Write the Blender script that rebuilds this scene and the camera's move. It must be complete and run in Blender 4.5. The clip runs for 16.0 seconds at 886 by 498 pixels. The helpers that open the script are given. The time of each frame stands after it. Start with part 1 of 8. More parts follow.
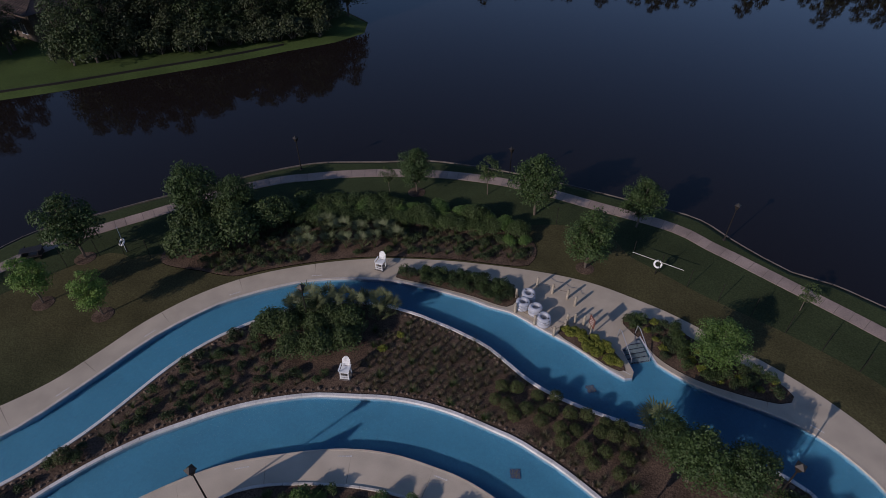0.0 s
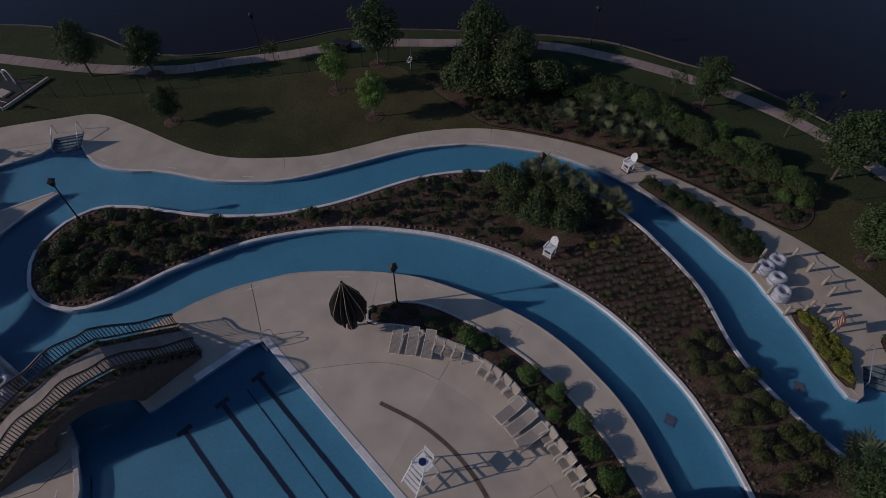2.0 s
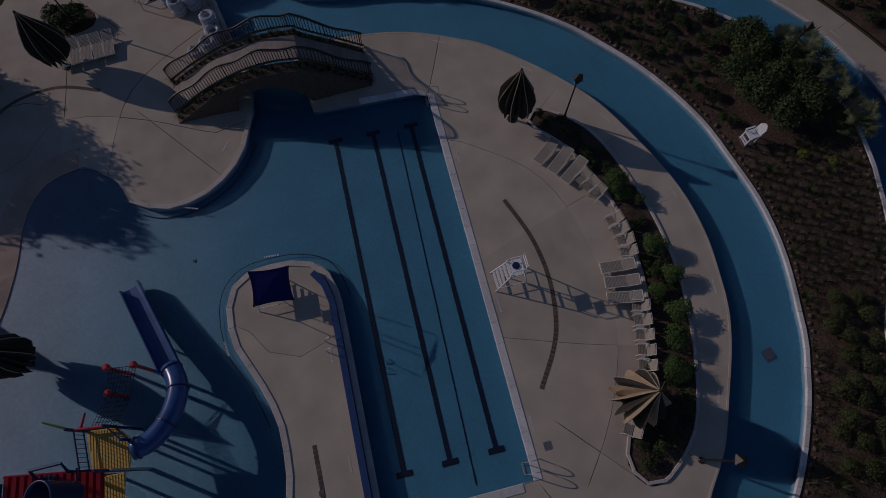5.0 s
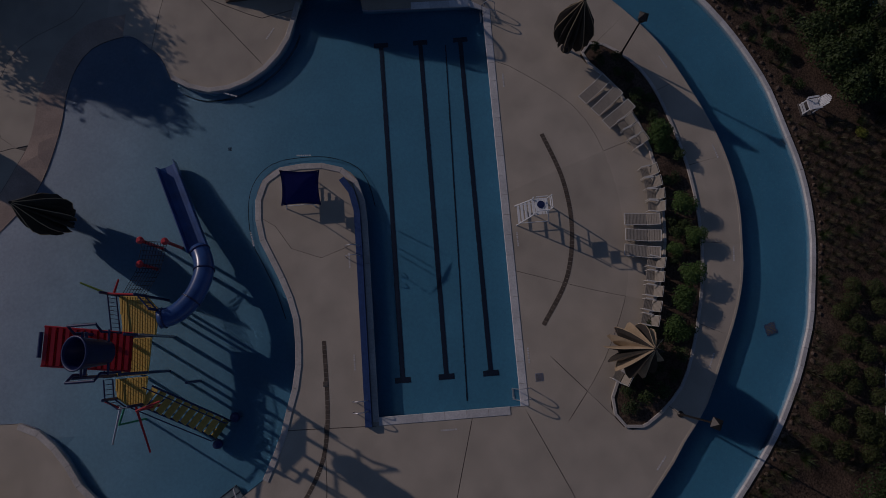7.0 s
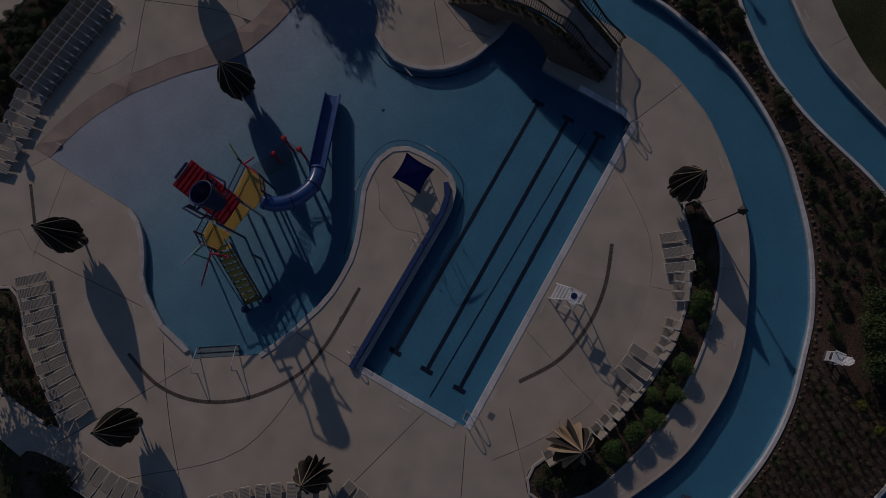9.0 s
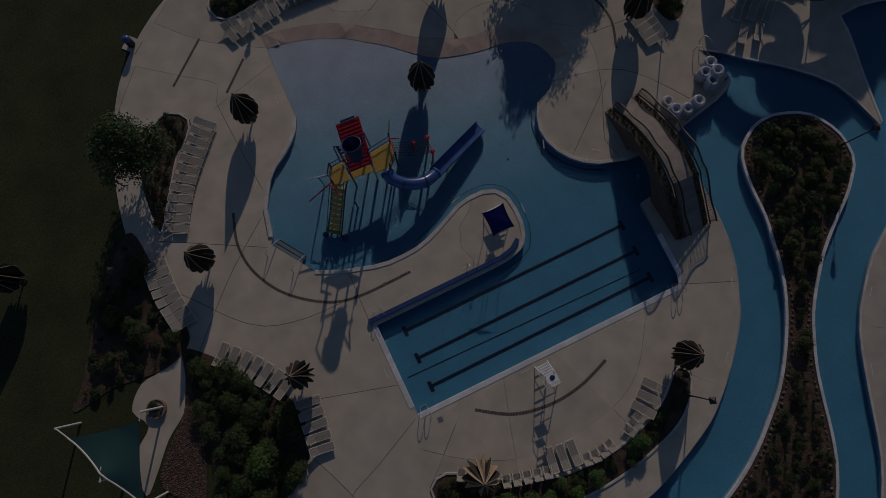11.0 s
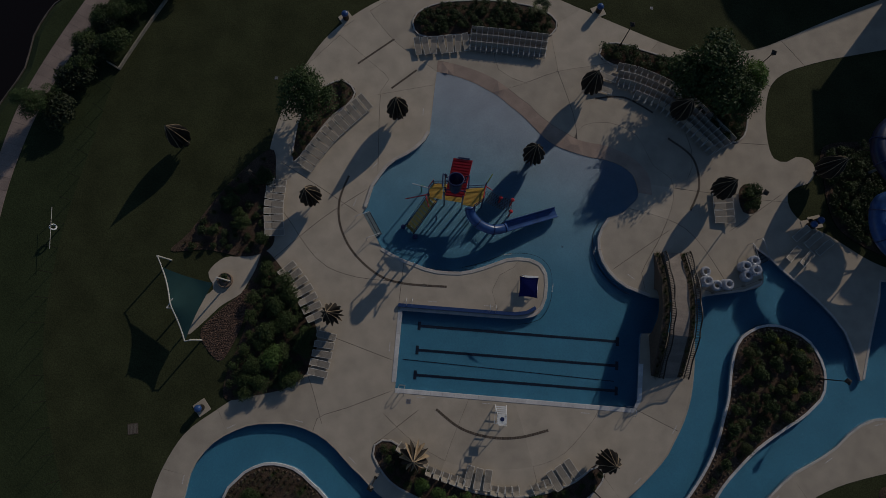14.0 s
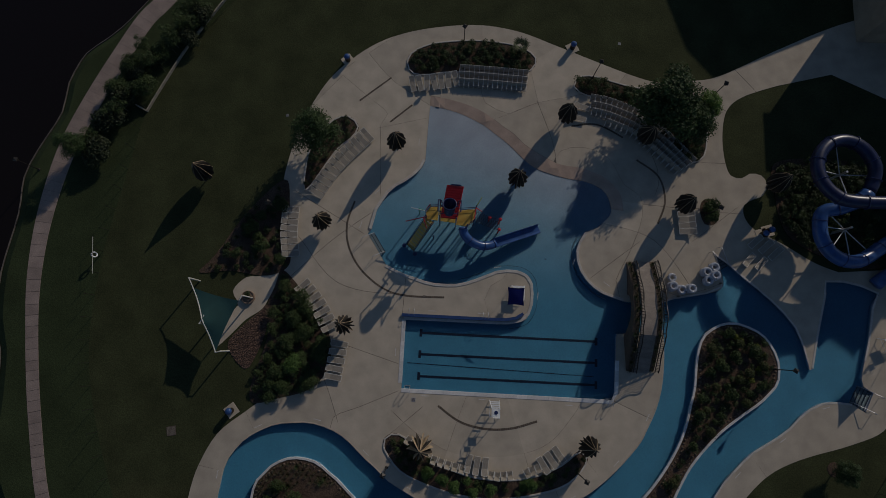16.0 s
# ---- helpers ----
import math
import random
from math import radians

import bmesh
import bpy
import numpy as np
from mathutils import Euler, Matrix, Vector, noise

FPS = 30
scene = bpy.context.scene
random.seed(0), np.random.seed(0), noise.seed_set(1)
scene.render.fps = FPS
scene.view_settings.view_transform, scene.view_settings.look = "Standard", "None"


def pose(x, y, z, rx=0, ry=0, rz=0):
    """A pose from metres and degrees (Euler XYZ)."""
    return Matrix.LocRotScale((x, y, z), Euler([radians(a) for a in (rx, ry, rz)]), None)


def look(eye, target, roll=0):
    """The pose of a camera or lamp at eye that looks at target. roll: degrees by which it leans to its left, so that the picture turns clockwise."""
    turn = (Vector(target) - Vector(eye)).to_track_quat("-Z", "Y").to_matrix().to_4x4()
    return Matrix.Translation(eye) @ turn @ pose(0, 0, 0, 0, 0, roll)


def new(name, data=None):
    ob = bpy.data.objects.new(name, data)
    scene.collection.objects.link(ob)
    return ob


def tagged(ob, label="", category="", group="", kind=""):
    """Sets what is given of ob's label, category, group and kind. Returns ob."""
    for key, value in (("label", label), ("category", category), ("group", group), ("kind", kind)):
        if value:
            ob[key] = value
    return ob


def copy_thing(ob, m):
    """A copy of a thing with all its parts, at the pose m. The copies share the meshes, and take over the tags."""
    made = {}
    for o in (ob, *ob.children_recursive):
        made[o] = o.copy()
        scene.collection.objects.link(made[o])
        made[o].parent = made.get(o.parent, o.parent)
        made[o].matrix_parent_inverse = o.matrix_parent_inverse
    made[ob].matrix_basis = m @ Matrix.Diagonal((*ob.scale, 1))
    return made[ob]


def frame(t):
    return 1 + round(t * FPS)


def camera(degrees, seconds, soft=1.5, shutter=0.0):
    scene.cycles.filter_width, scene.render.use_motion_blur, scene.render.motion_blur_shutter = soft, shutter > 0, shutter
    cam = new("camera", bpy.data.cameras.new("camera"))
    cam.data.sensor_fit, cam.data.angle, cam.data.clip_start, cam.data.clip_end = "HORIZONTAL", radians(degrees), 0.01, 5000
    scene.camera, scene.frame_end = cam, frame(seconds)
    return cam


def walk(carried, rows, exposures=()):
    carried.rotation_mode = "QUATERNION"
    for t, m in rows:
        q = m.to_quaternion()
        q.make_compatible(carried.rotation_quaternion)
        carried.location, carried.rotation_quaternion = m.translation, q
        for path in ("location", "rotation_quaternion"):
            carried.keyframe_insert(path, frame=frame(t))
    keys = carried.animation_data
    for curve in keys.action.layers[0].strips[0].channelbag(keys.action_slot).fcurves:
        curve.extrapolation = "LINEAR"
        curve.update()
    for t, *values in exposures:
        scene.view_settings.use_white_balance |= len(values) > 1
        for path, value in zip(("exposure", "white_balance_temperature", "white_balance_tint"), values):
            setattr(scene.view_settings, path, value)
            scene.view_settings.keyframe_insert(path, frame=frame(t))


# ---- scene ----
cam = camera(76.7, 16.0, 0.5)
PATH = [
    (0, 3.10, 3.39, 31.38, 50.13, 0, -166.34),
    (0.5, 3.07, 3.58, 31.29, 46.46, 0, -158.80),
    (1, 3.02, 3.67, 31.05, 43.01, 0, -150.56),
    (1.5, 2.92, 3.70, 30.70, 40.81, 0, -141.91),
    (2, 2.75, 3.76, 30.31, 39.25, 0, -133.72),
    (2.5, 2.60, 3.87, 29.94, 37.15, 0, -126.87),
    (3, 2.43, 4.01, 29.72, 33.76, 0, -121.47),
    (3.5, 2.30, 4.16, 29.67, 30.36, 0, -117.43),
    (4, 2.19, 4.16, 29.64, 27.01, 0, -113.27),
    (4.5, 2.12, 4.04, 29.60, 23.79, 0, -108.75),
    (5, 2.15, 3.89, 29.61, 20.34, 0, -103.85),
    (5.2, 2.21, 3.84, 29.66, 18.96, 0, -102.15),
    (7.3, 3.33, 3.66, 30.75, 9.80, 0, -91.96),
    (7.5, 3.42, 3.63, 31.05, 9.60, 0, -89.40),
    (8, 3.61, 3.57, 32.31, 9.40, 0, -78.26),
    (8.2, 3.67, 3.56, 33.00, 9.42, 0, -73.87),
    (10.3, 4.05, 3.62, 42.03, 9.43, 0, -40.37),
    (10.5, 4.08, 3.67, 42.79, 9.42, 0, -36.37),
    (11, 4.13, 3.86, 44.46, 9.44, 0, -25.92),
    (11.5, 4.12, 4.05, 46.09, 9.46, 0, -15.49),
    (12, 4.09, 4.18, 47.85, 9.49, 0, -5.53),
    (12.5, 4.11, 4.27, 49.71, 9.42, 0, 0.99),
    (13, 4.16, 4.34, 51.65, 9.43, 0, 2.90),
    (13.5, 4.21, 4.40, 53.61, 9.47, 0, 3.89),
    (14, 4.27, 4.47, 55.52, 9.53, 0, 4.49),
    (14.5, 4.28, 4.54, 57.44, 9.55, 0, 4.89),
    (15, 4.30, 4.61, 59.34, 9.57, 0, 5.16),
    (15.5, 4.31, 4.70, 61.19, 9.61, 0, 4.50),
    (16, 4.32, 4.80, 63.04, 9.66, 0, 2.86),
]
EXPOSURES = [(0, -0.44, 6110, 24), (1.5, -0.79, 6110, 24), (3, -1.36, 6050, 25), (5, -1.83, 6080, 28), (7.5, -2.03, 6170, 26), (10.5, -1.95, 6320, 21), (12.5, -1.7, 6380, 14), (16, -1.43, 6380, 12)]
walk(cam, [(t, pose(*row)) for t, *row in PATH], EXPOSURES)


# world and sun: clear morning sky, low sun from the north-east of the pool
SUN_EL = radians(22.8)
SUN_FROM = Vector((0.562, 0.827, 0.0)).normalized()
world = bpy.data.worlds.new("sky")
scene.world = world
world.use_nodes = True
wn = world.node_tree
sky = wn.nodes.new("ShaderNodeTexSky")
sky.sky_type = "NISHITA"
sky.sun_disc = False
sky.dust_density = 0.3
sky.ozone_density = 4.0
sky.sun_elevation = SUN_EL
sky.sun_rotation = math.atan2(SUN_FROM.x, SUN_FROM.y)
back = wn.nodes["Background"]
back.inputs["Strength"].default_value = 0.108
wn.links.new(sky.outputs["Color"], back.inputs["Color"])
sun_data = bpy.data.lights.new("sun", "SUN")
sun_data.energy = 4.15
sun_data.angle = radians(0.55)
sun_data.color = (1.0, 0.9, 0.76)
sun = new("sun", sun_data)
sun.matrix_world = look(SUN_FROM * 90 * math.cos(SUN_EL) + Vector((0, 0, 90 * math.sin(SUN_EL))), (0, 0, 0))


# ---- materials ----
def material(name, color, rough=0.6, metal=0.0, grain=None, amount=0.25, stain=None, stains=0.3, bump=0.0, per_object=0.0, per_island=0.0, spec=0.5):
    """A surface with fine grain, broad stains and relief; grain and stain are feature sizes in metres."""
    m = bpy.data.materials.new(name)
    m.use_nodes = True
    nt = m.node_tree
    b = nt.nodes["Principled BSDF"]
    b.inputs["Roughness"].default_value = rough
    b.inputs["Metallic"].default_value = metal
    b.inputs["Specular IOR Level"].default_value = spec
    tc = nt.nodes.new("ShaderNodeNewGeometry")
    base = nt.nodes.new("ShaderNodeRGB")
    base.outputs[0].default_value = (*color, 1)
    out = base.outputs[0]

    def noise_of(size, detail=4.0):
        n = nt.nodes.new("ShaderNodeTexNoise")
        n.inputs["Scale"].default_value = 1.0 / size
        n.inputs["Detail"].default_value = detail
        nt.links.new(tc.outputs["Position"], n.inputs["Vector"])
        return n.outputs["Fac"]

    def scaled(src, lo, hi, col):
        r = nt.nodes.new("ShaderNodeMapRange")
        r.inputs["From Min"].default_value, r.inputs["From Max"].default_value = 0.3, 0.7
        r.inputs["To Min"].default_value, r.inputs["To Max"].default_value = lo, hi
        nt.links.new(src, r.inputs["Value"])
        mul = nt.nodes.new("ShaderNodeVectorMath")
        mul.operation = "SCALE"
        nt.links.new(col, mul.inputs[0])
        nt.links.new(r.outputs[0], mul.inputs["Scale"])
        return mul.outputs[0]

    if grain:
        g = noise_of(grain)
        out = scaled(g, 1 - amount, 1 + amount, out)
        if bump:
            bp = nt.nodes.new("ShaderNodeBump")
            bp.inputs["Strength"].default_value = bump
            bp.inputs["Distance"].default_value = grain * 0.5
            nt.links.new(g, bp.inputs["Height"])
            nt.links.new(bp.outputs[0], b.inputs["Normal"])
    if stain:
        out = scaled(noise_of(stain, 6.0), 1 - stains, 1 + stains, out)
    if per_object:
        oi = nt.nodes.new("ShaderNodeObjectInfo")
        out = scaled(oi.outputs["Random"], 1 - per_object, 1 + per_object, out)
    if per_island:
        out = scaled(tc.outputs["Random Per Island"], 1 - per_island, 1 + per_island, out)
    nt.links.new(out, b.inputs["Base Color"])
    return m


def leafy(name, dark, light, spec=0.3):
    """Foliage: each leaf takes its own shade between two greens, with a little light coming through."""
    m = bpy.data.materials.new(name)
    m.use_nodes = True
    nt = m.node_tree
    b = nt.nodes["Principled BSDF"]
    b.inputs["Roughness"].default_value = 0.55
    b.inputs["Specular IOR Level"].default_value = spec
    geo = nt.nodes.new("ShaderNodeNewGeometry")
    oi = nt.nodes.new("ShaderNodeObjectInfo")
    add = nt.nodes.new("ShaderNodeMath")
    add.operation = "MULTIPLY_ADD"
    add.inputs[1].default_value = 0.65
    nt.links.new(geo.outputs["Random Per Island"], add.inputs[0])
    sc = nt.nodes.new("ShaderNodeMath")
    sc.operation = "MULTIPLY"
    sc.inputs[1].default_value = 0.35
    nt.links.new(oi.outputs["Random"], sc.inputs[0])
    nt.links.new(sc.outputs[0], add.inputs[2])
    mix = nt.nodes.new("ShaderNodeMix")
    mix.data_type = "RGBA"
    mix.inputs["A"].default_value = (*dark, 1)
    mix.inputs["B"].default_value = (*light, 1)
    nt.links.new(add.outputs[0], mix.inputs["Factor"])
    nt.links.new(mix.outputs["Result"], b.inputs["Base Color"])
    tr = nt.nodes.new("ShaderNodeBsdfTranslucent")
    nt.links.new(mix.outputs["Result"], tr.inputs["Color"])
    sh = nt.nodes.new("ShaderNodeMixShader")
    sh.inputs[0].default_value = 0.25
    nt.links.new(b.outputs[0], sh.inputs[1])
    nt.links.new(tr.outputs[0], sh.inputs[2])
    nt.links.new(sh.outputs[0], nt.nodes["Material Output"].inputs["Surface"])
    return m


def water(name, tint, ripple, strength, clear=True, deep=(0.01, 0.012, 0.012)):
    """A water surface: clear tinted water over a floor, or the opaque dark body of a lake; both mirror by Fresnel."""
    m = bpy.data.materials.new(name)
    m.use_nodes = True
    nt = m.node_tree
    nt.nodes.remove(nt.nodes["Principled BSDF"])
    geo = nt.nodes.new("ShaderNodeNewGeometry")
    n1 = nt.nodes.new("ShaderNodeTexNoise")
    n1.inputs["Scale"].default_value = 1.0 / ripple
    n1.inputs["Detail"].default_value = 3.0
    n1.inputs["Distortion"].default_value = 0.6
    nt.links.new(geo.outputs["Position"], n1.inputs["Vector"])
    bp = nt.nodes.new("ShaderNodeBump")
    bp.inputs["Strength"].default_value = strength
    bp.inputs["Distance"].default_value = 0.1
    nt.links.new(n1.outputs["Fac"], bp.inputs["Height"])
    gl = nt.nodes.new("ShaderNodeBsdfGlossy")
    gl.inputs["Roughness"].default_value = 0.04
    nt.links.new(bp.outputs[0], gl.inputs["Normal"])
    fr = nt.nodes.new("ShaderNodeFresnel")
    fr.inputs["IOR"].default_value = 1.33 if clear else 1.48
    nt.links.new(bp.outputs[0], fr.inputs["Normal"])
    if clear:
        body = nt.nodes.new("ShaderNodeBsdfRefraction")
        body.inputs["Color"].default_value = (*tint, 1)
        body.inputs["IOR"].default_value = 1.33
        body.inputs["Roughness"].default_value = 0.0
        nt.links.new(bp.outputs[0], body.inputs["Normal"])
    else:
        body = nt.nodes.new("ShaderNodeBsdfDiffuse")
        body.inputs["Color"].default_value = (*deep, 1)
        steep = nt.nodes.new("ShaderNodeMath")
        steep.operation = "MULTIPLY_ADD"
        steep.use_clamp = True
        steep.inputs[1].default_value = 1.0
        steep.inputs[2].default_value = -0.026
        nt.links.new(fr.outputs[0], steep.inputs[0])
        fr = steep
    sh = nt.nodes.new("ShaderNodeMixShader")
    nt.links.new(fr.outputs[0], sh.inputs[0])
    nt.links.new(body.outputs[0], sh.inputs[1])
    nt.links.new(gl.outputs[0], sh.inputs[2])
    nt.links.new(sh.outputs[0], nt.nodes["Material Output"].inputs["Surface"])
    return m


M_CONC = material("pale_concrete", (0.45, 0.38, 0.29), 0.85, grain=0.05, amount=0.10, stain=1.8, stains=0.13, bump=0.08, per_object=0.07)
M_JOINT = material("dark_joint", (0.15, 0.125, 0.10), 0.9, grain=0.1, amount=0.2)
M_WALK = material("pinkish_paver", (0.27, 0.205, 0.17), 0.85, grain=0.12, amount=0.16, stain=1.6, stains=0.18, bump=0.2, per_object=0.07)
M_BEACH = material("sand_plaster", (0.40, 0.29, 0.22), 0.8, grain=0.08, amount=0.12, stain=1.4, stains=0.15)
M_ARC = material("brown_paver", (0.10, 0.075, 0.055), 0.9, grain=0.1, amount=0.25, per_object=0.15)
M_COPING = material("white_coping", (0.60, 0.575, 0.54), 0.6, grain=0.1, amount=0.10, stain=1.0, stains=0.12, per_object=0.07)
M_RIM = material("worn_rim_concrete", (0.50, 0.455, 0.40), 0.75, grain=0.1, amount=0.12, stain=1.0, stains=0.14, per_object=0.04)
M_LAWN = material("lawn_grass", (0.041, 0.046, 0.020), 0.95, grain=0.14, amount=0.30, stain=3.5, stains=0.22, bump=0.4, spec=0.1)
M_VERGE = material("green_verge_grass", (0.034, 0.045, 0.019), 0.95, grain=0.14, amount=0.30, stain=5.0, stains=0.2, bump=0.4, spec=0.1)
M_FARGRASS = material("far_bank_grass", (0.048, 0.072, 0.020), 0.95, grain=0.2, amount=0.25, stain=6.0, stains=0.2, spec=0.1)
M_MULCH = material("bark_mulch", (0.088, 0.060, 0.043), 0.95, grain=0.10, amount=0.55, stain=1.3, stains=0.35, bump=0.9, spec=0.1)
M_GRAVEL = material("river_gravel", (0.10, 0.062, 0.042), 0.9, grain=0.12, amount=0.5, stain=0.8, stains=0.25, bump=1.0)
M_STEP = material("grey_step_plaster", (0.17, 0.20, 0.22), 0.7, grain=0.1, amount=0.15)
M_TILE = material("blue_tile_band", (0.03, 0.06, 0.16), 0.3, grain=0.12, amount=0.2)
M_MARK = material("navy_lane_tile", (0.008, 0.012, 0.03), 0.4, grain=0.1, amount=0.2)
M_WHITE = material("white_plastic", (0.74, 0.74, 0.72), 0.4, grain=0.2, amount=0.06)
M_STRAP = material("tan_strap", (0.32, 0.28, 0.225), 0.6, grain=0.1, amount=0.12, per_object=0.03)
M_FRAME = material("cream_frame", (0.62, 0.59, 0.53), 0.4, grain=0.2, amount=0.08)
M_BROWN = material("brown_canvas", (0.030, 0.024, 0.018), 0.85, grain=0.05, amount=0.2, stain=0.6, stains=0.2)
M_TAN = material("tan_canvas", (0.36, 0.27, 0.17), 0.85, grain=0.05, amount=0.12, stain=0.6, stains=0.15)
M_BRONZE = material("dark_bronze", (0.022, 0.018, 0.015), 0.5, 0.3, grain=0.2, amount=0.2)
M_STEEL = material("steel_rail", (0.5, 0.5, 0.52), 0.45, 0.8, grain=0.3, amount=0.05)
M_NAVY = material("navy_canvas", (0.012, 0.02, 0.19), 0.8, grain=0.05, amount=0.2)
M_BLUE = material("blue_fibreglass", (0.030, 0.078, 0.22), 0.28, grain=0.5, amount=0.1, stain=1.0, stains=0.15)
M_DBLUE = material("dark_blue_plastic", (0.012, 0.022, 0.085), 0.4, grain=0.3, amount=0.15)
M_NAVYTUBE = material("navy_fibreglass", (0.008, 0.013, 0.05), 0.35, grain=0.5, amount=0.15, stain=1.0, stains=0.2)
M_RED = material("red_plastic", (0.56, 0.028, 0.035), 0.4, grain=0.3, amount=0.1)
M_YELLOW = material("yellow_grating", (0.62, 0.40, 0.08), 0.5, grain=0.1, amount=0.12)
M_LIME = material("lime_plastic", (0.38, 0.42, 0.06), 0.4, grain=0.3, amount=0.1)
M_GREENPIPE = material("green_pipe", (0.02, 0.25, 0.12), 0.4, grain=0.3, amount=0.1)
M_NET = material("black_net", (0.012, 0.012, 0.012), 0.8, grain=0.05, amount=0.2)
M_GREENSAIL = material("green_shade_cloth", (0.014, 0.058, 0.052), 0.8, grain=0.04, amount=0.15, stain=1.5, stains=0.12)
M_BRIDGEDECK = material("grey_bridge_board", (0.23, 0.195, 0.165), 0.85, grain=0.05, amount=0.2, stain=0.7, stains=0.15, per_object=0.05)
M_WOODPOST = material("pale_timber", (0.30, 0.26, 0.20), 0.8, grain=0.05, amount=0.25, stain=0.4, stains=0.2)
M_DECKWOOD = material("weathered_deck", (0.125, 0.105, 0.09), 0.85, grain=0.05, amount=0.3, stain=0.7, stains=0.25)
M_SIGN = material("red_brown_sign", (0.13, 0.045, 0.032), 0.6, grain=0.1, amount=0.2)
M_RING = material("life_ring_white", (0.8, 0.8, 0.78), 0.5, grain=0.2, amount=0.05)
M_TUBE = material("pale_vinyl", (0.48, 0.50, 0.55), 0.15, grain=0.3, amount=0.08)
M_TUBE.node_tree.nodes["Principled BSDF"].inputs["Alpha"].default_value = 0.68
M_BLACK = material("black_rubber", (0.01, 0.01, 0.01), 0.6, grain=0.2, amount=0.2)
M_BARK = material("grey_bark", (0.10, 0.08, 0.06), 0.95, grain=0.04, amount=0.4, bump=0.6)
M_ROCK = material("brown_stone", (0.15, 0.105, 0.075), 0.9, grain=0.15, amount=0.3, per_object=0.25, per_island=0.2, bump=0.6)
M_GRAVSTONE = material("reddish_gravel_stone", (0.105, 0.062, 0.042), 0.9, grain=0.1, amount=0.3, per_island=0.35)
M_ROOF = material("clay_roof_tile", (0.055, 0.038, 0.032), 0.85, grain=0.2, amount=0.3, per_object=0.2, per_island=0.2)
M_HOUSE = material("brown_stone_wall", (0.10, 0.075, 0.058), 0.9, grain=0.2, amount=0.3, stain=0.8, stains=0.25, bump=0.4)
M_STUCCO = material("tan_stucco", (0.32, 0.25, 0.18), 0.9, grain=0.1, amount=0.1, stain=1.5, stains=0.15)
M_LEAF = leafy("shrub_leaf", (0.024, 0.044, 0.0125), (0.075, 0.108, 0.031))
M_LEAFTREE = leafy("tree_leaf", (0.017, 0.036, 0.011), (0.062, 0.102, 0.029))
M_LEAFYOUNG = leafy("young_tree_leaf", (0.055, 0.115, 0.0185), (0.148, 0.240, 0.049))
M_LEAFMID = leafy("hedge_leaf", (0.039, 0.0806, 0.0169), (0.1144, 0.1885, 0.0442))
M_LEAFDARK = leafy("dark_leaf", (0.0208, 0.0351, 0.013), (0.0624, 0.0884, 0.0312))
M_LEAFOLIVE = leafy("olive_leaf", (0.030, 0.042, 0.011), (0.082, 0.10, 0.029))
M_LEAFLIME = leafy("lime_leaf", (0.0805, 0.1035, 0.0138), (0.2185, 0.23, 0.0345))
M_GRASSY = leafy("ornamental_grass_blade", (0.0414, 0.0414, 0.0196), (0.1265, 0.1127, 0.0598))
M_PALM = leafy("palm_frond_leaf", (0.042, 0.056, 0.022), (0.15, 0.17, 0.078))
M_FARLEAF = leafy("far_wood_leaf", (0.0156, 0.026, 0.0117), (0.0585, 0.0715, 0.0286))
M_POOLWATER = water("pool_water", (0.86, 0.96, 0.98), 0.30, 0.45)
M_RIVERWATER = water("river_water", (0.86, 0.96, 0.98), 0.24, 1.0)
M_LAKEWATER = water("lake_water", (0, 0, 0), 1.2, 0.05, clear=False, deep=(0.011, 0.0085, 0.008))


def dry_patches(m, dry):
    """Turns grass gradually drier towards the river's south side, with an uneven edge."""
    nt = m.node_tree
    geo = nt.nodes.new("ShaderNodeNewGeometry")
    sep = nt.nodes.new("ShaderNodeSeparateXYZ")
    nt.links.new(geo.outputs["Position"], sep.inputs[0])
    n = nt.nodes.new("ShaderNodeTexNoise")
    n.inputs["Scale"].default_value = 0.12
    nt.links.new(geo.outputs["Position"], n.inputs["Vector"])
    add = nt.nodes.new("ShaderNodeMath")
    add.operation = "MULTIPLY_ADD"
    add.inputs[1].default_value = 9.0
    nt.links.new(n.outputs["Fac"], add.inputs[0])
    nt.links.new(sep.outputs["Y"], add.inputs[2])
    r = nt.nodes.new("ShaderNodeMapRange")
    r.inputs["From Min"].default_value, r.inputs["From Max"].default_value = -6.0, -14.0
    nt.links.new(add.outputs[0], r.inputs["Value"])
    rgb = [k for k in nt.nodes if k.bl_idname == "ShaderNodeRGB"][0]
    mix = nt.nodes.new("ShaderNodeMix")
    mix.data_type = "RGBA"
    mix.inputs["A"].default_value = rgb.outputs[0].default_value
    mix.inputs["B"].default_value = (*dry, 1)
    nt.links.new(r.outputs[0], mix.inputs["Factor"])
    for link in list(rgb.outputs[0].links):
        nt.links.new(mix.outputs["Result"], link.to_socket)


dry_patches(M_LAWN, (0.062, 0.056, 0.025))


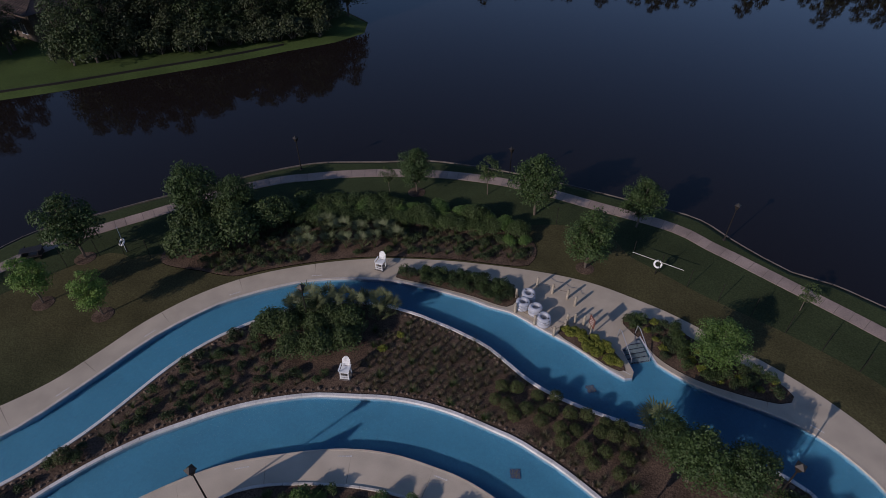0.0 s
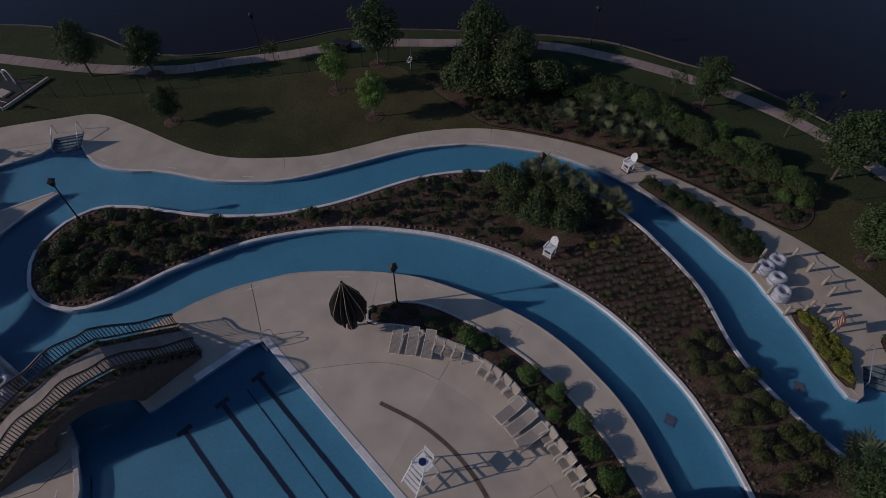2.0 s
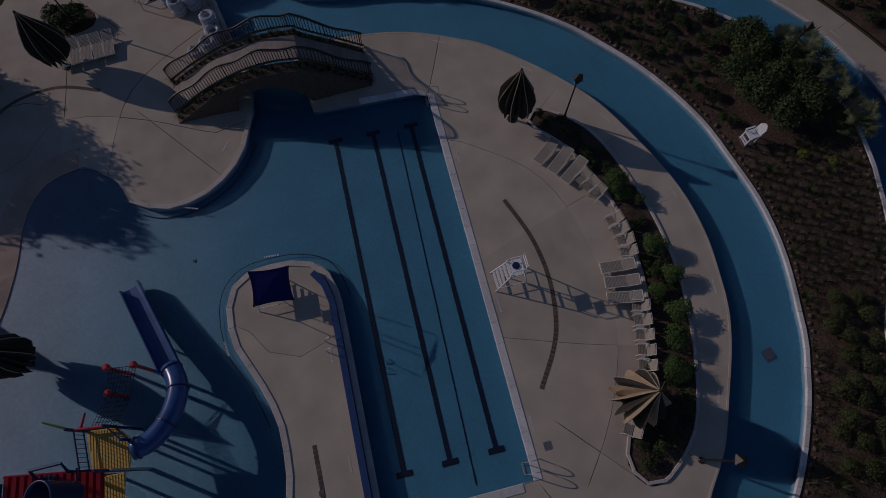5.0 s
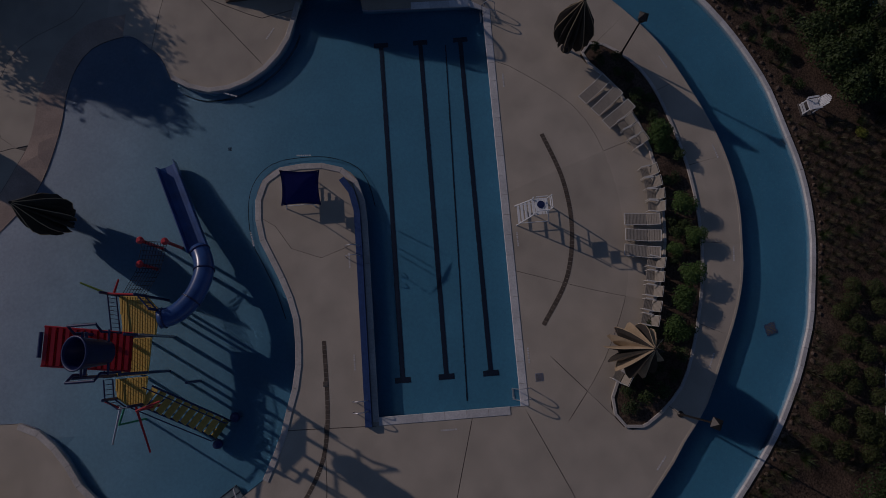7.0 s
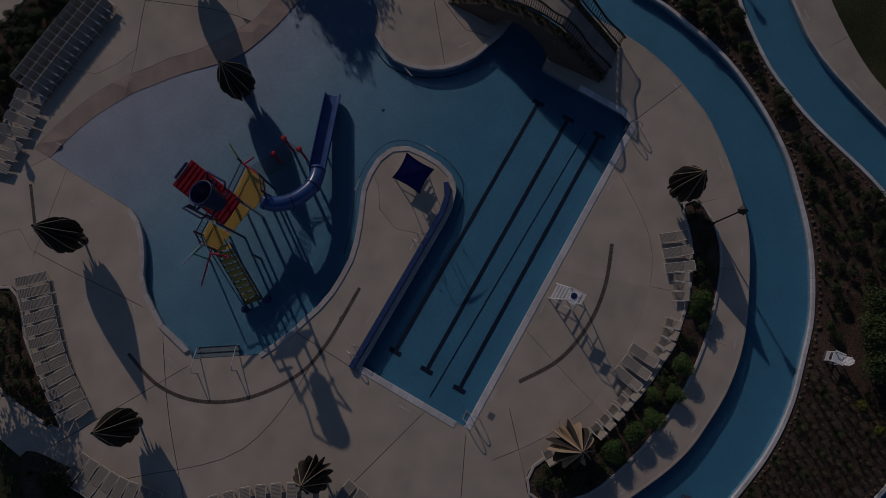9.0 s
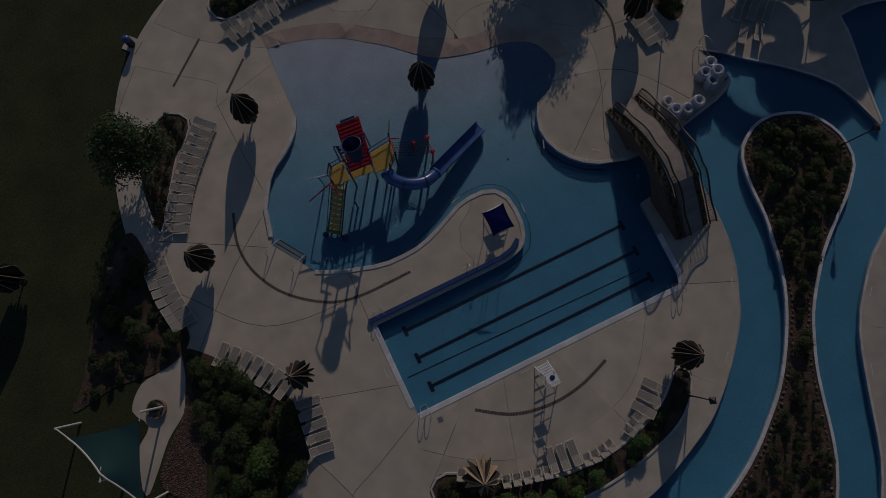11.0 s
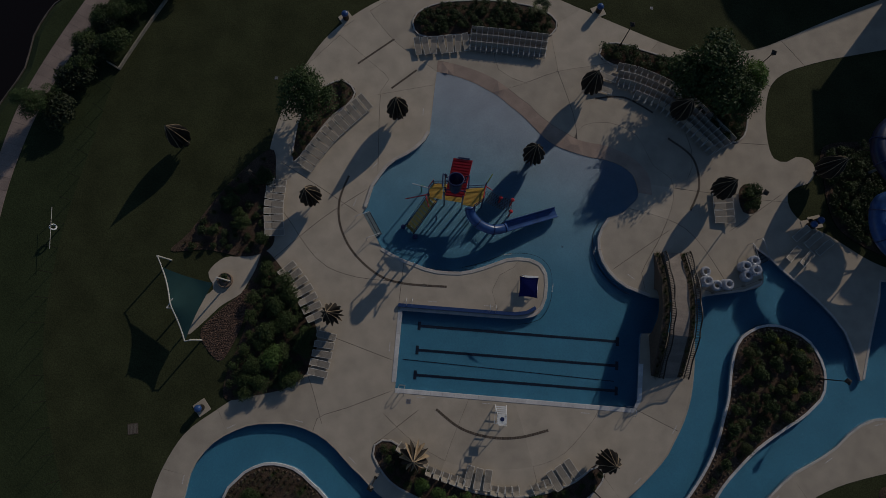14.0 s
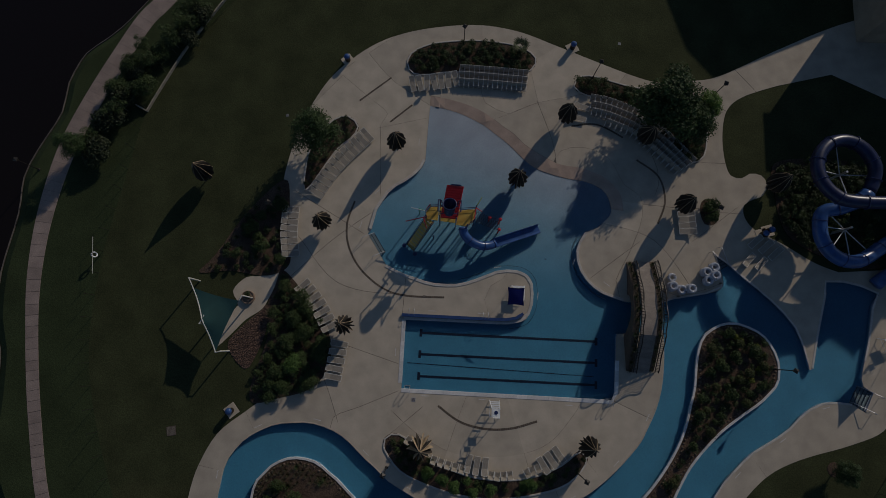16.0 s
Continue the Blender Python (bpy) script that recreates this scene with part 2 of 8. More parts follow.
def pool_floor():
    """Painted plaster with the water's depth tint put into its colour: bluer the deeper it lies."""
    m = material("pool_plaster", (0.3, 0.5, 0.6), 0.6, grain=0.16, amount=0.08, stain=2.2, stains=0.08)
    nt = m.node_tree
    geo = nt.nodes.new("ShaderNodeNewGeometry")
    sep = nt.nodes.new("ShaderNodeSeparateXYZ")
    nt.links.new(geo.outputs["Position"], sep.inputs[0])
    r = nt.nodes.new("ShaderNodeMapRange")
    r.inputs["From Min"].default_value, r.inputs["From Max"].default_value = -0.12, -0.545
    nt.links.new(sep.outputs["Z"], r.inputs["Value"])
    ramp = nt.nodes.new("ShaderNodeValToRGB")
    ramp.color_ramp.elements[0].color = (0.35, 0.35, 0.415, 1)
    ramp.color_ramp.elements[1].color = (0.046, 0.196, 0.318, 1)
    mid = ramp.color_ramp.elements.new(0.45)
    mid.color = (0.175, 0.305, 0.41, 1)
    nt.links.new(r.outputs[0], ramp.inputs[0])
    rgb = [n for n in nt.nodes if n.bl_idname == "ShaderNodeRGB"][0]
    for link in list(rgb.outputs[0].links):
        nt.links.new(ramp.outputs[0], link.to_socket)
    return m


M_POOLFLOOR = pool_floor()


# ---- the plan: ground, decks, water ----
from mathutils.geometry import delaunay_2d_cdt, intersect_point_line


def smooth(points, closed=False, step=0.7):
    """A curve through the plan's corner points (Catmull-Rom), in steps of about that many metres."""
    pts = [Vector(p) for p in points]
    n = len(pts)
    out = []
    for i in range(n if closed else n - 1):
        if closed:
            a, b, c, d = pts[i - 1], pts[i], pts[(i + 1) % n], pts[(i + 2) % n]
        else:
            a, b, c, d = pts[max(i - 1, 0)], pts[i], pts[i + 1], pts[min(i + 2, n - 1)]
        k = max(1, round((c - b).length / step))
        for j in range(k):
            s = j / k
            out.append(0.5 * (2 * b + (c - a) * s + (2 * a - 5 * b + 4 * c - d) * s * s + (3 * b - a - 3 * c + d) * s ** 3))
    if not closed:
        out.append(pts[-1].copy())
    return out


def inside(p, ring):
    x, y = p[0], p[1]
    hit = False
    j = len(ring) - 1
    for i in range(len(ring)):
        a, b = ring[i], ring[j]
        if (a[1] > y) != (b[1] > y) and x < (b[0] - a[0]) * (y - a[1]) / (b[1] - a[1]) + a[0]:
            hit = not hit
        j = i
    return hit


def along(curve, spacing, start=0.0, closed=False):
    """Points and directions at even spacing along a curve."""
    pts = curve + [curve[0]] if closed else curve
    want, gone, out = start, 0.0, []
    for a, b in zip(pts, pts[1:]):
        length = (b - a).length
        while length > 1e-6 and want <= gone + length:
            out.append((a + (b - a) * ((want - gone) / length), (b - a).normalized()))
            want += spacing
        gone += length
    return out


# river: the outer bank all round, then the long island
BANK_EAST = [(28, 10.3), (30.5, 11.3), (33, 11.7), (35.6, 12.9), (34.6, 16.5)]
BANK_WEIR = [(34.6, 16.5), (35.3, 16.2), (36.9, 14.8), (38.5, 13.4), (40, 12.3), (42.1, 10.3), (43.3, 8.9), (44, 7.4), (44.5, 5.5), (44.8, 4)]
BANK_SPLASH = [(45.2, 4.2), (45.9, 7.5), (46.6, 10.3), (47.2, 12.6), (47.6, 14.1), (52.8, 13.1), (52.3, 11.6), (51.8, 9), (51.4, 7.1), (50.9, 5.3),
    (50.4, 3.4)]
NOTCH_EAST = [(50.6, 2.5), (51.6, 1.85), (50.6, -0.2)]
NOTCH_SOUTH = [(-3.2, -25.2), (-4.5, -26.8)]
BANK_OUTER = [(49.2, 0.6), (48.1, 0.7), (46.9, 0.7), (45.6, 0.4), (44.4, -0.3), (43.4, -1.1), (42.4, -2.2), (40.8, -3.4), (39.5, -4.2), (37.8, -5.3),
    (36.2, -6.9), (34.8, -8.4), (33.6, -10.3), (32.6, -12.6), (31.7, -14.8), (30.9, -16.9), (29.9, -19), (28.7, -20.8), (27.4, -22.5), (25.7, -24),
    (23.9, -25.3), (22.1, -26.4), (19.7, -27.3), (17.3, -27.9), (15, -28.2), (12.3, -28.1), (9.7, -27.8), (8.4, -27.6), (6.9, -27.2), (4.8, -26.9),
    (3.3, -26.1), (1.5, -25.3), (0, -24.6), (-1.4, -23.7), (-2.7, -22.9), (-3.4, -22.6), (-3.9, -22.8), (-4, -23.3)]
BANK_WEST = [(-5.6, -24.5), (-6.78, -23.76), (-8.85, -22.88), (-11.3, -22.3), (-13.5, -21.7), (-15, -21), (-16.5, -19.8), (-17.9, -18.1),
    (-18.7, -15.8), (-18.9, -13.1), (-18.7, -11.2), (-18.5, -9.5), (-18, -8.2), (-16.6, -6.4), (-14.7, -5.2), (-13.8, -4.8), (-12.6, -4.5),
    (-11.4, -4.4), (-9.9, -4.3), (-8.3, -4.6), (-7.1, -5), (-5.8, -5.7), (-4.5, -6.8), (-3.5, -7.7), (-2.3, -8.6), (-0.9, -9.8), (1.5, -11.1),
    (3.9, -12.3), (5.9, -13), (7.8, -13.3), (9.8, -13.5), (11.9, -13.4), (13.9, -13), (16.2, -12.2), (19.6, -10.7), (21.5, -9.4), (23.3, -7.8),
    (24.9, -6.1), (26.2, -4.5), (26.9, -3.1), (27.8, -1.2), (28.4, 0.8), (28.65, 2.4), (28.8, 4.6), (28.8, 7.6)]
RIVER = smooth(BANK_EAST, step=0.5)[:-1] + smooth(BANK_WEIR, step=0.5) + smooth(BANK_SPLASH, step=0.6) + [Vector(p) for p in NOTCH_EAST] + smooth(BANK_OUTER, step=0.6) + [Vector(p) for p in NOTCH_SOUTH] + smooth(BANK_WEST, step=0.6)
ISLAND_A = [(37.4, 8.7), (38.6, 8.3), (39.9, 7.6), (40.8, 6.4), (41.4, 5), (41.5, 3.8), (41.2, 2.2), (40.2, 1.1), (39.2, 0.1), (38.3, -0.5),
    (36.4, -1.9), (34.9, -3.1), (33.9, -4.1), (32.7, -5.4), (31.5, -6.9), (30.5, -8.6), (29.5, -10.6), (28.7, -12.8), (28, -15), (27.2, -17),
    (26.1, -18.9), (25, -20.3), (22.9, -22.4), (20.4, -24.1), (17.9, -25), (15.1, -25.4), (12.1, -25.1), (10.6, -24.7), (9.1, -24.3), (7.7, -23.8),
    (6.2, -23.2), (4.6, -22.1), (3.2, -21.1), (1.6, -20.3), (0, -19.8), (-1.7, -19.4), (-3.6, -19.1)]
ISLAND_B = [(-5.8, -18.9), (-8.8, -18.6), (-11.5, -18), (-13.7, -16.9), (-14.9, -15.1), (-15.3, -13), (-15.2, -11.6), (-15, -10.6), (-14.3, -9.8),
    (-13.5, -8.9), (-12.3, -8.2), (-11.1, -7.9), (-9.6, -8), (-8.3, -8.4), (-7.4, -9.1), (-6.1, -10), (-4.8, -11.2), (-2.4, -13.2), (0.2, -14.8),
    (1.5, -15.4), (3.1, -16.1), (4.7, -16.5), (6.4, -16.9), (8.2, -17.2), (10, -17.3), (11.9, -17.2), (14.1, -16.8), (16.6, -16.3), (18.5, -15.6),
    (20.4, -14.7), (22.2, -13.6), (23.9, -12.3), (25.6, -10.9), (26.9, -9.5), (28, -8.1), (29.2, -6.3), (30.2, -4.5), (31, -2.5), (31.5, -0.5),
    (32, 1.4), (32.2, 3.6), (32.4, 4.9), (32.7, 6.2), (33.2, 7.2), (34, 7.9), (35.2, 8.6), (36.4, 8.8)]
ISLAND = smooth(ISLAND_A + ISLAND_B, True, 0.6)
# main pool: straight lap side, bridge mouth, plaza bay, beach line, west bay, peninsula
POOL_EAST = [(23.5, 6.5), (24, 8.6), (24.3, 10.6), (22.6, 11.1), (21.8, 11.4), (20.9, 12), (20.1, 12.8), (19.4, 13.9), (19, 15.3), (19.1, 16.7),
    (20, 18.3)]
POOL_BEACH = [(20, 18.3), (21.4, 18.9), (22.2, 19.7), (22.8, 20.4), (23, 21.3), (22.4, 23), (21.2, 23.9), (19.6, 24.4), (17.9, 24.6), (16.5, 24.9),
    (15.1, 25.3), (13.9, 25.8), (13.1, 26.4), (12.2, 27.2), (10.7, 28.6), (9.2, 29.7), (8, 30.6), (6.2, 31.5), (5, 32), (3.2, 32.5), (1.4, 32.8)]
POOL_WEST = [(1.2, 26), (0.9, 25.2), (0.1, 24.2), (-1, 23.3), (-1.8, 22.8), (-2.6, 22.2), (-3.6, 20.6), (-4.1, 19.7), (-4.3, 18.8), (-4.5, 17.6),
    (-4.9, 16.9)]
POOL_PEN = [(-2.6, 13.4), (-0.7, 12.5), (0.7, 12.1), (2.4, 11.6), (4.1, 11.5), (5.7, 11.6), (7.3, 12.1), (8.9, 12.8), (10, 13.3), (11.3, 13.5),
    (12.7, 13.4), (13.6, 12.9), (14.1, 12), (14.2, 10.2), (14, 9.1), (13.5, 8.1), (12.6, 7.6), (11.4, 7.35)]
POOL = ([Vector((x, -0.2 - 0.004 * x)) for x in range(0, 23)] + [Vector((23.3, -0.3)), Vector((23.38, 2.0)), Vector((23.45, 4.5))] + smooth(POOL_EAST, step=0.5)[:-1]
        + smooth(POOL_BEACH, step=0.6) + [Vector((1.3, 30.1)), Vector((1.25, 28.0))] + smooth(POOL_WEST, step=0.5)
        + smooth(POOL_PEN, step=0.5) + [Vector((x, 7.33)) for x in (9.0, 6.0, 3.0, 0.0)] + [Vector((0.0, 5.0)), Vector((0.0, 2.5))])
CHANNEL = [Vector(p) for p in ((23.55, 6.9), (24.2, 10.55), (28.1, 10.3), (28.85, 7.6))]
BEACH = smooth([(1.4, 34.0), (3.1, 33.8), (4.9, 33.4), (6.7, 32.8), (7.9, 32.2), (9.1, 31.4), (10.3, 30.5), (11.5, 29.7), (12.4, 28.8), (13.8, 27.8), (15.3, 27.0), (16.5, 26.4), (17.9, 26.1),
                (19.6, 25.9), (22.2, 24.9), (23.9, 23.3), (24.2, 22.5), (24.4, 21.0)], step=0.6) + [Vector(p) for p in ((22.5, 21.2), (20.6, 23.6), (11.3, 26.4), (4.8, 30.4), (1.4, 30.9))]
# lake shore, walk beside it
SHORE_A = [(-16.33, 78.5), (-25.13, 59.74), (-35.03, 44.3), (-38.62, 39.93), (-41.05, 37.7), (-42.6, 33.7), (-42.81, 29.96), (-44.92, 25.09), (-45.97, 21.65),
           (-45.85, 17.23), (-46.63, 10.42), (-46.17, 4.87), (-45.12, 1.6), (-44.66, -3.0), (-44.19, -10.17), (-42.38, -14.2), (-38.08, -22.91), (-31.78, -30.19),
           (-23.81, -34.85), (-20.32, -36.9), (-17.27, -37.76), (-15.39, -39.15), (-13.06, -41.24), (-11.5, -42.94), (-9.31, -44.25), (-3.99, -45.48),
           (1.86, -46.74), (7.41, -47.71), (12.15, -48.1), (17.13, -48.05), (21.8, -46.7), (26.57, -45.49), (29.5, -44.4), (33.35, -41.79), (36.43, -39.2),
           (41.68, -34.66), (45.2, -31.27), (49.14, -27.44), (51.35, -22.19), (54.04, -15.95), (56.99, -11.79), (61.25, -9.09), (66.97, -7.33), (73.86, -2.55), (84.87, 8.98), (113.4, 28.39)]
SHORE_B = [(157.7, 4.85), (117.5, -16.26), (90.57, -37.88), (73.94, -50.38), (68.94, -54.21), (61.13, -60.9), (52.44, -68.33), (46.51, -74.26), (40.82, -79.5),
           (37.83, -84.63), (39.08, -89.87), (45.59, -95.06), (56.0, -106.0), (62.0, -122.0), (56.0, -138.0), (30.0, -143.0), (-20.0, -141.0), (-90.0, -146.0),
           (-160.0, -128.0), (-200.9, -70.0), (-172.8, 34.03), (-91.73, 94.05), (-42.12, 99.44)]
FAR_SIDE = [Vector(p) for p in ((157.7, 4.85), (90.57, -37.88), (60.87, -59.46), (36.82, -78.85), (26.8, -89.45), (130.0, -291.0), (400.0, -300.0), (473.8, -1.52))]
LAKE = smooth(SHORE_A, step=1.6) + smooth(SHORE_B, step=4.0)
WALK_IN = [(-24.79, 53.54), (-31.0, 44.35), (-33.08, 41.64), (-35.39, 36.79), (-37.51, 31.89), (-39.17, 27.42), (-40.35, 23.28), (-41.28, 17.6), (-41.56, 12.37),
           (-41.25, 7.0), (-40.23, 0.88), (-38.77, -5.66), (-36.38, -13.91), (-32.28, -21.53), (-26.96, -26.73), (-21.97, -30.46), (-19.84, -32.03), (-18.12, -33.23),
           (-16.37, -34.44), (-14.4, -35.79), (-12.39, -37.17), (-10.26, -38.55), (-7.5, -40.4), (-1.1, -42.1), (7.4, -44.1), (14.3, -44.2), (20.0, -43.2),
           (22.6, -42.5), (25.3, -41.6), (28.0, -40.4), (30.4, -39.3), (34.6, -36.1), (40.0, -30.6), (41.7, -28.9), (43.6, -26.9), (45.5, -24.5), (48.19, -18.99),
           (50.95, -14.28), (53.42, -9.83), (58.91, -4.32), (66.18, 1.08), (76.72, 8.49)]


def offset(curve, d):
    """The curve moved sideways: to its right for positive d."""
    out = []
    wide = d if callable(d) else lambda q: d
    for i, p in enumerate(curve):
        t = (curve[min(i + 1, len(curve) - 1)] - curve[max(i - 1, 0)]).normalized()
        out.append(p + Vector((t.y, -t.x)) * wide(p))
    return out


walk_in = smooth(WALK_IN, step=1.2)
walk_out = offset(walk_in, lambda q: 1.45 + 0.9 * min(1.0, max(0.0, (q.y - 5.0) / 22.0)))
WALK = walk_in + walk_out[::-1]
# planting beds
BEDS = {
    "north": [(-1.68, 38.55), (-1.14, 39.59), (1.19, 40.8), (5.13, 41.42), (8.47, 41.46), (11.85, 40.99), (13.55, 39.97), (13.95, 39.01), (13.31, 37.87), (11.58, 37.25), (8.69, 37.22), (3.36, 37.09), (0.74, 36.61), (-0.92, 36.75), (-1.6, 37.57)],
    "northwest": [(-12.7, 21.62), (-12.8, 24.35), (-12.23, 27.75), (-10.68, 29.79), (-9.2, 30.92), (-7.87, 30.85), (-6.93, 29.66), (-7.62, 28.28), (-9.12, 26.87), (-10.61, 24.44), (-11.73, 22.4)],
    "northeast": [(18.45, 36.09), (19.06, 37.32), (20.72, 37.57), (23.35, 36.9), (26.08, 36.31), (30.03, 36.12), (33.73, 34.67), (34.29, 31.41), (33.92, 28.13), (32.29, 27.12), (30.62, 28.53), (28.25, 31.45), (25.46, 33.66), (22.14, 34.57), (19.5, 35.09)],
    "south": [(-1.57, -6.4), (-1.46, -5.43), (-0.41, -4.9), (0.83, -5.33), (2.81, -6.75), (6.08, -8.41), (9.26, -9.09), (13.6, -8.9), (17.34, -7.49), (19.55, -5.75), (20.46, -6.63), (18.91, -8.82), (16.21, -10.14), (11.24, -11.11), (6.22, -10.85), (1.13, -9.26), (-0.86, -7.6)],
    "west": [(-14.24, 12.21), (-11.77, 9.86), (-10.31, 8.04), (-8.82, 6.19), (-8.03, 3.72), (-8.44, 1.09), (-10.24, -0.85), (-13.33, -1.88), (-16.11, -2.5), (-16.48, -0.52), (-15.23, 4.62), (-15.57, 8.14), (-14.94, 10.33)],
    "northwest_lawn": [(-15.1, 22.81), (-14.2, 19.88), (-13.83, 15.61), (-13.63, 12.77), (-16.02, 11.46), (-20.2, 11.83), (-23.68, 11.46), (-22.14, 13.5), (-18.94, 18.72)],
    "round": [(33.24, 21.29), (33.38, 22.43), (34.16, 22.96), (35.1, 22.35), (35.34, 20.68), (34.68, 19.88), (33.7, 19.97)],
    "slide": [(42.0, 27.5), (41.9, 24.4), (42.3, 21.2), (43.4, 18.8), (46.6, 16.9), (51.0, 15.6), (55.0, 16.6), (56.5, 21.0), (56.0, 26.0), (52.5, 28.0), (46.0, 28.4)],
    "bank": [(14.9, -28.7), (14.9, -29.4), (11.8, -30.2), (8.7, -30.4), (6.8, -30.0), (5.0, -29.5), (4.75, -28.8), (5.5, -27.5), (8.2, -28.0), (10.5, -28.3), (12.7, -28.5)],
    "steps": [(1.42, -25.71), (1.08, -26.45), (-0.04, -26.32), (-2.15, -25.29), (-3.25, -24.04), (-3.45, -23.3), (-3.01, -23.19), (-1.25, -23.94)],
    "bend": [(-3.31, -27.78), (-3.78, -28.79), (-6.7, -28.5), (-8.56, -27.21), (-13.88, -24.41), (-13.36, -22.95), (-8.76, -23.49), (-6.03, -24.75), (-4.63, -26.38)],
    "lakeside": [(34.75, -25.74), (30.75, -25.57), (27.91, -25.66), (25.42, -27.14), (22.9, -28.51), (20.23, -29.76), (17.08, -30.81), (14.35, -31.42), (10.35, -32.02), (5.3, -32.4), (4.16, -33.3), (4.18, -35.42), (6.18, -37.33), (11.77, -36.88), (15.62, -36.54), (22.17, -36.24), (28.08, -33.92), (32.47, -31.09), (35.28, -28.29)],
}
BEDS = {k: smooth(v, True, 0.6) for k, v in BEDS.items()}
GRAVEL = smooth([(-15.46, 8.33), (-15.48, 5.22), (-16.5, 2.03), (-17.37, 1.02), (-19.05, 2.54), (-19.53, 3.94), (-17.78, 6.1), (-16.31, 7.46)], True, 0.6)
SAIL_PAD = smooth([(-20.86, 3.34), (-20.6, 6.3), (-18.9, 7.95), (-19.63, 9.57), (-18.25, 11.18), (-16.3, 11.46), (-12.97, 12.58), (-12.39, 10.9), (-14.98, 9.76), (-16.09, 7.75), (-17.85, 6.4), (-19.58, 4.43)], True, 0.6)
DECK_RIM_A = [(-22.02, -13.23), (-21.41, -9.77), (-19.64, -5.97), (-16.79, -3.44), (-14.97, -2.08), (-12.77, -0.95), (-10.6, 2.11), (-11.39, 6.1), (-13.64, 9.48), (-14.81, 12.21), (-14.97, 15.52),
              (-14.92, 18.91), (-15.19, 22.9), (-14.17, 28.31), (-12.25, 33.19), (-9.95, 36.74), (-6.19, 40.06), (-2.3, 41.99), (2.38, 43.13), (7.05, 43.54), (11.76, 42.88),
              (16.51, 41.18), (21.27, 39.38), (25.37, 37.91), (28.75, 37.11), (32.7, 37.53), (36.06, 38.32), (42.73, 41.84), (49.9, 45.35), (56.31, 47.64)]
DECK_RIM_B = [(64.76, 36.2), (63.13, 21.15), (58.21, 12.85), (57.51, 8.3), (56.33, 4.71), (54.16, 0.6), (52.38, -2.14), (48.54, -3.84), (45.1, -4.91), (42.17, -5.98), (39.5, -7.51), (36.85, -10.17), (34.7, -12.99),
              (33.3, -16.0), (31.91, -19.44), (29.99, -22.58), (27.64, -25.15), (25.29, -26.88), (22.88, -28.25), (20.22, -29.5), (17.07, -30.62), (14.34, -31.23),
              (10.34, -31.82), (5.3, -32.14), (1.4, -32.08), (-1.45, -31.65), (-4.72, -30.57), (-7.3, -29.51), (-12.01, -26.92), (-14.38, -25.51), (-16.8, -23.64), (-19.14, -21.19), (-21.34, -17.61)]
DECK = smooth(DECK_RIM_A, step=0.9) + smooth(DECK_RIM_B, step=0.9)
LAWN_EAST = smooth([(42.77, 37.32), (38.72, 35.73), (36.75, 33.91), (36.13, 30.78), (36.33, 27.57), (36.95, 25.89), (38.22, 25.64), (39.16, 26.24), (40.5, 26.08), (41.16, 24.97),
                    (40.53, 23.59), (39.55, 23.16), (38.34, 22.37), (38.38, 20.87), (39.57, 19.45), (42.29, 18.2), (46.1, 16.02), (48.75, 15.09)], step=0.6) + [Vector(p) for p in ((54.58, 15.66), (59.77, 22.9), (59.67, 34.58), (49.5, 39.14))]
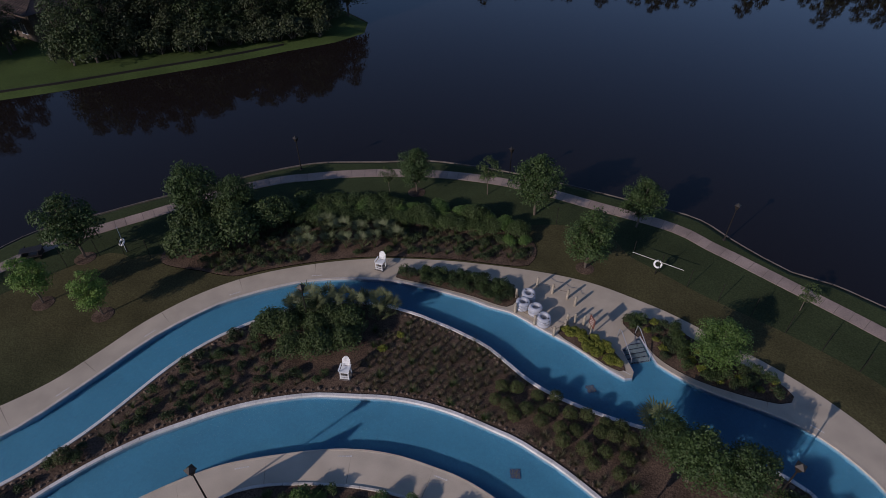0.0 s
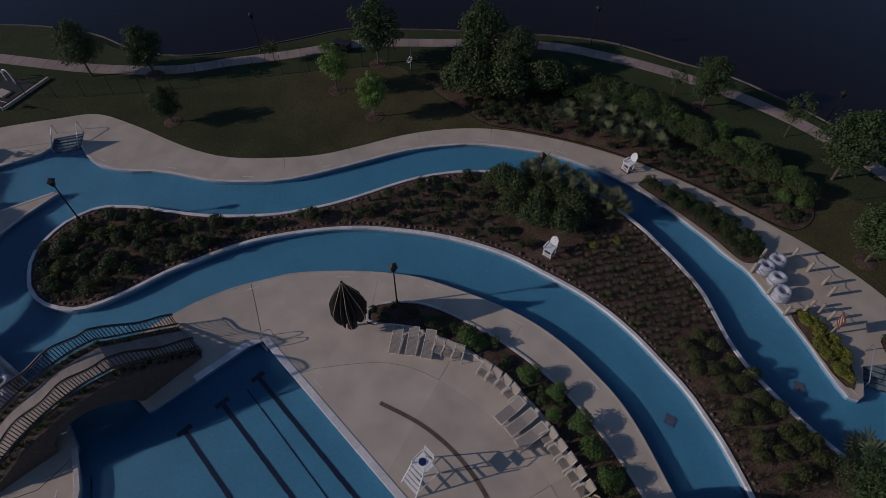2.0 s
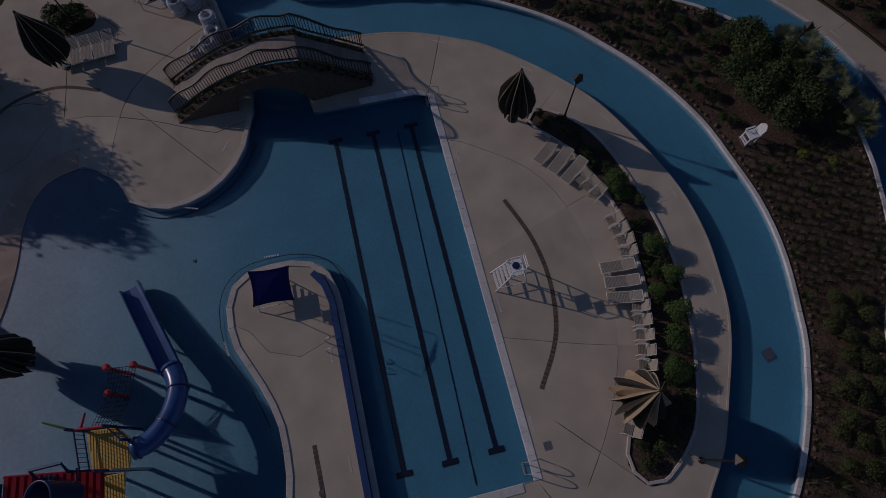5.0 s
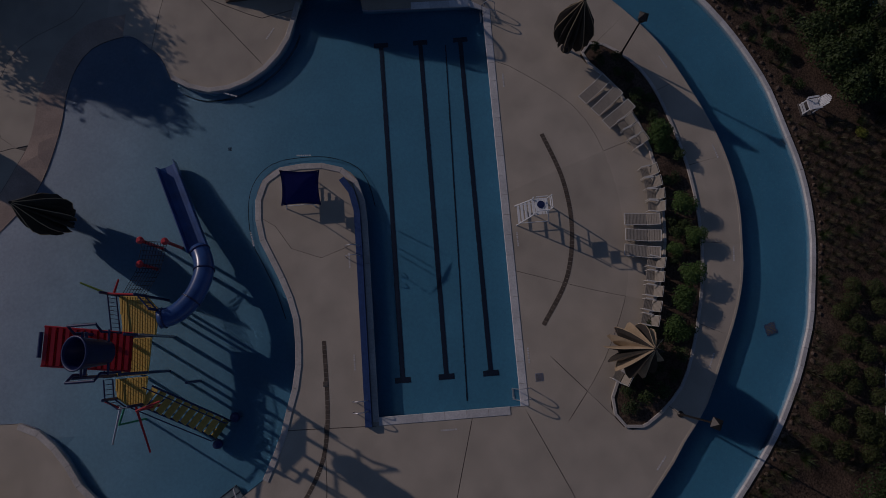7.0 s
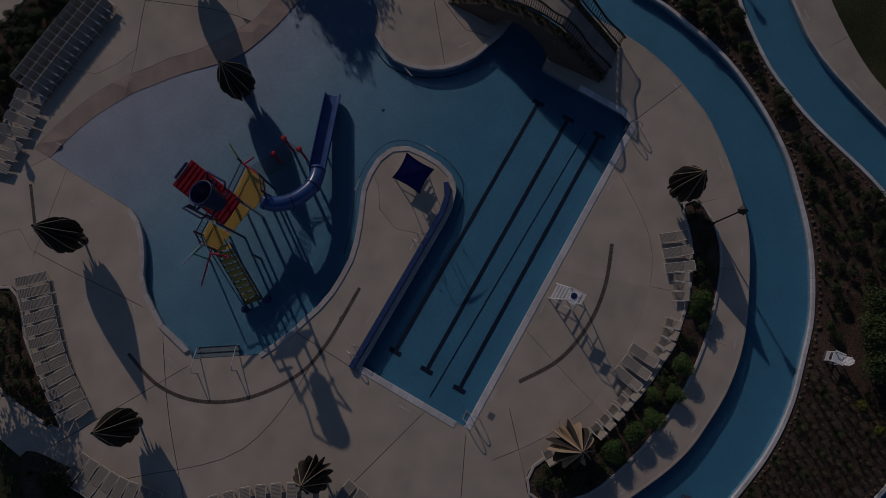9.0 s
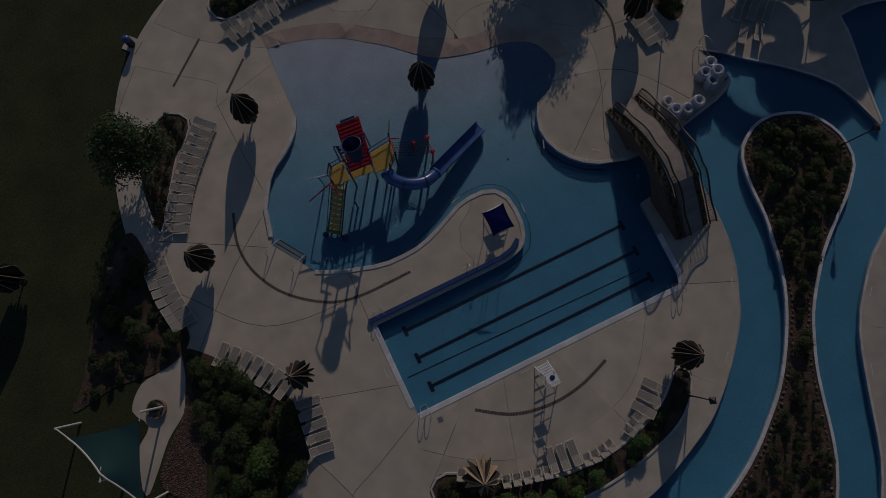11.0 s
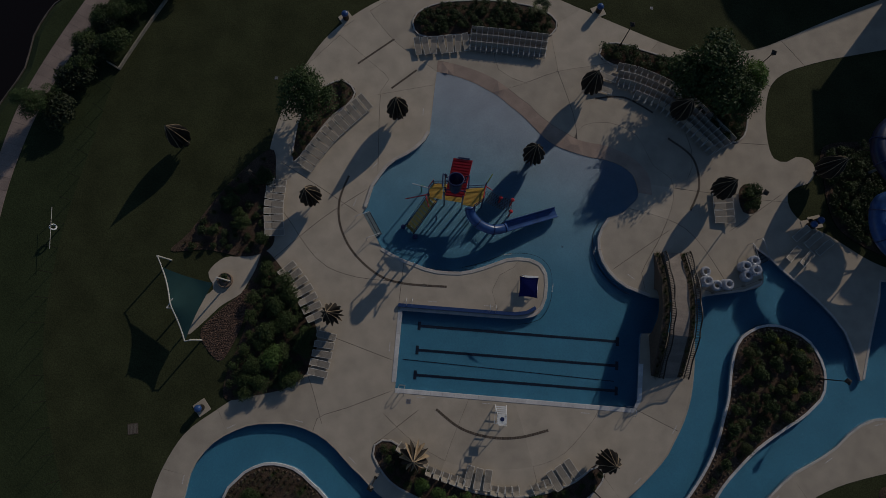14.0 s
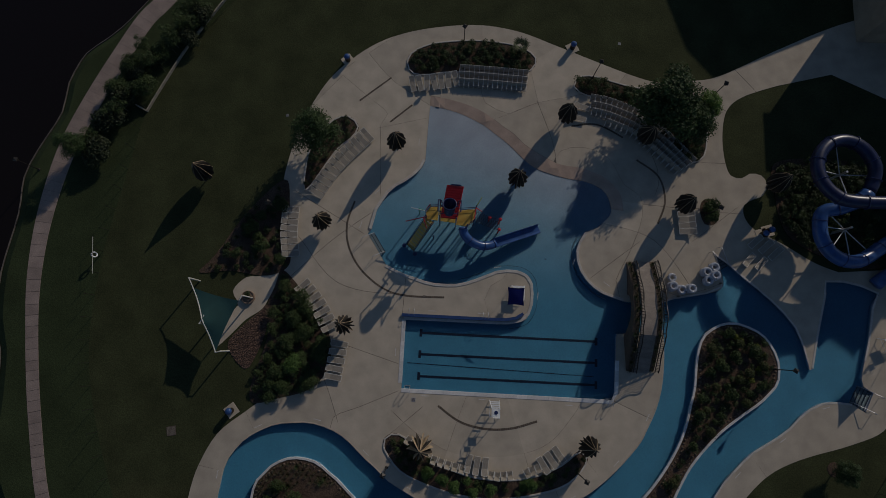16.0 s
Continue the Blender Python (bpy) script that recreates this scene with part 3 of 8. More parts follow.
# joints in the concrete
JOINTS = [
    [(-0.6, -2.88), (2.07, -4.91), (5.94, -6.66), (9.72, -6.9), (13.49, -6.37), (16.56, -4.87), (19.27, -1.48), (19.63, -0.65)],
    [(7.18, -0.61), (5.81, -4.71), (5.01, -7.63)], [(11.59, -0.52), (13.1, -4.75), (14.45, -8.9)], [(-0.58, -0.58), (-4.39, -2.34), (-7.19, -3.59), (-7.36, -5.61)],
    [(2.17, -2.26), (-1.14, -5.21)], [(-13.2, 16.6), (-11.87, 15.07), (-10.08, 12.86), (-7.94, 11.09), (-4.67, 10.24), (-0.57, 10.15)], [(-8.29, 4.71), (-0.65, 2.49)],
    [(-6.78, -3.8), (-8.0, -0.76), (-9.12, 1.5)], [(-13.73, 11.09), (-8.98, 15.89), (-5.0, 19.12)], [(-5.62, 16.98), (-7.84, 18.23), (-13.45, 21.36)],
    [(-9.87, 36.59), (-6.33, 33.78), (-3.57, 31.52), (-4.32, 30.08), (-3.81, 21.75)], [(-12.76, 32.08), (-7.38, 38.27), (-3.59, 41.4)], [(-6.81, 39.61), (-3.89, 36.34), (-1.82, 34.75), (1.07, 32.98)],
    [(-4.33, 29.76), (0.89, 31.16)], [(7.02, 37.28), (7.91, 33.51), (10.63, 32.27)], [(7.13, 43.69), (7.27, 41.38)], [(8.6, 31.3), (10.64, 32.11), (14.23, 33.8), (18.1, 34.77), (19.84, 35.33)],
    [(14.24, 33.72), (16.04, 29.09), (16.58, 26.28)], [(16.5, 41.33), (14.93, 40.06), (13.59, 39.23)], [(13.3, 37.95), (14.23, 33.88)], [(16.12, 26.27), (17.12, 27.94), (19.75, 28.46), (22.71, 27.23), (24.49, 24.12), (26.3, 22.92), (26.55, 20.56), (25.38, 16.88), (23.5, 12.9), (23.83, 11.39)],
    [(24.02, 22.13), (29.76, 21.72), (33.37, 21.73)], [(21.49, 19.57), (27.91, 17.71), (32.4, 11.88)], [(25.92, 17.25), (20.83, 13.18)], [(33.75, 27.3), (36.65, 27.32)], [(33.63, 35.38), (37.46, 33.44)],
    [(37.87, 39.25), (40.52, 36.29)], [(23.66, 36.45), (24.9, 38.21)], [(28.26, 15.33), (29.48, 10.44)], [(35.05, 21.39), (38.6, 21.31)], [(11.54, 13.64), (10.71, 12.42), (9.38, 11.57), (8.74, 9.96), (9.7, 7.54)],
    [(-0.4, 7.65), (-0.26, 12.22)], [(23.43, -0.45), (28.19, -2.36), (27.77, -1.31)], [(28.15, 23.36), (28.39, 26.18), (25.18, 33.81)], [(32.6, 18.08), (37.36, 21.92)], [(-0.68, 34.53), (-1.18, 36.82)], [(2.49, 33.15), (2.83, 37.16)],
]
joint_lines = []
for j in JOINTS:
    line = [Vector(p) for p in smooth(j, step=1.2)]
    line.insert(0, line[0] + (line[0] - line[1]).normalized() * 0.5)
    line.append(line[-1] + (line[-1] - line[-2]).normalized() * 0.5)
    joint_lines.append(line)
# joints across the walks that follow the river
for bank, space, reach in ((smooth(BANK_OUTER, step=0.6), 5.6, 3.6), (smooth(BANK_WEST, step=0.6), 5.2, 2.9)):
    for p, t in along(bank, space, 2.0):
        side = Vector((-t.y, t.x))
        joint_lines.append([p + side * 0.2, p + side * reach])

# one triangulation of the whole plan
verts, edges, joint_edges = [], [], set()
ring_of = {}


def add_line(points, closed, is_joint=False):
    first = len(verts)
    verts.extend(Vector(p).to_2d() for p in points)
    n = len(points)
    for i in range(n if closed else n - 1):
        if is_joint:
            joint_edges.add(len(edges))
        edges.append((first + i, first + (i + 1) % n))


# lawn inside the fence is drier than the verge beyond it
FENCED = smooth([(-22.9, 46.3), (-27.0, 40.7), (-29.8, 36.4), (-32.3, 30.4), (-33.6, 22.5), (-35.0, 11.8), (-34.7, 1.2), (-31.4, -9.4), (-26.3, -19.7), (-20.6, -25.9), (-15.3, -29.5), (-9.6, -32.4), (-4.4, -35.6), (2.7, -39.0), (34.0, -27.5), (37.5, -25.5), (40.0, -25.8), (45.5, -18.5), (48.9, -13.2), (52.7, -6.3), (57.2, -0.5), (61.3, 4.0)], step=1.2) + [Vector(p) for p in ((200.0, 60.0), (200.0, 200.0), (-28.0, 200.0))]
BOX = [Vector(p) for p in ((-900, -900), (900, -900), (900, 900), (-900, 900))]
shore_slope = offset(smooth(SHORE_A, step=1.6), -1.2), offset(smooth(SHORE_B, step=4.0), -2.0)
for ring in (BOX, LAKE, RIVER, ISLAND, POOL, CHANNEL, BEACH, WALK, GRAVEL, SAIL_PAD, DECK, LAWN_EAST, FENCED, *BEDS.values()):
    add_line(ring, True)
for line in shore_slope:
    add_line(line, False)
for line in joint_lines:
    add_line(line, False, True)
for x in range(-16, 54):
    for y in range(-24, 36):
        p = Vector((x * 1.0 + 0.31, y * 1.0 + 0.17))
        if inside(p, POOL) and not inside(p, BEACH):
            verts.append(p)
cv, ce, cf, _, oe, _ = delaunay_2d_cdt(verts, edges, [], 0, 0.002)
joint_pairs = {tuple(sorted(ce[i])) for i, orig in enumerate(oe) if any(o in joint_edges for o in orig)}


def region(c):
    if inside(c, LAKE):
        return "lake"
    if inside(c, ISLAND):
        return "bed"
    if inside(c, POOL):
        return "pool"
    if inside(c, RIVER) or inside(c, CHANNEL):
        return "river"
    if inside(c, WALK):
        return "walk"
    for ring in BEDS.values():
        if inside(c, ring):
            return "bed"
    if inside(c, GRAVEL):
        return "gravel"
    if inside(c, SAIL_PAD):
        return "deck"
    if inside(c, BEACH):
        return "beach"
    if inside(c, LAWN_EAST):
        return "lawn"
    if inside(c, DECK):
        return "deck"
    return "lawn"


by_region = {}
face_region = []
for f in cf:
    c = (cv[f[0]] + cv[f[1]] + cv[f[2]]) / 3
    r = region(c)
    face_region.append(r)
    by_region.setdefault(r, []).append(f)
lake_verts = {i for f in by_region["lake"] for i in f}
wet_verts = {i for r in ("pool", "river") for f in by_region[r] for i in f}


def part(name, bm, mat, parent=None, label="", smooth_faces=False):
    """Links a bmesh as one mesh object, under a thing or a part."""
    me = bpy.data.meshes.new(name)
    bm.to_mesh(me)
    bm.free()
    for m in mat if isinstance(mat, (list, tuple)) else (mat,):
        me.materials.append(m)
    if smooth_faces:
        me.polygons.foreach_set("use_smooth", [True] * len(me.polygons))
    ob = new(name, me)
    if parent is not None:
        ob.parent = parent
    if label:
        tagged(ob, label)
    return ob


def from_faces(name, pts, faces, mat, parent=None):
    me = bpy.data.meshes.new(name)
    me.from_pydata([tuple(p) for p in pts], [], faces)
    for m in mat if isinstance(mat, (list, tuple)) else (mat,):
        me.materials.append(m)
    ob = new(name, me)
    if parent is not None:
        ob.parent = parent
    return ob


def sheet(name, faces, height, mat):
    """One object from plan triangles, at a height given by a number or by a function of the corner."""
    used = sorted({i for f in faces for i in f})
    at = {v: n for n, v in enumerate(used)}
    pts = [(cv[i].x, cv[i].y, height(i) if callable(height) else height) for i in used]
    return from_faces(name, pts, [[at[i] for i in f] for f in faces], mat)


def smoothstep(a, b, v):
    s = min(1.0, max(0.0, (v - a) / (b - a)))
    return s * s * (3 - 2 * s)


LAKE_Z, WATER_Z = -0.5, -0.11


def floor_z(i):
    p = cv[i]
    d = smoothstep(33.0, 7.3, p.y + 0.32 * (p.x - 6.0) * smoothstep(9.0, 19.0, p.y))
    if p.x < 0 and p.y > 12:
        d = max(d, 0.55)
    return -0.13 - 0.41 * max(d, smoothstep(13.0, 8.0, p.y))


def dry_z(i):
    return LAKE_Z - 0.12 if i in lake_verts else -0.03


ground = tagged(sheet("ground", by_region["lawn"], dry_z, [M_LAWN, M_VERGE, M_FARGRASS]), "mown grass lawn running down to the lake", "lawn", kind="structure")
for poly, f in zip(ground.data.polygons, by_region["lawn"]):
    c = (cv[f[0]] + cv[f[1]] + cv[f[2]]) / 3
    poly.material_index = 0 if inside(c, FENCED) else 2 if inside(c, FAR_SIDE) else 1
lake = tagged(sheet("water", by_region["lake"], LAKE_Z, M_LAKEWATER), "dark still lake water mirroring the sky", "lake", kind="structure")
pool_water = tagged(sheet("water", by_region["pool"], WATER_Z, M_POOLWATER), "clear rippled water of the main pool", "water", kind="structure")
for w in (lake, pool_water):
    w.visible_shadow = False
river_water = tagged(sheet("water", by_region["river"], WATER_Z, M_RIVERWATER), "clear blue water of the lazy river", "water", kind="structure")
river_water.visible_shadow = False
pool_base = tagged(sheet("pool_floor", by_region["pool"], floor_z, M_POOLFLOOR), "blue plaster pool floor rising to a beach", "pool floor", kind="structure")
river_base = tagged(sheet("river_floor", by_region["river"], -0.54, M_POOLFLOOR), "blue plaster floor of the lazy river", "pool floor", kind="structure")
beds = tagged(sheet("planting_bed", by_region["bed"], 0.03, M_MULCH), "planting beds under dark brown bark mulch", "planting bed", kind="structure")
gravel = tagged(sheet("gravel_bed", by_region["gravel"], 0.0, M_GRAVEL), "bed of rounded brown river gravel", "gravel bed", kind="structure")
pool_verts = {i for f in by_region["pool"] for i in f}
beach = tagged(sheet("beach_entry", by_region["beach"], lambda i: -0.118 if i in pool_verts else 0.0, M_BEACH), "sand-coloured beach entry to the pool", "pool beach", kind="structure")

# pool and river walls: upright faces between wet and dry ground
edge_use = {}
for f, r in zip(cf, face_region):
    for a, b in ((f[0], f[1]), (f[1], f[2]), (f[2], f[0])):
        edge_use.setdefault((min(a, b), max(a, b)), []).append(r)
for wet, label in (("pool", "blue tiled wall of the main pool"), ("river", "blue tiled wall of the lazy river")):
    pts, faces = [], []
    for (a, b), rs in edge_use.items():
        if len(rs) == 2 and wet in rs and "beach" not in rs and not set(rs) <= {"pool", "river"}:
            n = len(pts)
            for i in (a, b):
                low = floor_z(i) if wet == "pool" else -0.54
                pts += [(cv[i].x, cv[i].y, low - 0.02), (cv[i].x, cv[i].y, 0.02)]
            faces.append((n, n + 2, n + 3, n + 1))
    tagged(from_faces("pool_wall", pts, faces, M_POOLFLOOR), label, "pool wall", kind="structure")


# concrete slabs: pieces of the deck between joints
def slabs(kind, mat, label, cat, piece, base_z, top_z, rim):
    faces = by_region[kind]
    used = sorted({i for f in faces for i in f})
    at = {v: n for n, v in enumerate(used)}
    base = tagged(from_faces("pavement", [(cv[i].x, cv[i].y, base_z) for i in used], [[at[i] for i in f] for f in faces], M_JOINT), label, cat, kind="structure")
    owner = {}
    for n, f in enumerate(faces):
        for a, b in ((f[0], f[1]), (f[1], f[2]), (f[2], f[0])):
            owner.setdefault((min(a, b), max(a, b)), []).append(n)
    seen = [False] * len(faces)
    for n0 in range(len(faces)):
        if seen[n0]:
            continue
        seen[n0], todo, mine = True, [n0], []
        while todo:
            n = todo.pop()
            mine.append(faces[n])
            f = faces[n]
            for a, b in ((f[0], f[1]), (f[1], f[2]), (f[2], f[0])):
                e = (min(a, b), max(a, b))
                if e in joint_pairs:
                    continue
                for m in owner[e]:
                    if not seen[m]:
                        seen[m] = True
                        todo.append(m)
        bm = bmesh.new()
        vs = {i: bm.verts.new((cv[i].x, cv[i].y, top_z)) for f in mine for i in f}
        for f in mine:
            bm.faces.new([vs[i] for i in f])
        area = sum(f.calc_area() for f in bm.faces)
        if area < 0.15:
            bm.free()
            continue
        cut = [e for e in (bm.edges.get((vs[a], vs[b])) for a, b in joint_pairs if a in vs and b in vs) if e is not None and not e.is_boundary]
        if cut:
            bmesh.ops.split_edges(bm, edges=cut)
        rimmed = bmesh.ops.inset_region(bm, faces=bm.faces[:], thickness=rim, use_boundary=True, use_even_offset=False)
        for f in rimmed["faces"]:
            f.material_index = 1
        for v in bm.verts:
            if v.is_boundary:
                v.co.z = base_z + 0.004
        bmesh.ops.dissolve_limit(bm, angle_limit=0.001, verts=bm.verts, edges=bm.edges, delimit={"MATERIAL"})
        part(piece, bm, [mat, M_JOINT], base)
    return base


# ---- shape helpers ----
def box(bm, centre, size, turn=0.0, tilt=None, bevel=0.0, mat=0):
    m = Matrix.Translation(centre) @ Matrix.Rotation(turn, 4, "Z")
    if tilt is not None:
        m = m @ tilt
    made = bmesh.ops.create_cube(bm, size=1.0, matrix=m @ Matrix.Diagonal((*size, 1)))
    if bevel:
        edges_of = list({e for v in made["verts"] for e in v.link_edges})
        bmesh.ops.bevel(bm, geom=edges_of, offset=bevel, segments=1, affect="EDGES")
    if mat:
        for f in {f for v in made["verts"] if v.is_valid for f in v.link_faces}:
            f.material_index = mat
    return made


def rod(bm, a, b, r, r2=None, seg=8, caps=True):
    a, b = Vector(a), Vector(b)
    d = b - a
    m = Matrix.Translation((a + b) / 2) @ d.to_track_quat("Z", "Y").to_matrix().to_4x4()
    bmesh.ops.create_cone(bm, cap_ends=caps, segments=seg, radius1=r, radius2=r if r2 is None else r2, depth=d.length, matrix=m)


def pipe(bm, points, r, seg=8, closed=False):
    """A round pipe swept along points."""
    pts = [Vector(p) for p in points]
    n = len(pts)
    rings = []
    for i, p in enumerate(pts):
        if closed:
            t = pts[(i + 1) % n] - pts[i - 1]
        else:
            t = pts[min(i + 1, n - 1)] - pts[max(i - 1, 0)]
        q = t.to_track_quat("Z", "Y")
        rad = r(i / max(1, n - 1)) if callable(r) else r
        rings.append([bm.verts.new(p + q @ Vector((math.cos(k * math.tau / seg) * rad, math.sin(k * math.tau / seg) * rad, 0))) for k in range(seg)])
    for i in range(n if closed else n - 1):
        a, b = rings[i], rings[(i + 1) % n]
        shift = 0
        if closed and i == n - 1:
            shift = min(range(seg), key=lambda s: (a[0].co - b[s].co).length)
        for k in range(seg):
            bm.faces.new((a[k], a[(k + 1) % seg], b[(k + 1 + shift) % seg], b[(k + shift) % seg]))
    if not closed:
        bm.faces.new(rings[0][::-1])
        bm.faces.new(rings[-1])
    return rings


def lathe(bm, profile, seg=16, centre=(0, 0)):
    """A turned solid from (radius, height) pairs."""
    rings = []
    for r, z in profile:
        rings.append([bm.verts.new((centre[0] + math.cos(k * math.tau / seg) * r, centre[1] + math.sin(k * math.tau / seg) * r, z)) for k in range(seg)])
    for a, b in zip(rings, rings[1:]):
        for k in range(seg):
            bm.faces.new((a[k], a[(k + 1) % seg], b[(k + 1) % seg], b[k]))
    bm.faces.new(rings[0][::-1])
    bm.faces.new(rings[-1])


def torus(bm, centre, major, minor, axis=(0, 0, 1), seg=20, ring=8):
    q = Vector(axis).to_track_quat("Z", "Y")
    pts = [Vector(centre) + q @ Vector((math.cos(k * math.tau / seg) * major, math.sin(k * math.tau / seg) * major, 0)) for k in range(seg)]
    pipe(bm, pts, minor, ring, closed=True)


def thing(name, label, category, at=(0, 0, 0), turn=0.0, group=""):
    ob = tagged(new(name), label, category, group)
    ob.matrix_world = Matrix.Translation(at) @ Matrix.Rotation(turn, 4, "Z")
    return ob


def place(ob, x, y, z=0.0, turn=0.0, scale=1.0):
    """A copy of a thing on the plan."""
    c = copy_thing(ob, Matrix.Translation((x, y, z)) @ Matrix.Rotation(turn, 4, "Z"))
    if scale != 1.0:
        c.scale = (scale,) * 3
    return c


rng = np.random.default_rng(7)


def leaf_mesh(name, centres, outward, size, mat, droop=0.3, long=1.6):
    """Many small four-sided leaves, each its own island, turned at random about an outward lean."""
    n = len(centres)
    nrm = outward + rng.normal(0, 0.55, (n, 3))
    nrm[:, 2] += 0.35
    nrm /= np.linalg.norm(nrm, axis=1, keepdims=True)
    ref = rng.normal(0, 1, (n, 3))
    u = np.cross(nrm, ref)
    u /= np.linalg.norm(u, axis=1, keepdims=True)
    v = np.cross(nrm, u)
    s = size * rng.uniform(0.6, 1.3, (n, 1))
    a, b = u * s * long * 0.5, v * s * 0.5
    pts = np.stack([centres - a, centres + b * 0.9 - nrm * s * droop * 0.2, centres + a - nrm * s * droop, centres - b * 0.9], 1).reshape(-1, 3)
    me = bpy.data.meshes.new(name)
    me.from_pydata(pts.tolist(), [], np.arange(n * 4).reshape(-1, 4).tolist())
    me.materials.append(mat)
    return me


def lump_points(n, lobes, spread=0.10, shell=0.75):
    """Leaf places on and within overlapping lobes (centre, radii); lower undersides are left thin."""
    out, lean = [], []
    weights = np.array([max(l[1]) ** 2 for l in lobes])
    pick = rng.choice(len(lobes), n, p=weights / weights.sum())
    d = rng.normal(0, 1, (n, 3))
    d /= np.linalg.norm(d, axis=1, keepdims=True)
    d[:, 2] = np.where(d[:, 2] < -0.35, -d[:, 2], d[:, 2])
    rad = shell + (1 - shell) * rng.uniform(0, 1, n) + rng.normal(0, spread, n)
    for i in range(n):
        c, r = lobes[pick[i]]
        out.append(np.array(c) + d[i] * np.array(r) * rad[i])
        lean.append(d[i])
    return np.array(out), np.array(lean)


def lobes_of(count, centre, reach, size, flat=0.8, low=0.25):
    out = []
    for i in range(count):
        a = i * 2.399 + rng.uniform(-0.3, 0.3)
        r = reach * math.sqrt((i + 0.3) / count)
        z = centre[2] + (1 - r / max(reach, 1e-6)) * size * 0.75 * flat + rng.uniform(-low, low) * size
        s = size * rng.uniform(0.75, 1.15)
        out.append(((centre[0] + r * math.cos(a), centre[1] + r * math.sin(a), z), (s, s, s * flat)))
    return out


# ---- plants ----
def make_tree(label, height, width, leaves, mat, leaf=0.2, lobes=9, trunk_r=0.09, low=0.38, oval=False):
    """A tree: tapered trunk with limbs, and an uneven crown of many leaves."""
    tree = thing("tree", label, "tree")
    bm = bmesh.new()
    fork = height * low
    bend = [Vector((0, 0, -0.05)), Vector((0.05, 0.02, fork * 0.5)), Vector((0.0, 0.06, fork)), Vector((0.08, 0.0, height * 0.72))]
    pipe(bm, smooth(bend, step=0.5), lambda s: trunk_r * (1.25 - 0.95 * s), 8)
    blobs = []
    for i in range(lobes):
        # uneven oval crown: lobes of mixed size on limbs of mixed length
        f = (i + rng.uniform(0.2, 0.8)) / lobes
        a = i * 2.399 + rng.uniform(-0.4, 0.4)
        reach = width * 0.36 * math.sin(math.pi * (0.16 + 0.76 * f)) ** 0.7 * rng.uniform(0.45, 1.15)
        size = width * rng.uniform(0.165, 0.25) * (1.15 - 0.45 * f)
        blobs.append(((reach * math.cos(a), reach * math.sin(a), height * (low + 0.08 + (0.86 - low) * f)), (size, size, size * 0.9)))
    if oval:
        # compact egg-shaped crown, widest below its middle, pointed on top
        blobs = []
        for i in range(lobes):
            f = (i + 0.5) / lobes
            a = i * 2.399 + rng.uniform(-0.3, 0.3)
            wide = width * 0.5 * math.sin(math.pi * (0.28 + 0.66 * f))
            reach = wide * rng.uniform(0.25, 1.0)
            size = wide * rng.uniform(0.22, 0.46) + 0.10
            blobs.append(((reach * math.cos(a), reach * math.sin(a), height * (low + 0.1 + (0.88 - low) * f)), (size, size, size)))
    if low < 0.2:
        # woodland trees carry foliage almost to the ground
        spread = [0.20 + 0.62 * (i + 0.5) / lobes for i in range(lobes)]
        blobs = [((c[0] * (1.3 - f), c[1] * (1.3 - f), height * f), tuple(v * (1.15 - 0.45 * f) for v in r)) for (c, r), f in zip(blobs, spread)]
    top = max(c[2] + r[2] for c, r in blobs)
    k = (height - fork * 0.8) / (top - fork * 0.8)
    blobs = [((c[0], c[1], fork * 0.8 + (c[2] - fork * 0.8) * k), r) for c, r in blobs]
    for c, r in blobs[1:]:
        start = Vector((0.02, 0.03, fork * rng.uniform(0.85, 1.35)))
        end = Vector(c)
        mid = start.lerp(end, 0.5) + Vector((0, 0, -0.12 * (end - start).length))
        pipe(bm, [start, mid, end], lambda s: trunk_r * 0.5 * (1 - 0.75 * s), 5)
    part("trunk", bm, M_BARK, tree)
    pts, lean = lump_points(leaves, blobs, 0.12, 0.55)
    crown = new("crown", leaf_mesh("crown", pts, lean, leaf, mat))
    crown.parent = tree
    return tree


def make_shrub(name, label, height, width, leaves, mat, leaf=0.13, lobes=6, category="shrub"):
    """A rounded shrub: short stems under a lumpy body of leaves."""
    shrub = thing(name, label, category)
    bm = bmesh.new()
    blobs = lobes_of(lobes, (0, 0, height * 0.42), width * 0.30, width * 0.26, height / width * 1.05, 0.2)
    if lobes == 1:
        blobs = [((0, 0, height * 0.48), (width * 0.47, width * 0.47, height * 0.47))]
    for c, r in blobs:
        pipe(bm, [(c[0] * 0.2, c[1] * 0.2, -0.05), (c[0] * 0.7, c[1] * 0.7, c[2] * 0.6), c], lambda s: 0.03 * (1 - 0.6 * s), 5)
    part("stem", bm, M_BARK, shrub)
    pts, lean = lump_points(leaves, blobs, 0.10, 0.70)
    pts[:, 2] = np.maximum(pts[:, 2], 0.04)
    foliage = new("foliage", leaf_mesh("foliage", pts, lean, leaf, mat))
    foliage.parent = shrub
    return shrub


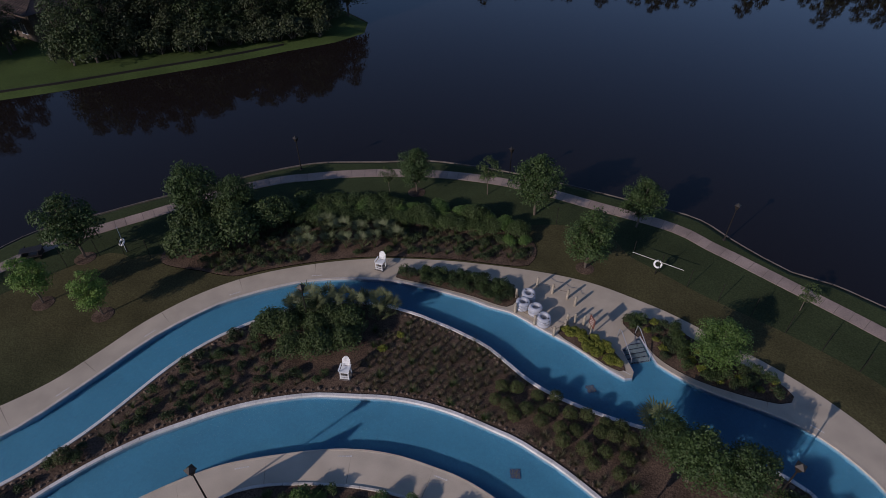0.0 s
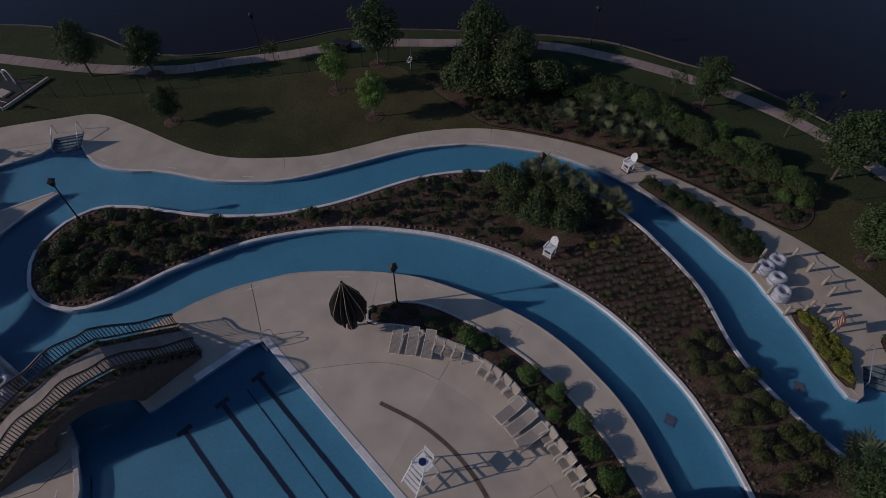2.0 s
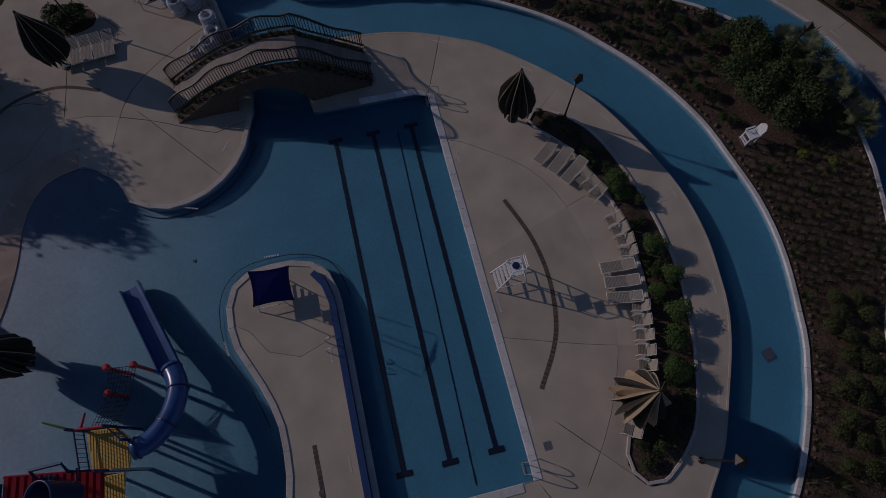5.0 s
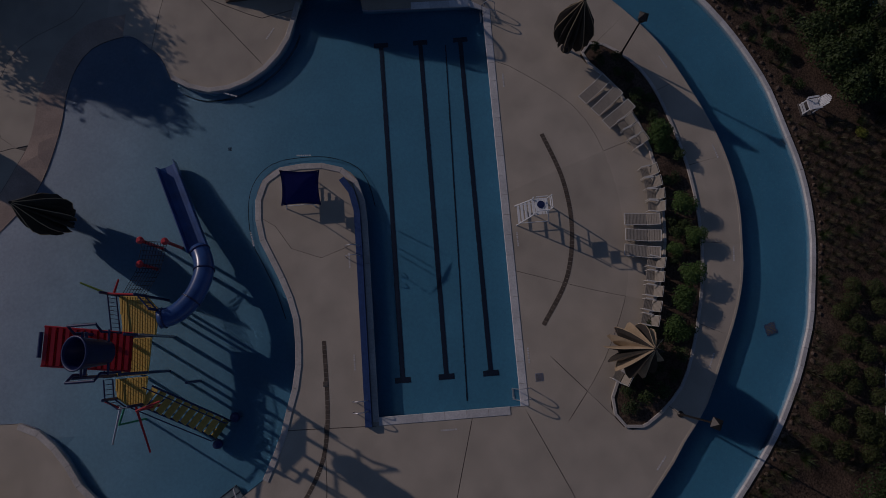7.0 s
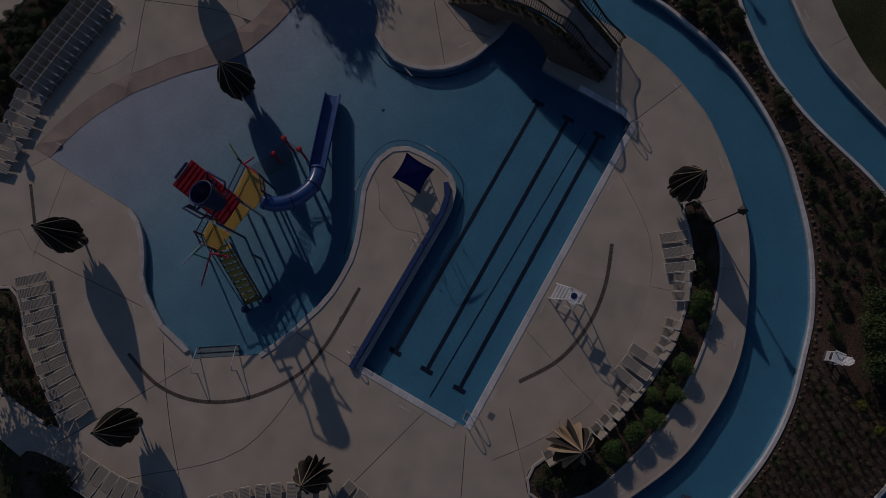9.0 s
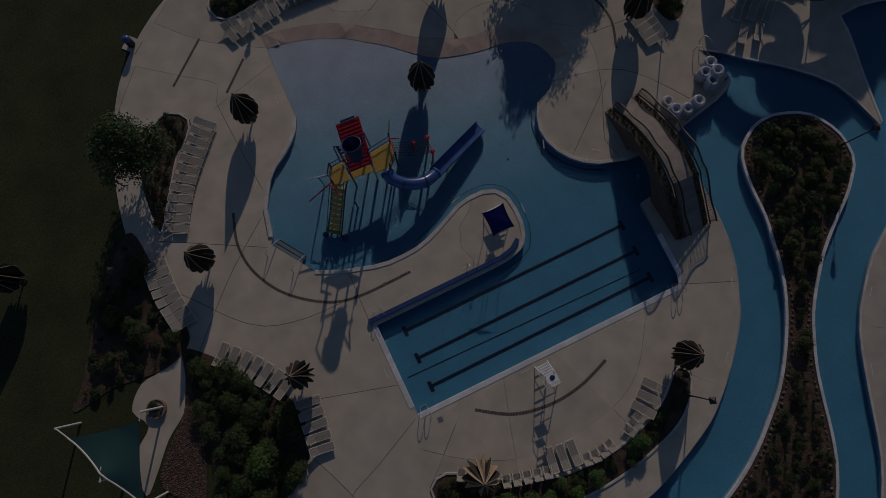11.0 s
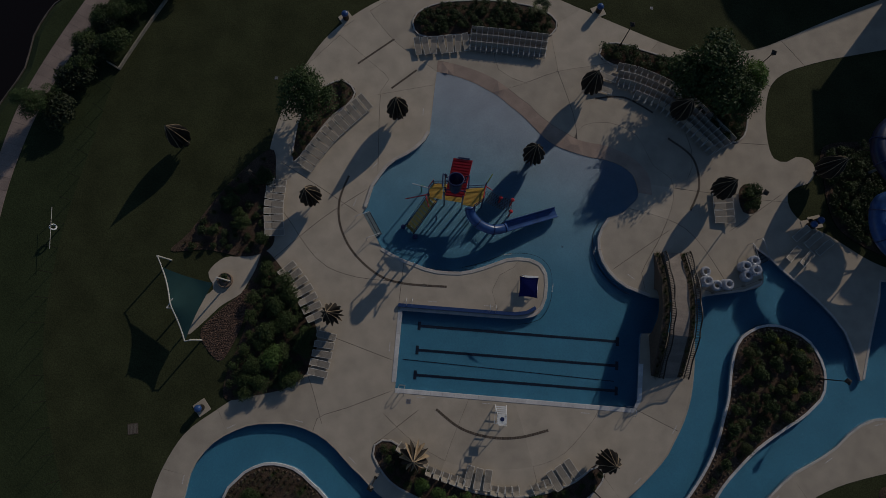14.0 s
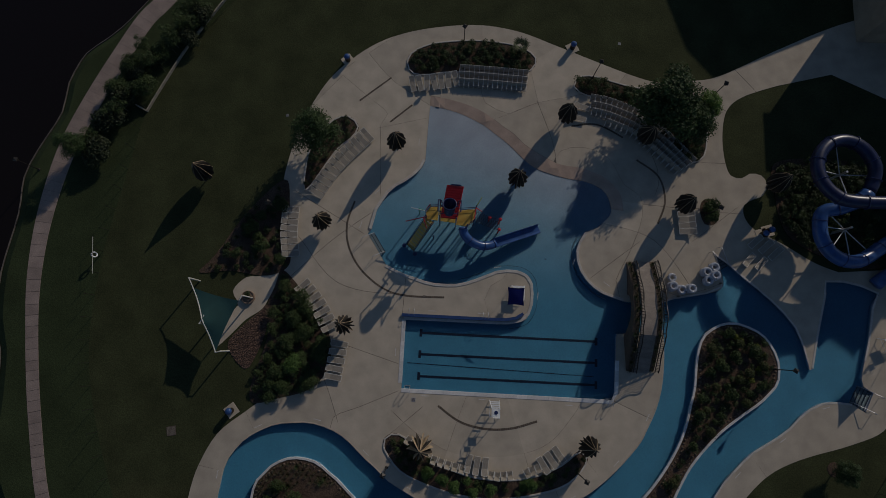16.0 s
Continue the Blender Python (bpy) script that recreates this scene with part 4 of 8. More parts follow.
def blade_mesh(name, count, height, spread, width, mat, arch=0.6):
    """Arching strap blades from one root: three-segment strips, each its own island."""
    pts, faces = [], []
    for i in range(count):
        a = rng.uniform(0, math.tau)
        h, out = height * rng.uniform(0.6, 1.1), spread * rng.uniform(0.3, 1.0)
        side = np.array((-math.sin(a), math.cos(a), 0)) * width * rng.uniform(0.7, 1.2)
        base = np.array((math.cos(a), math.sin(a), 0))
        root = base * rng.uniform(0, 0.12)
        n = len(pts)
        for s in (0.0, 0.4, 0.75, 1.0):
            p = root + base * out * s ** 1.6
            z = h * (s - arch * 0.55 * s ** 3)
            w = side * (1 - s * 0.85)
            pts += [tuple(p - w + np.array((0, 0, z))), tuple(p + w + np.array((0, 0, z)))]
        faces += [(n, n + 1, n + 3, n + 2), (n + 2, n + 3, n + 5, n + 4), (n + 4, n + 5, n + 7, n + 6)]
    me = bpy.data.meshes.new(name)
    me.from_pydata(pts, [], faces)
    me.materials.append(mat)
    return me


def make_palmetto(label, fans=15, height=1.2):
    """A low fan palm: stalks that each carry a fan of pointed leaflets."""
    palm = thing("fan_palm", label, "palm")
    bm = bmesh.new()
    pts, faces = [], []
    for i in range(fans):
        a = i * 2.399
        lean = rng.uniform(0.15, 0.8)
        tip = Vector((math.cos(a) * lean * 0.85, math.sin(a) * lean * 0.85, height * rng.uniform(0.65, 1.1) * (1.15 - 0.45 * lean)))
        rod(bm, (0, 0, 0), tip, 0.015, 0.008, 5)
        out = Vector((math.cos(a), math.sin(a), 1.15 - 0.9 * lean)).normalized()
        side = out.cross(Vector((0, 0, 1))).normalized()
        up = side.cross(out)
        for k in range(11):
            b = (k - 5) / 5 * 1.75
            d = (out * math.cos(b) + side * math.sin(b) + up * 0.12).normalized()
            length = 0.70 * (1 - 0.25 * abs(k - 5) / 5) * rng.uniform(0.85, 1.1)
            w = d.cross(up).normalized() * 0.042
            n = len(pts)
            m = tip + d * length * 0.55 + Vector((0, 0, 0.03))
            e = tip + d * length - Vector((0, 0, 0.06))
            pts += [tuple(tip), tuple(m - w), tuple(e), tuple(m + w)]
            faces.append((n, n + 1, n + 2, n + 3))
    part("stalk", bm, M_PALM, palm)
    me = bpy.data.meshes.new("frond")
    me.from_pydata(pts, [], faces)
    me.materials.append(M_PALM)
    fr = new("frond", me)
    fr.parent = palm
    return palm


def scatter(kinds, spots, group, jitter=0.15, scale=(0.85, 1.15), z=0.0):
    """Copies of the given kinds at plan spots (x, y) or (x, y, scale)."""
    for i, s in enumerate(spots):
        k = kinds[i % len(kinds)]
        size = (s[2] if len(s) > 2 else 1.0) * rng.uniform(*scale)
        c = place(k, s[0] + rng.uniform(-jitter, jitter), s[1] + rng.uniform(-jitter, jitter), z, rng.uniform(0, math.tau), size)
        tagged(c, group=group)


def mass(name, label, category, kinds, spots, scale=(0.8, 1.1), z=0.03):
    """Close cover planting that nobody could count: the leaves of many small plants as one object."""
    pts, faces, base = [], [], 0
    for i, s in enumerate(spots):
        me = [c for c in kinds[i % len(kinds)].children if c.name.startswith("foliage")][0].data
        co = np.empty(len(me.vertices) * 3)
        me.vertices.foreach_get("co", co)
        co = co.reshape(-1, 3) * rng.uniform(*scale)
        a = rng.uniform(0, math.tau)
        c, d = math.cos(a), math.sin(a)
        out = np.stack([co[:, 0] * c - co[:, 1] * d + s[0], co[:, 0] * d + co[:, 1] * c + s[1], co[:, 2] + z], 1)
        pts.append(out)
        idx = np.empty(len(me.loops), int)
        me.loops.foreach_get("vertex_index", idx)
        quads = idx.reshape(-1, 4)
        faces.append((quads[: int(len(quads) * 0.62)] + base, me.materials[0]))
        base += len(co)
    used = list(dict.fromkeys(m for _, m in faces))
    mesh = bpy.data.meshes.new(name)
    mesh.from_pydata(np.concatenate(pts).tolist(), [], np.concatenate([f for f, _ in faces]).tolist())
    for m in used:
        mesh.materials.append(m)
    mesh.polygons.foreach_set("material_index", np.concatenate([np.full(len(f), used.index(m)) for f, m in faces]))
    return tagged(new(name, mesh), label, category, kind="stuff")


def fill(ring, spacing, margin=0.3, avoid=()):
    """Staggered spots that fill an outline, away from its edge and from other outlines."""
    xs, ys = [p[0] for p in ring], [p[1] for p in ring]
    out, row, y = [], 0, min(ys)
    while y < max(ys):
        x = min(xs) + (spacing / 2 if row % 2 else 0)
        while x < max(xs):
            p = Vector((x + rng.uniform(-0.25, 0.25) * spacing, y + rng.uniform(-0.25, 0.25) * spacing))
            if inside(p, ring) and all(inside(p + Vector((math.cos(a), math.sin(a))) * margin, ring) for a in (0, 1.57, 3.14, 4.71)) and not any((p - Vector(q[:2])).length < q[2] for q in avoid):
                out.append((p.x, p.y))
            x += spacing
        y += spacing * 0.87
        row += 1
    return out


tree_a = make_tree("broad dark green shade tree on the lawn", 6.0, 4.6, 8500, M_LEAFTREE, 0.11, 24, 0.11, 0.28)
tree_b = make_tree("young bright green tree in a mulch ring", 4.4, 3.0, 5000, M_LEAFYOUNG, 0.095, 18, 0.06, 0.28)
tree_c = make_tree("dense mid green tree with a rounded crown", 4.8, 4.4, 8500, M_LEAFTREE, 0.105, 24, 0.09, 0.24)
tree_d = make_tree("thin spindly small tree with sparse leaves", 3.2, 2.4, 1100, M_LEAF, 0.09, 9, 0.04)
shrub_a = make_shrub("shrub", "large loose leafy green shrub", 2.3, 3.0, 3000, M_LEAF, 0.11, 10)
shrub_b = make_shrub("shrub", "rounded green shrub in mulch", 1.0, 1.3, 1100, M_LEAF, 0.075, 7)
shrub_c = make_shrub("shrub", "small clipped olive green ball shrub", 0.85, 1.0, 1000, M_LEAFOLIVE, 0.055, 1)
shrub_dark = make_shrub("shrub", "dark low evergreen shrub in mulch", 0.8, 1.4, 900, M_LEAFDARK, 0.085, 7)
shrub_bright = make_shrub("shrub", "bright green rounded hedge shrub", 1.6, 2.0, 2200, M_LEAFMID, 0.085, 8)
shrub_hedge = make_shrub("shrub", "dark olive green hedge shrub, grown into its neighbours", 1.7, 2.3, 2600, M_LEAF, 0.085, 9)
shrub_lime = make_shrub("shrub", "low yellow-green leafy shrub", 0.55, 0.8, 700, M_LEAFLIME, 0.06, 6)
shrub_far = make_shrub("shrub", "tall dark underwood shrub of the far bank", 3.0, 4.2, 2400, M_FARLEAF, 0.20, 11)
palm_a = make_palmetto("grey-green low fan palm", 15, 1.3)
palm_b = make_palmetto("grey-green taller fan palm", 17, 1.8)


def grass_clump(name, label, me):
    g = thing(name, label, "ornamental grass")
    b = new("foliage", me)
    b.parent = g
    return g


grass_a = grass_clump("grass_clump", "dry tan tuft of ornamental grass", blade_mesh("blades", 70, 0.75, 0.55, 0.012, M_GRASSY))
grass_b = grass_clump("grass_clump", "green weeping tuft of ornamental grass", blade_mesh("blades", 90, 0.95, 0.75, 0.014, M_LEAF))
tree_e = make_tree("open crowned dark tree with loose limbs", 4.4, 4.6, 9000, M_LEAFTREE, 0.12, 20, 0.09, 0.24)
tree_f = make_tree("dense bright green tree with foliage to the ground", 4.4, 4.4, 9500, M_LEAFMID, 0.095, 30, 0.07, 0.17)
far_a = make_tree("tall slender tree of the far wood", 8.0, 5.0, 4600, M_FARLEAF, 0.14, 20, 0.12, 0.15)
far_b = make_tree("tall dark tree of the far wood", 7.0, 5.4, 4600, M_LEAFDARK, 0.14, 20, 0.12, 0.15)
far_c = make_tree("dull green tree of the far wood", 7.6, 4.6, 4200, M_FARLEAF, 0.135, 18, 0.11, 0.15)
far_d = make_tree("dark tree across the lake", 7.6, 5.4, 1000, M_FARLEAF, 0.34, 14, 0.12, 0.15)
tree_g = make_tree("dense egg-shaped park tree with low branches", 5.0, 3.5, 8200, M_LEAFTREE, 0.10, 40, 0.08, 0.21, True)
models = (shrub_hedge, tree_f, tree_g, tree_e, far_d, shrub_far, far_a, far_b, far_c, tree_a, tree_b, tree_c, tree_d, shrub_a, shrub_b, shrub_c, shrub_dark, shrub_bright, shrub_lime, palm_a, palm_b, grass_a, grass_b)

# lawn and lakeside trees
for kind, x, y, s in ((tree_g, 41.5, -24.7, 1.3), (tree_b, 40.83, -19.28, 1.05), (tree_b, 35.47, -19.35, 0.95), (tree_g, 16.6, -41.1, 1.0), (tree_g, -0.2, -33.5, 1.18),
                      (tree_g, -4.5, -40.4, 1.05), (tree_g, 4.8, -40.1, 1.3), (tree_f, -9.5, -25.7, 0.95), (tree_d, 9.7, -42.4, 1.25), (tree_d, 19.3, -40.7, 0.85),
                      (tree_d, -16.59, -32.47, 0.8), (tree_g, 54.56, -8.37, 1.0), (tree_g, 46.84, -6.34, 0.72), (tree_d, 48.78, -17.8, 0.8), (tree_a, 58.43, -4.1, 0.9),
                      (tree_a, -38.88, 25.04, 0.75), (tree_c, 34.88, -31.91, 1.25), (tree_c, 31.14, -32.91, 1.0)):
    place(kind, x, y, -0.03, rng.uniform(0, 6), s)
# lakeside thicket by the west fence
for x, y, s in ((-34.42, 35.45, 0.9), (-31.81, 36.3, 0.8), (-32.57, 33.02, 0.9), (-35.73, 32.68, 0.9), (-30.18, 39.87, 0.8), (-28.85, 41.55, 0.8), (-32.97, 38.16, 0.8), (-27.67, 44.12, 0.8), (-34.55, 30.34, 0.8), (-29.07, 42.97, 0.7)):
    place(shrub_a if s > 0.85 else tree_d, x, y, -0.03, rng.uniform(0, 6), s * 1.2)
# scrub along the west fence
for k, (q, _) in enumerate(along(smooth([(-38.0, 25.4), (-34.6, 31.8), (-30.7, 37.8), (-26.2, 43.8)], step=0.3), 0.86)):
    x, y = q
    place((shrub_far, shrub_a, tree_d, shrub_dark)[k % 4], x + rng.uniform(-1.2, 1.2), y + rng.uniform(-0.6, 0.6), -0.03, rng.uniform(0, 6), rng.uniform(0.6, 0.95))
# planted trees by the pool
place(tree_c, -11.3, 27.6, 0.03, 1.0, 1.4)
place(tree_e, 28.4, 32.9, 0.03, 2.0, 1.7)
place(tree_e, 31.5, 31.2, 0.03, 4.0, 1.2)
place(tree_b, 33.05, 33.09, 0.03, 0.4, 1.15)
# island: big trees at the west end, shrub dome and fan palms at the middle
for kind, x, y, s in ((tree_c, -6.86, -15.88, 0.95), (tree_c, -9.43, -15.63, 0.9), (shrub_a, -11.74, -14.69, 0.9), (tree_c, -5.62, -17.53, 0.7), (shrub_a, -13.35, -13.08, 0.8), (shrub_a, -10.34, -12.19, 0.8), (shrub_a, -12.38, -10.83, 0.6)):
    place(kind, x, y, 0.03, rng.uniform(0, 6), s)
place(palm_b, -4.99, -18.24, 0.03, 0.0, 1.3)
scatter([shrub_a], [(19.58, -19.43), (17.6, -19.65), (16.34, -20.84), (18.82, -21.6), (20.68, -21.01), (16.19, -22.3), (22.1, -20.66), (17.98, -22.44), (20.0, -22.59)], "shrubs of the island dome", 0.1, (0.85, 1.05))
scatter([palm_a, palm_b], [(21.6, -22.97), (20.19, -23.7), (18.87, -24.18), (17.43, -24.53), (16.09, -24.89), (14.85, -24.75), (13.82, -24.24), (18.04, -23.43), (16.49, -23.78), (20.78, -22.47), (14.91, -23.64), (19.57, -22.83)], "fan palms on the island", 0.2, (0.85, 1.1), 0.03)
# lakeside bed: tall shrubs, hedge, fan palms, grasses
scatter([shrub_a], [(33.06, -26.98, 1.15), (31.48, -28.24, 1.2), (29.69, -30.01, 1.2), (33.37, -29.8, 1.1), (31.24, -31.6, 1.1), (28.5, -32.08, 1.0), (26.96, -33.11)], "shrubs by the lake", 0.2, (1.15, 1.4))
scatter([shrub_bright, shrub_a], [(25.86, -33.89, 0.8), (23.6, -34.92, 0.8), (21.31, -35.69), (19.12, -36.19), (16.91, -36.43), (14.69, -36.66), (12.48, -36.9), (10.14, -37.13), (8.04, -37.09), (6.16, -36.26), (22.35, -37.05, 0.7), (18.37, -37.53, 0.8), (13.69, -38.0, 0.8), (9.24, -38.2, 0.8), (4.99, -35.17, 0.8)], "hedge above the river", 0.3, (0.8, 1.05))
scatter([shrub_bright], [(24.75, -34.67), (22.5, -35.84), (20.31, -36.48), (18.11, -36.99), (15.9, -37.36), (13.56, -37.73), (11.34, -37.82), (9.11, -37.79), (7.11, -37.08), (27.27, -34.04, 0.8), (10.7, -36.06, 0.8), (6.61, -35.19, 0.7), (13.14, -35.83, 0.7)], "bright hedge above the river", 0.25, (0.9, 1.15))
scatter([palm_a, palm_b], [(24.34, -29.42), (23.01, -30.05), (21.68, -30.81), (20.33, -31.31), (18.97, -31.68), (17.61, -32.06), (16.25, -32.56), (23.79, -31.23), (22.35, -32.12), (20.76, -32.63), (19.29, -33.13), (17.92, -33.51), (16.78, -33.89), (23.0, -33.05)], "fan palms in the lakeside bed", 0.25, (0.75, 1.0))
scatter([shrub_hedge], [q for q, _ in along(smooth([(26.8, -33.6), (21.0, -34.9), (15.2, -35.9), (8.0, -36.1)], step=0.3), 1.05)], "dark hedge above the river", 0.15, (0.9, 1.1))
scatter([shrub_hedge], [q for q, _ in along(smooth([(26.0, -36.0), (22.6, -36.7), (17.3, -37.5)], step=0.3), 1.2)], "dark hedge above the river", 0.15, (1.0, 1.2))
lakeside_avoid = [(x, y, 1.2) for x, y in ((33.06, -26.98), (31.48, -28.24), (29.69, -30.01), (23.01, -30.05), (20.33, -31.31), (17.61, -32.06), (20.76, -32.63))]
mass("ground_cover", "weeping grass tufts in the lakeside bed", "ground cover", [grass_b, grass_a, shrub_dark], [p for p in fill(BEDS["lakeside"], 0.78, 0.3, lakeside_avoid) if p[1] > -35.5], (0.7, 1.0))
# island planting: ball shrubs, grass rows, dark cover
dome = [(18.6, -21.6, 3.8), (17.63, -24.16, 2.2), (-8.76, -14.94, 4.6), (15.44, -18.32, 1.2), (14.27, -24.25, 1.6)]
balls = fill([Vector(p) for p in ((6.16, -20.74), (2.41, -20.7), (-2.17, -18.98), (-4.55, -18.01), (-3.95, -15.44), (-2.0, -14.77), (0.57, -16.06), (4.47, -17.39))], 1.22, 0.1)
scatter([shrub_c], balls, "ball shrubs on the island", 0.06, (0.95, 1.15))
spots = fill(ISLAND, 0.92, 0.75, dome + [(b[0], b[1], 0.7) for b in balls])
east_end = [p for p in spots if p[0] > 28.8]
middle = [p for p in spots if p[0] <= 28.8]
mass("ground_cover", "dark leafy cover planting at the island head", "ground cover", [shrub_dark, grass_b, shrub_b, shrub_dark], east_end, (0.5, 0.85))
scatter([shrub_c, shrub_b], east_end[1::5], "rounded shrubs at the island head", 0.1, (1.0, 1.35))
dry = [p for p in fill(ISLAND, 0.64, 0.4, dome + [(b[0], b[1], 0.7) for b in balls]) if p[0] < 14.8]
scatter([grass_a, grass_a, grass_a, grass_b], dry[::3], "dry grass tufts on the island", 0.08, (0.65, 0.95))
mass("ground_cover", "dry brown grass tufts in rows on the island", "ground cover", [grass_a], [p for i, p in enumerate(dry) if i % 3], (0.6, 0.95))
mass("ground_cover", "mixed green tufts and low shrubs on the island", "ground cover", [grass_b, shrub_dark, grass_a, shrub_b], [p for p in middle if p[0] >= 14.8], (0.6, 0.9))
scatter([shrub_lime], [(38.9, 4.03), (39.55, 5.24), (37.1, 6.63), (38.79, 6.24), (36.39, 7.43), (38.26, 2.81), (13.67, -20.82), (12.62, -22.26)], "yellow-green shrubs on the island", 0.3)
# beds on the decks
mass("ground_cover", "dense dark shrubs filling the north bed", "ground cover", [shrub_dark, shrub_b], fill(BEDS["north"], 0.85, 0.35), (0.65, 0.95))
place(palm_b, 11.8, 40.25, 0.03, 0.0, 1.0)
mass("ground_cover", "low dark shrubs under the shade tree", "ground cover", [shrub_dark, grass_b], fill(BEDS["northwest"], 0.8, 0.3), (0.45, 0.75))
mass("ground_cover", "dense dark shrubs under the north-east trees", "ground cover", [shrub_b, shrub_dark], fill(BEDS["northeast"], 1.0, 0.3), (0.75, 1.15))
scatter([shrub_bright], [(14.37, -9.46, 1.15), (13.52, -9.67, 0.9), (10.14, -10.21, 1.25), (8.34, -10.42), (7.68, -9.41, 0.8), (6.21, -10.07, 1.1), (4.93, -9.39, 1.25), (3.44, -8.72)], "bright shrubs of the south bed", 0.1, (0.6, 0.8))
mass("ground_cover", "dense dark shrubs filling the south bed", "ground cover", [shrub_dark, shrub_b], fill(BEDS["south"], 1.0, 0.3, [(4.93, -9.39, 0.9), (6.21, -10.07, 0.8), (10.14, -10.21, 0.9), (14.37, -9.46, 0.8)]), (0.55, 0.9))
mass("ground_cover", "dense dark shrubs grown together in the west bed", "ground cover", [shrub_dark, shrub_hedge, shrub_dark, shrub_b], fill(BEDS["west"], 0.95, 0.3), (0.65, 1.0))
scatter([shrub_bright], [(-11.9, 1.9)], "bright shrubs of the west bed", 0.1, (1.0, 1.2))
scatter([shrub_dark, shrub_hedge, shrub_dark, grass_b], [p for p in fill(BEDS["northwest_lawn"], 1.3, 0.4) if p[1] > 13.0], "shrubs by the lawn", 0.15, (0.6, 1.0))
scatter([grass_a, shrub_dark], [p for p in fill(BEDS["northwest_lawn"], 0.9, 0.3) if p[1] <= 13.0], "tufts beside the shade sail", 0.1, (0.5, 0.8))
scatter([shrub_b], [(33.92, 21.91), (34.5, 21.21), (34.29, 20.59), (34.57, 22.09)], "clipped shrubs in the round bed", 0.05, (1.15, 1.35))
mass("ground_cover", "dense rounded shrubs on the river bank", "ground cover", [shrub_b, shrub_dark], fill(BEDS["bank"], 0.68, 0.25), (0.75, 1.05))
scatter([shrub_lime], fill(BEDS["steps"], 0.56, 0.18), "yellow-green shrubs by the steps", 0.06, (0.95, 1.2))
mass("ground_cover", "mixed low shrubs on the river bend", "ground cover", [shrub_b, shrub_dark, shrub_lime], fill(BEDS["bend"], 0.85, 0.25), (0.75, 1.1))
scatter([shrub_a], [(56.4, 14.2, 1.2), (55.6, 16.4, 1.1), (57.2, 16.6, 1.3), (57.6, 12.6)], "dark shrubs behind the splash pool", 0.2)
mass("ground_cover", "dense dark shrubs planted under the tube slide", "ground cover", [shrub_dark, shrub_b, shrub_dark], fill(BEDS["slide"], 0.95, 0.3), (0.8, 1.3))
# tree rings of mulch
for x, y, r in ((41.5, -24.7, 0.9), (40.83, -19.28, 0.85), (35.47, -19.35, 0.85), (16.6, -41.1, 0.9), (-0.2, -33.5, 0.8), (54.56, -8.37, 0.9), (46.84, -6.34, 0.8)):
    bm = bmesh.new()
    lathe(bm, [(r, -0.04), (r * 0.93, 0.02), (r * 0.5, 0.07), (0.05, 0.08)], 20)
    ring = part("mulch_ring", bm, M_MULCH)
    ring.location = (x, y, -0.02)
    tagged(ring, "ring of dark bark mulch round a tree", "mulch ring")


# ---- pool furniture ----
def make_umbrella(wide=1.0, label="tall folded umbrella with brown and tan striped canopy"):
    """A tall folded pool umbrella: pleated striped canopy hanging round its pole."""
    u = thing("umbrella", label, "umbrella")
    bm = bmesh.new()
    lathe(bm, [(0.28, 0.0), (0.28, 0.05), (0.12, 0.09), (0.07, 0.1), (0.07, 4.6), (0.05, 4.65)], 12)
    part("pole", bm, M_BRONZE, u)
    bm = bmesh.new()
    lathe(bm, [(0.02, 4.66), (0.08, 4.70), (0.06, 4.76), (0.02, 4.8), (0.01, 4.82)], 10)
    part("finial", bm, M_BRONZE, u)
    bm = bmesh.new()
    folds = 14
    n = folds * 4
    profile = tuple((z, r * wide) for z, r in ((4.74, 0.03), (4.35, 0.19), (3.8, 0.41), (3.2, 0.64), (2.6, 0.84), (2.0, 0.93), (1.5, 0.86), (1.05, 0.62)))
    rows = []
    for j, (z, r) in enumerate(profile):
        ring = []
        for k in range(n):
            ph = k % 4
            deep = {0: 1.22, 1: 0.92, 2: 0.60, 3: 0.92}[ph]
            fold = 1 + (deep - 1) * min(1.0, j / 2.5)
            wob = 1 + 0.10 * math.sin(k * 1.7 + j * 0.8) * j / 7
            hem = (0.16 * math.sin(k * 2.9) - (0.12 if ph == 0 else 0.0)) if j == len(profile) - 1 else 0.0
            a = k * math.tau / n + 0.05 * math.sin(j * 0.9 + k)
            ring.append(bm.verts.new((math.cos(a) * r * fold * wob, math.sin(a) * r * fold * wob, z + hem)))
        rows.append(ring)
    for a, b in zip(rows, rows[1:]):
        for k in range(n):
            f = bm.faces.new((a[k], b[k], b[(k + 1) % n], a[(k + 1) % n]))
            f.material_index = 1 if (k // 4) % 2 and wide > 1.2 else 0
    bm.faces.new(rows[0])
    seams = [[v[k].co.copy() for v in rows] for k in range(0, n, 8)]
    canopy = part("canopy", bm, [M_BROWN, M_TAN], u)
    for seam in seams:
        bm = bmesh.new()
        pipe(bm, seam, 0.022, 5)
        part("piping", bm, M_TAN, canopy)
    bm = bmesh.new()
    for k in range(7):
        a = k * math.tau / 7
        rod(bm, (math.cos(a) * 0.08, math.sin(a) * 0.08, 4.6), (math.cos(a) * 0.42, math.sin(a) * 0.36, 2.2), 0.015, None, 5)
    part("rib", bm, M_BRONZE, u)
    return u


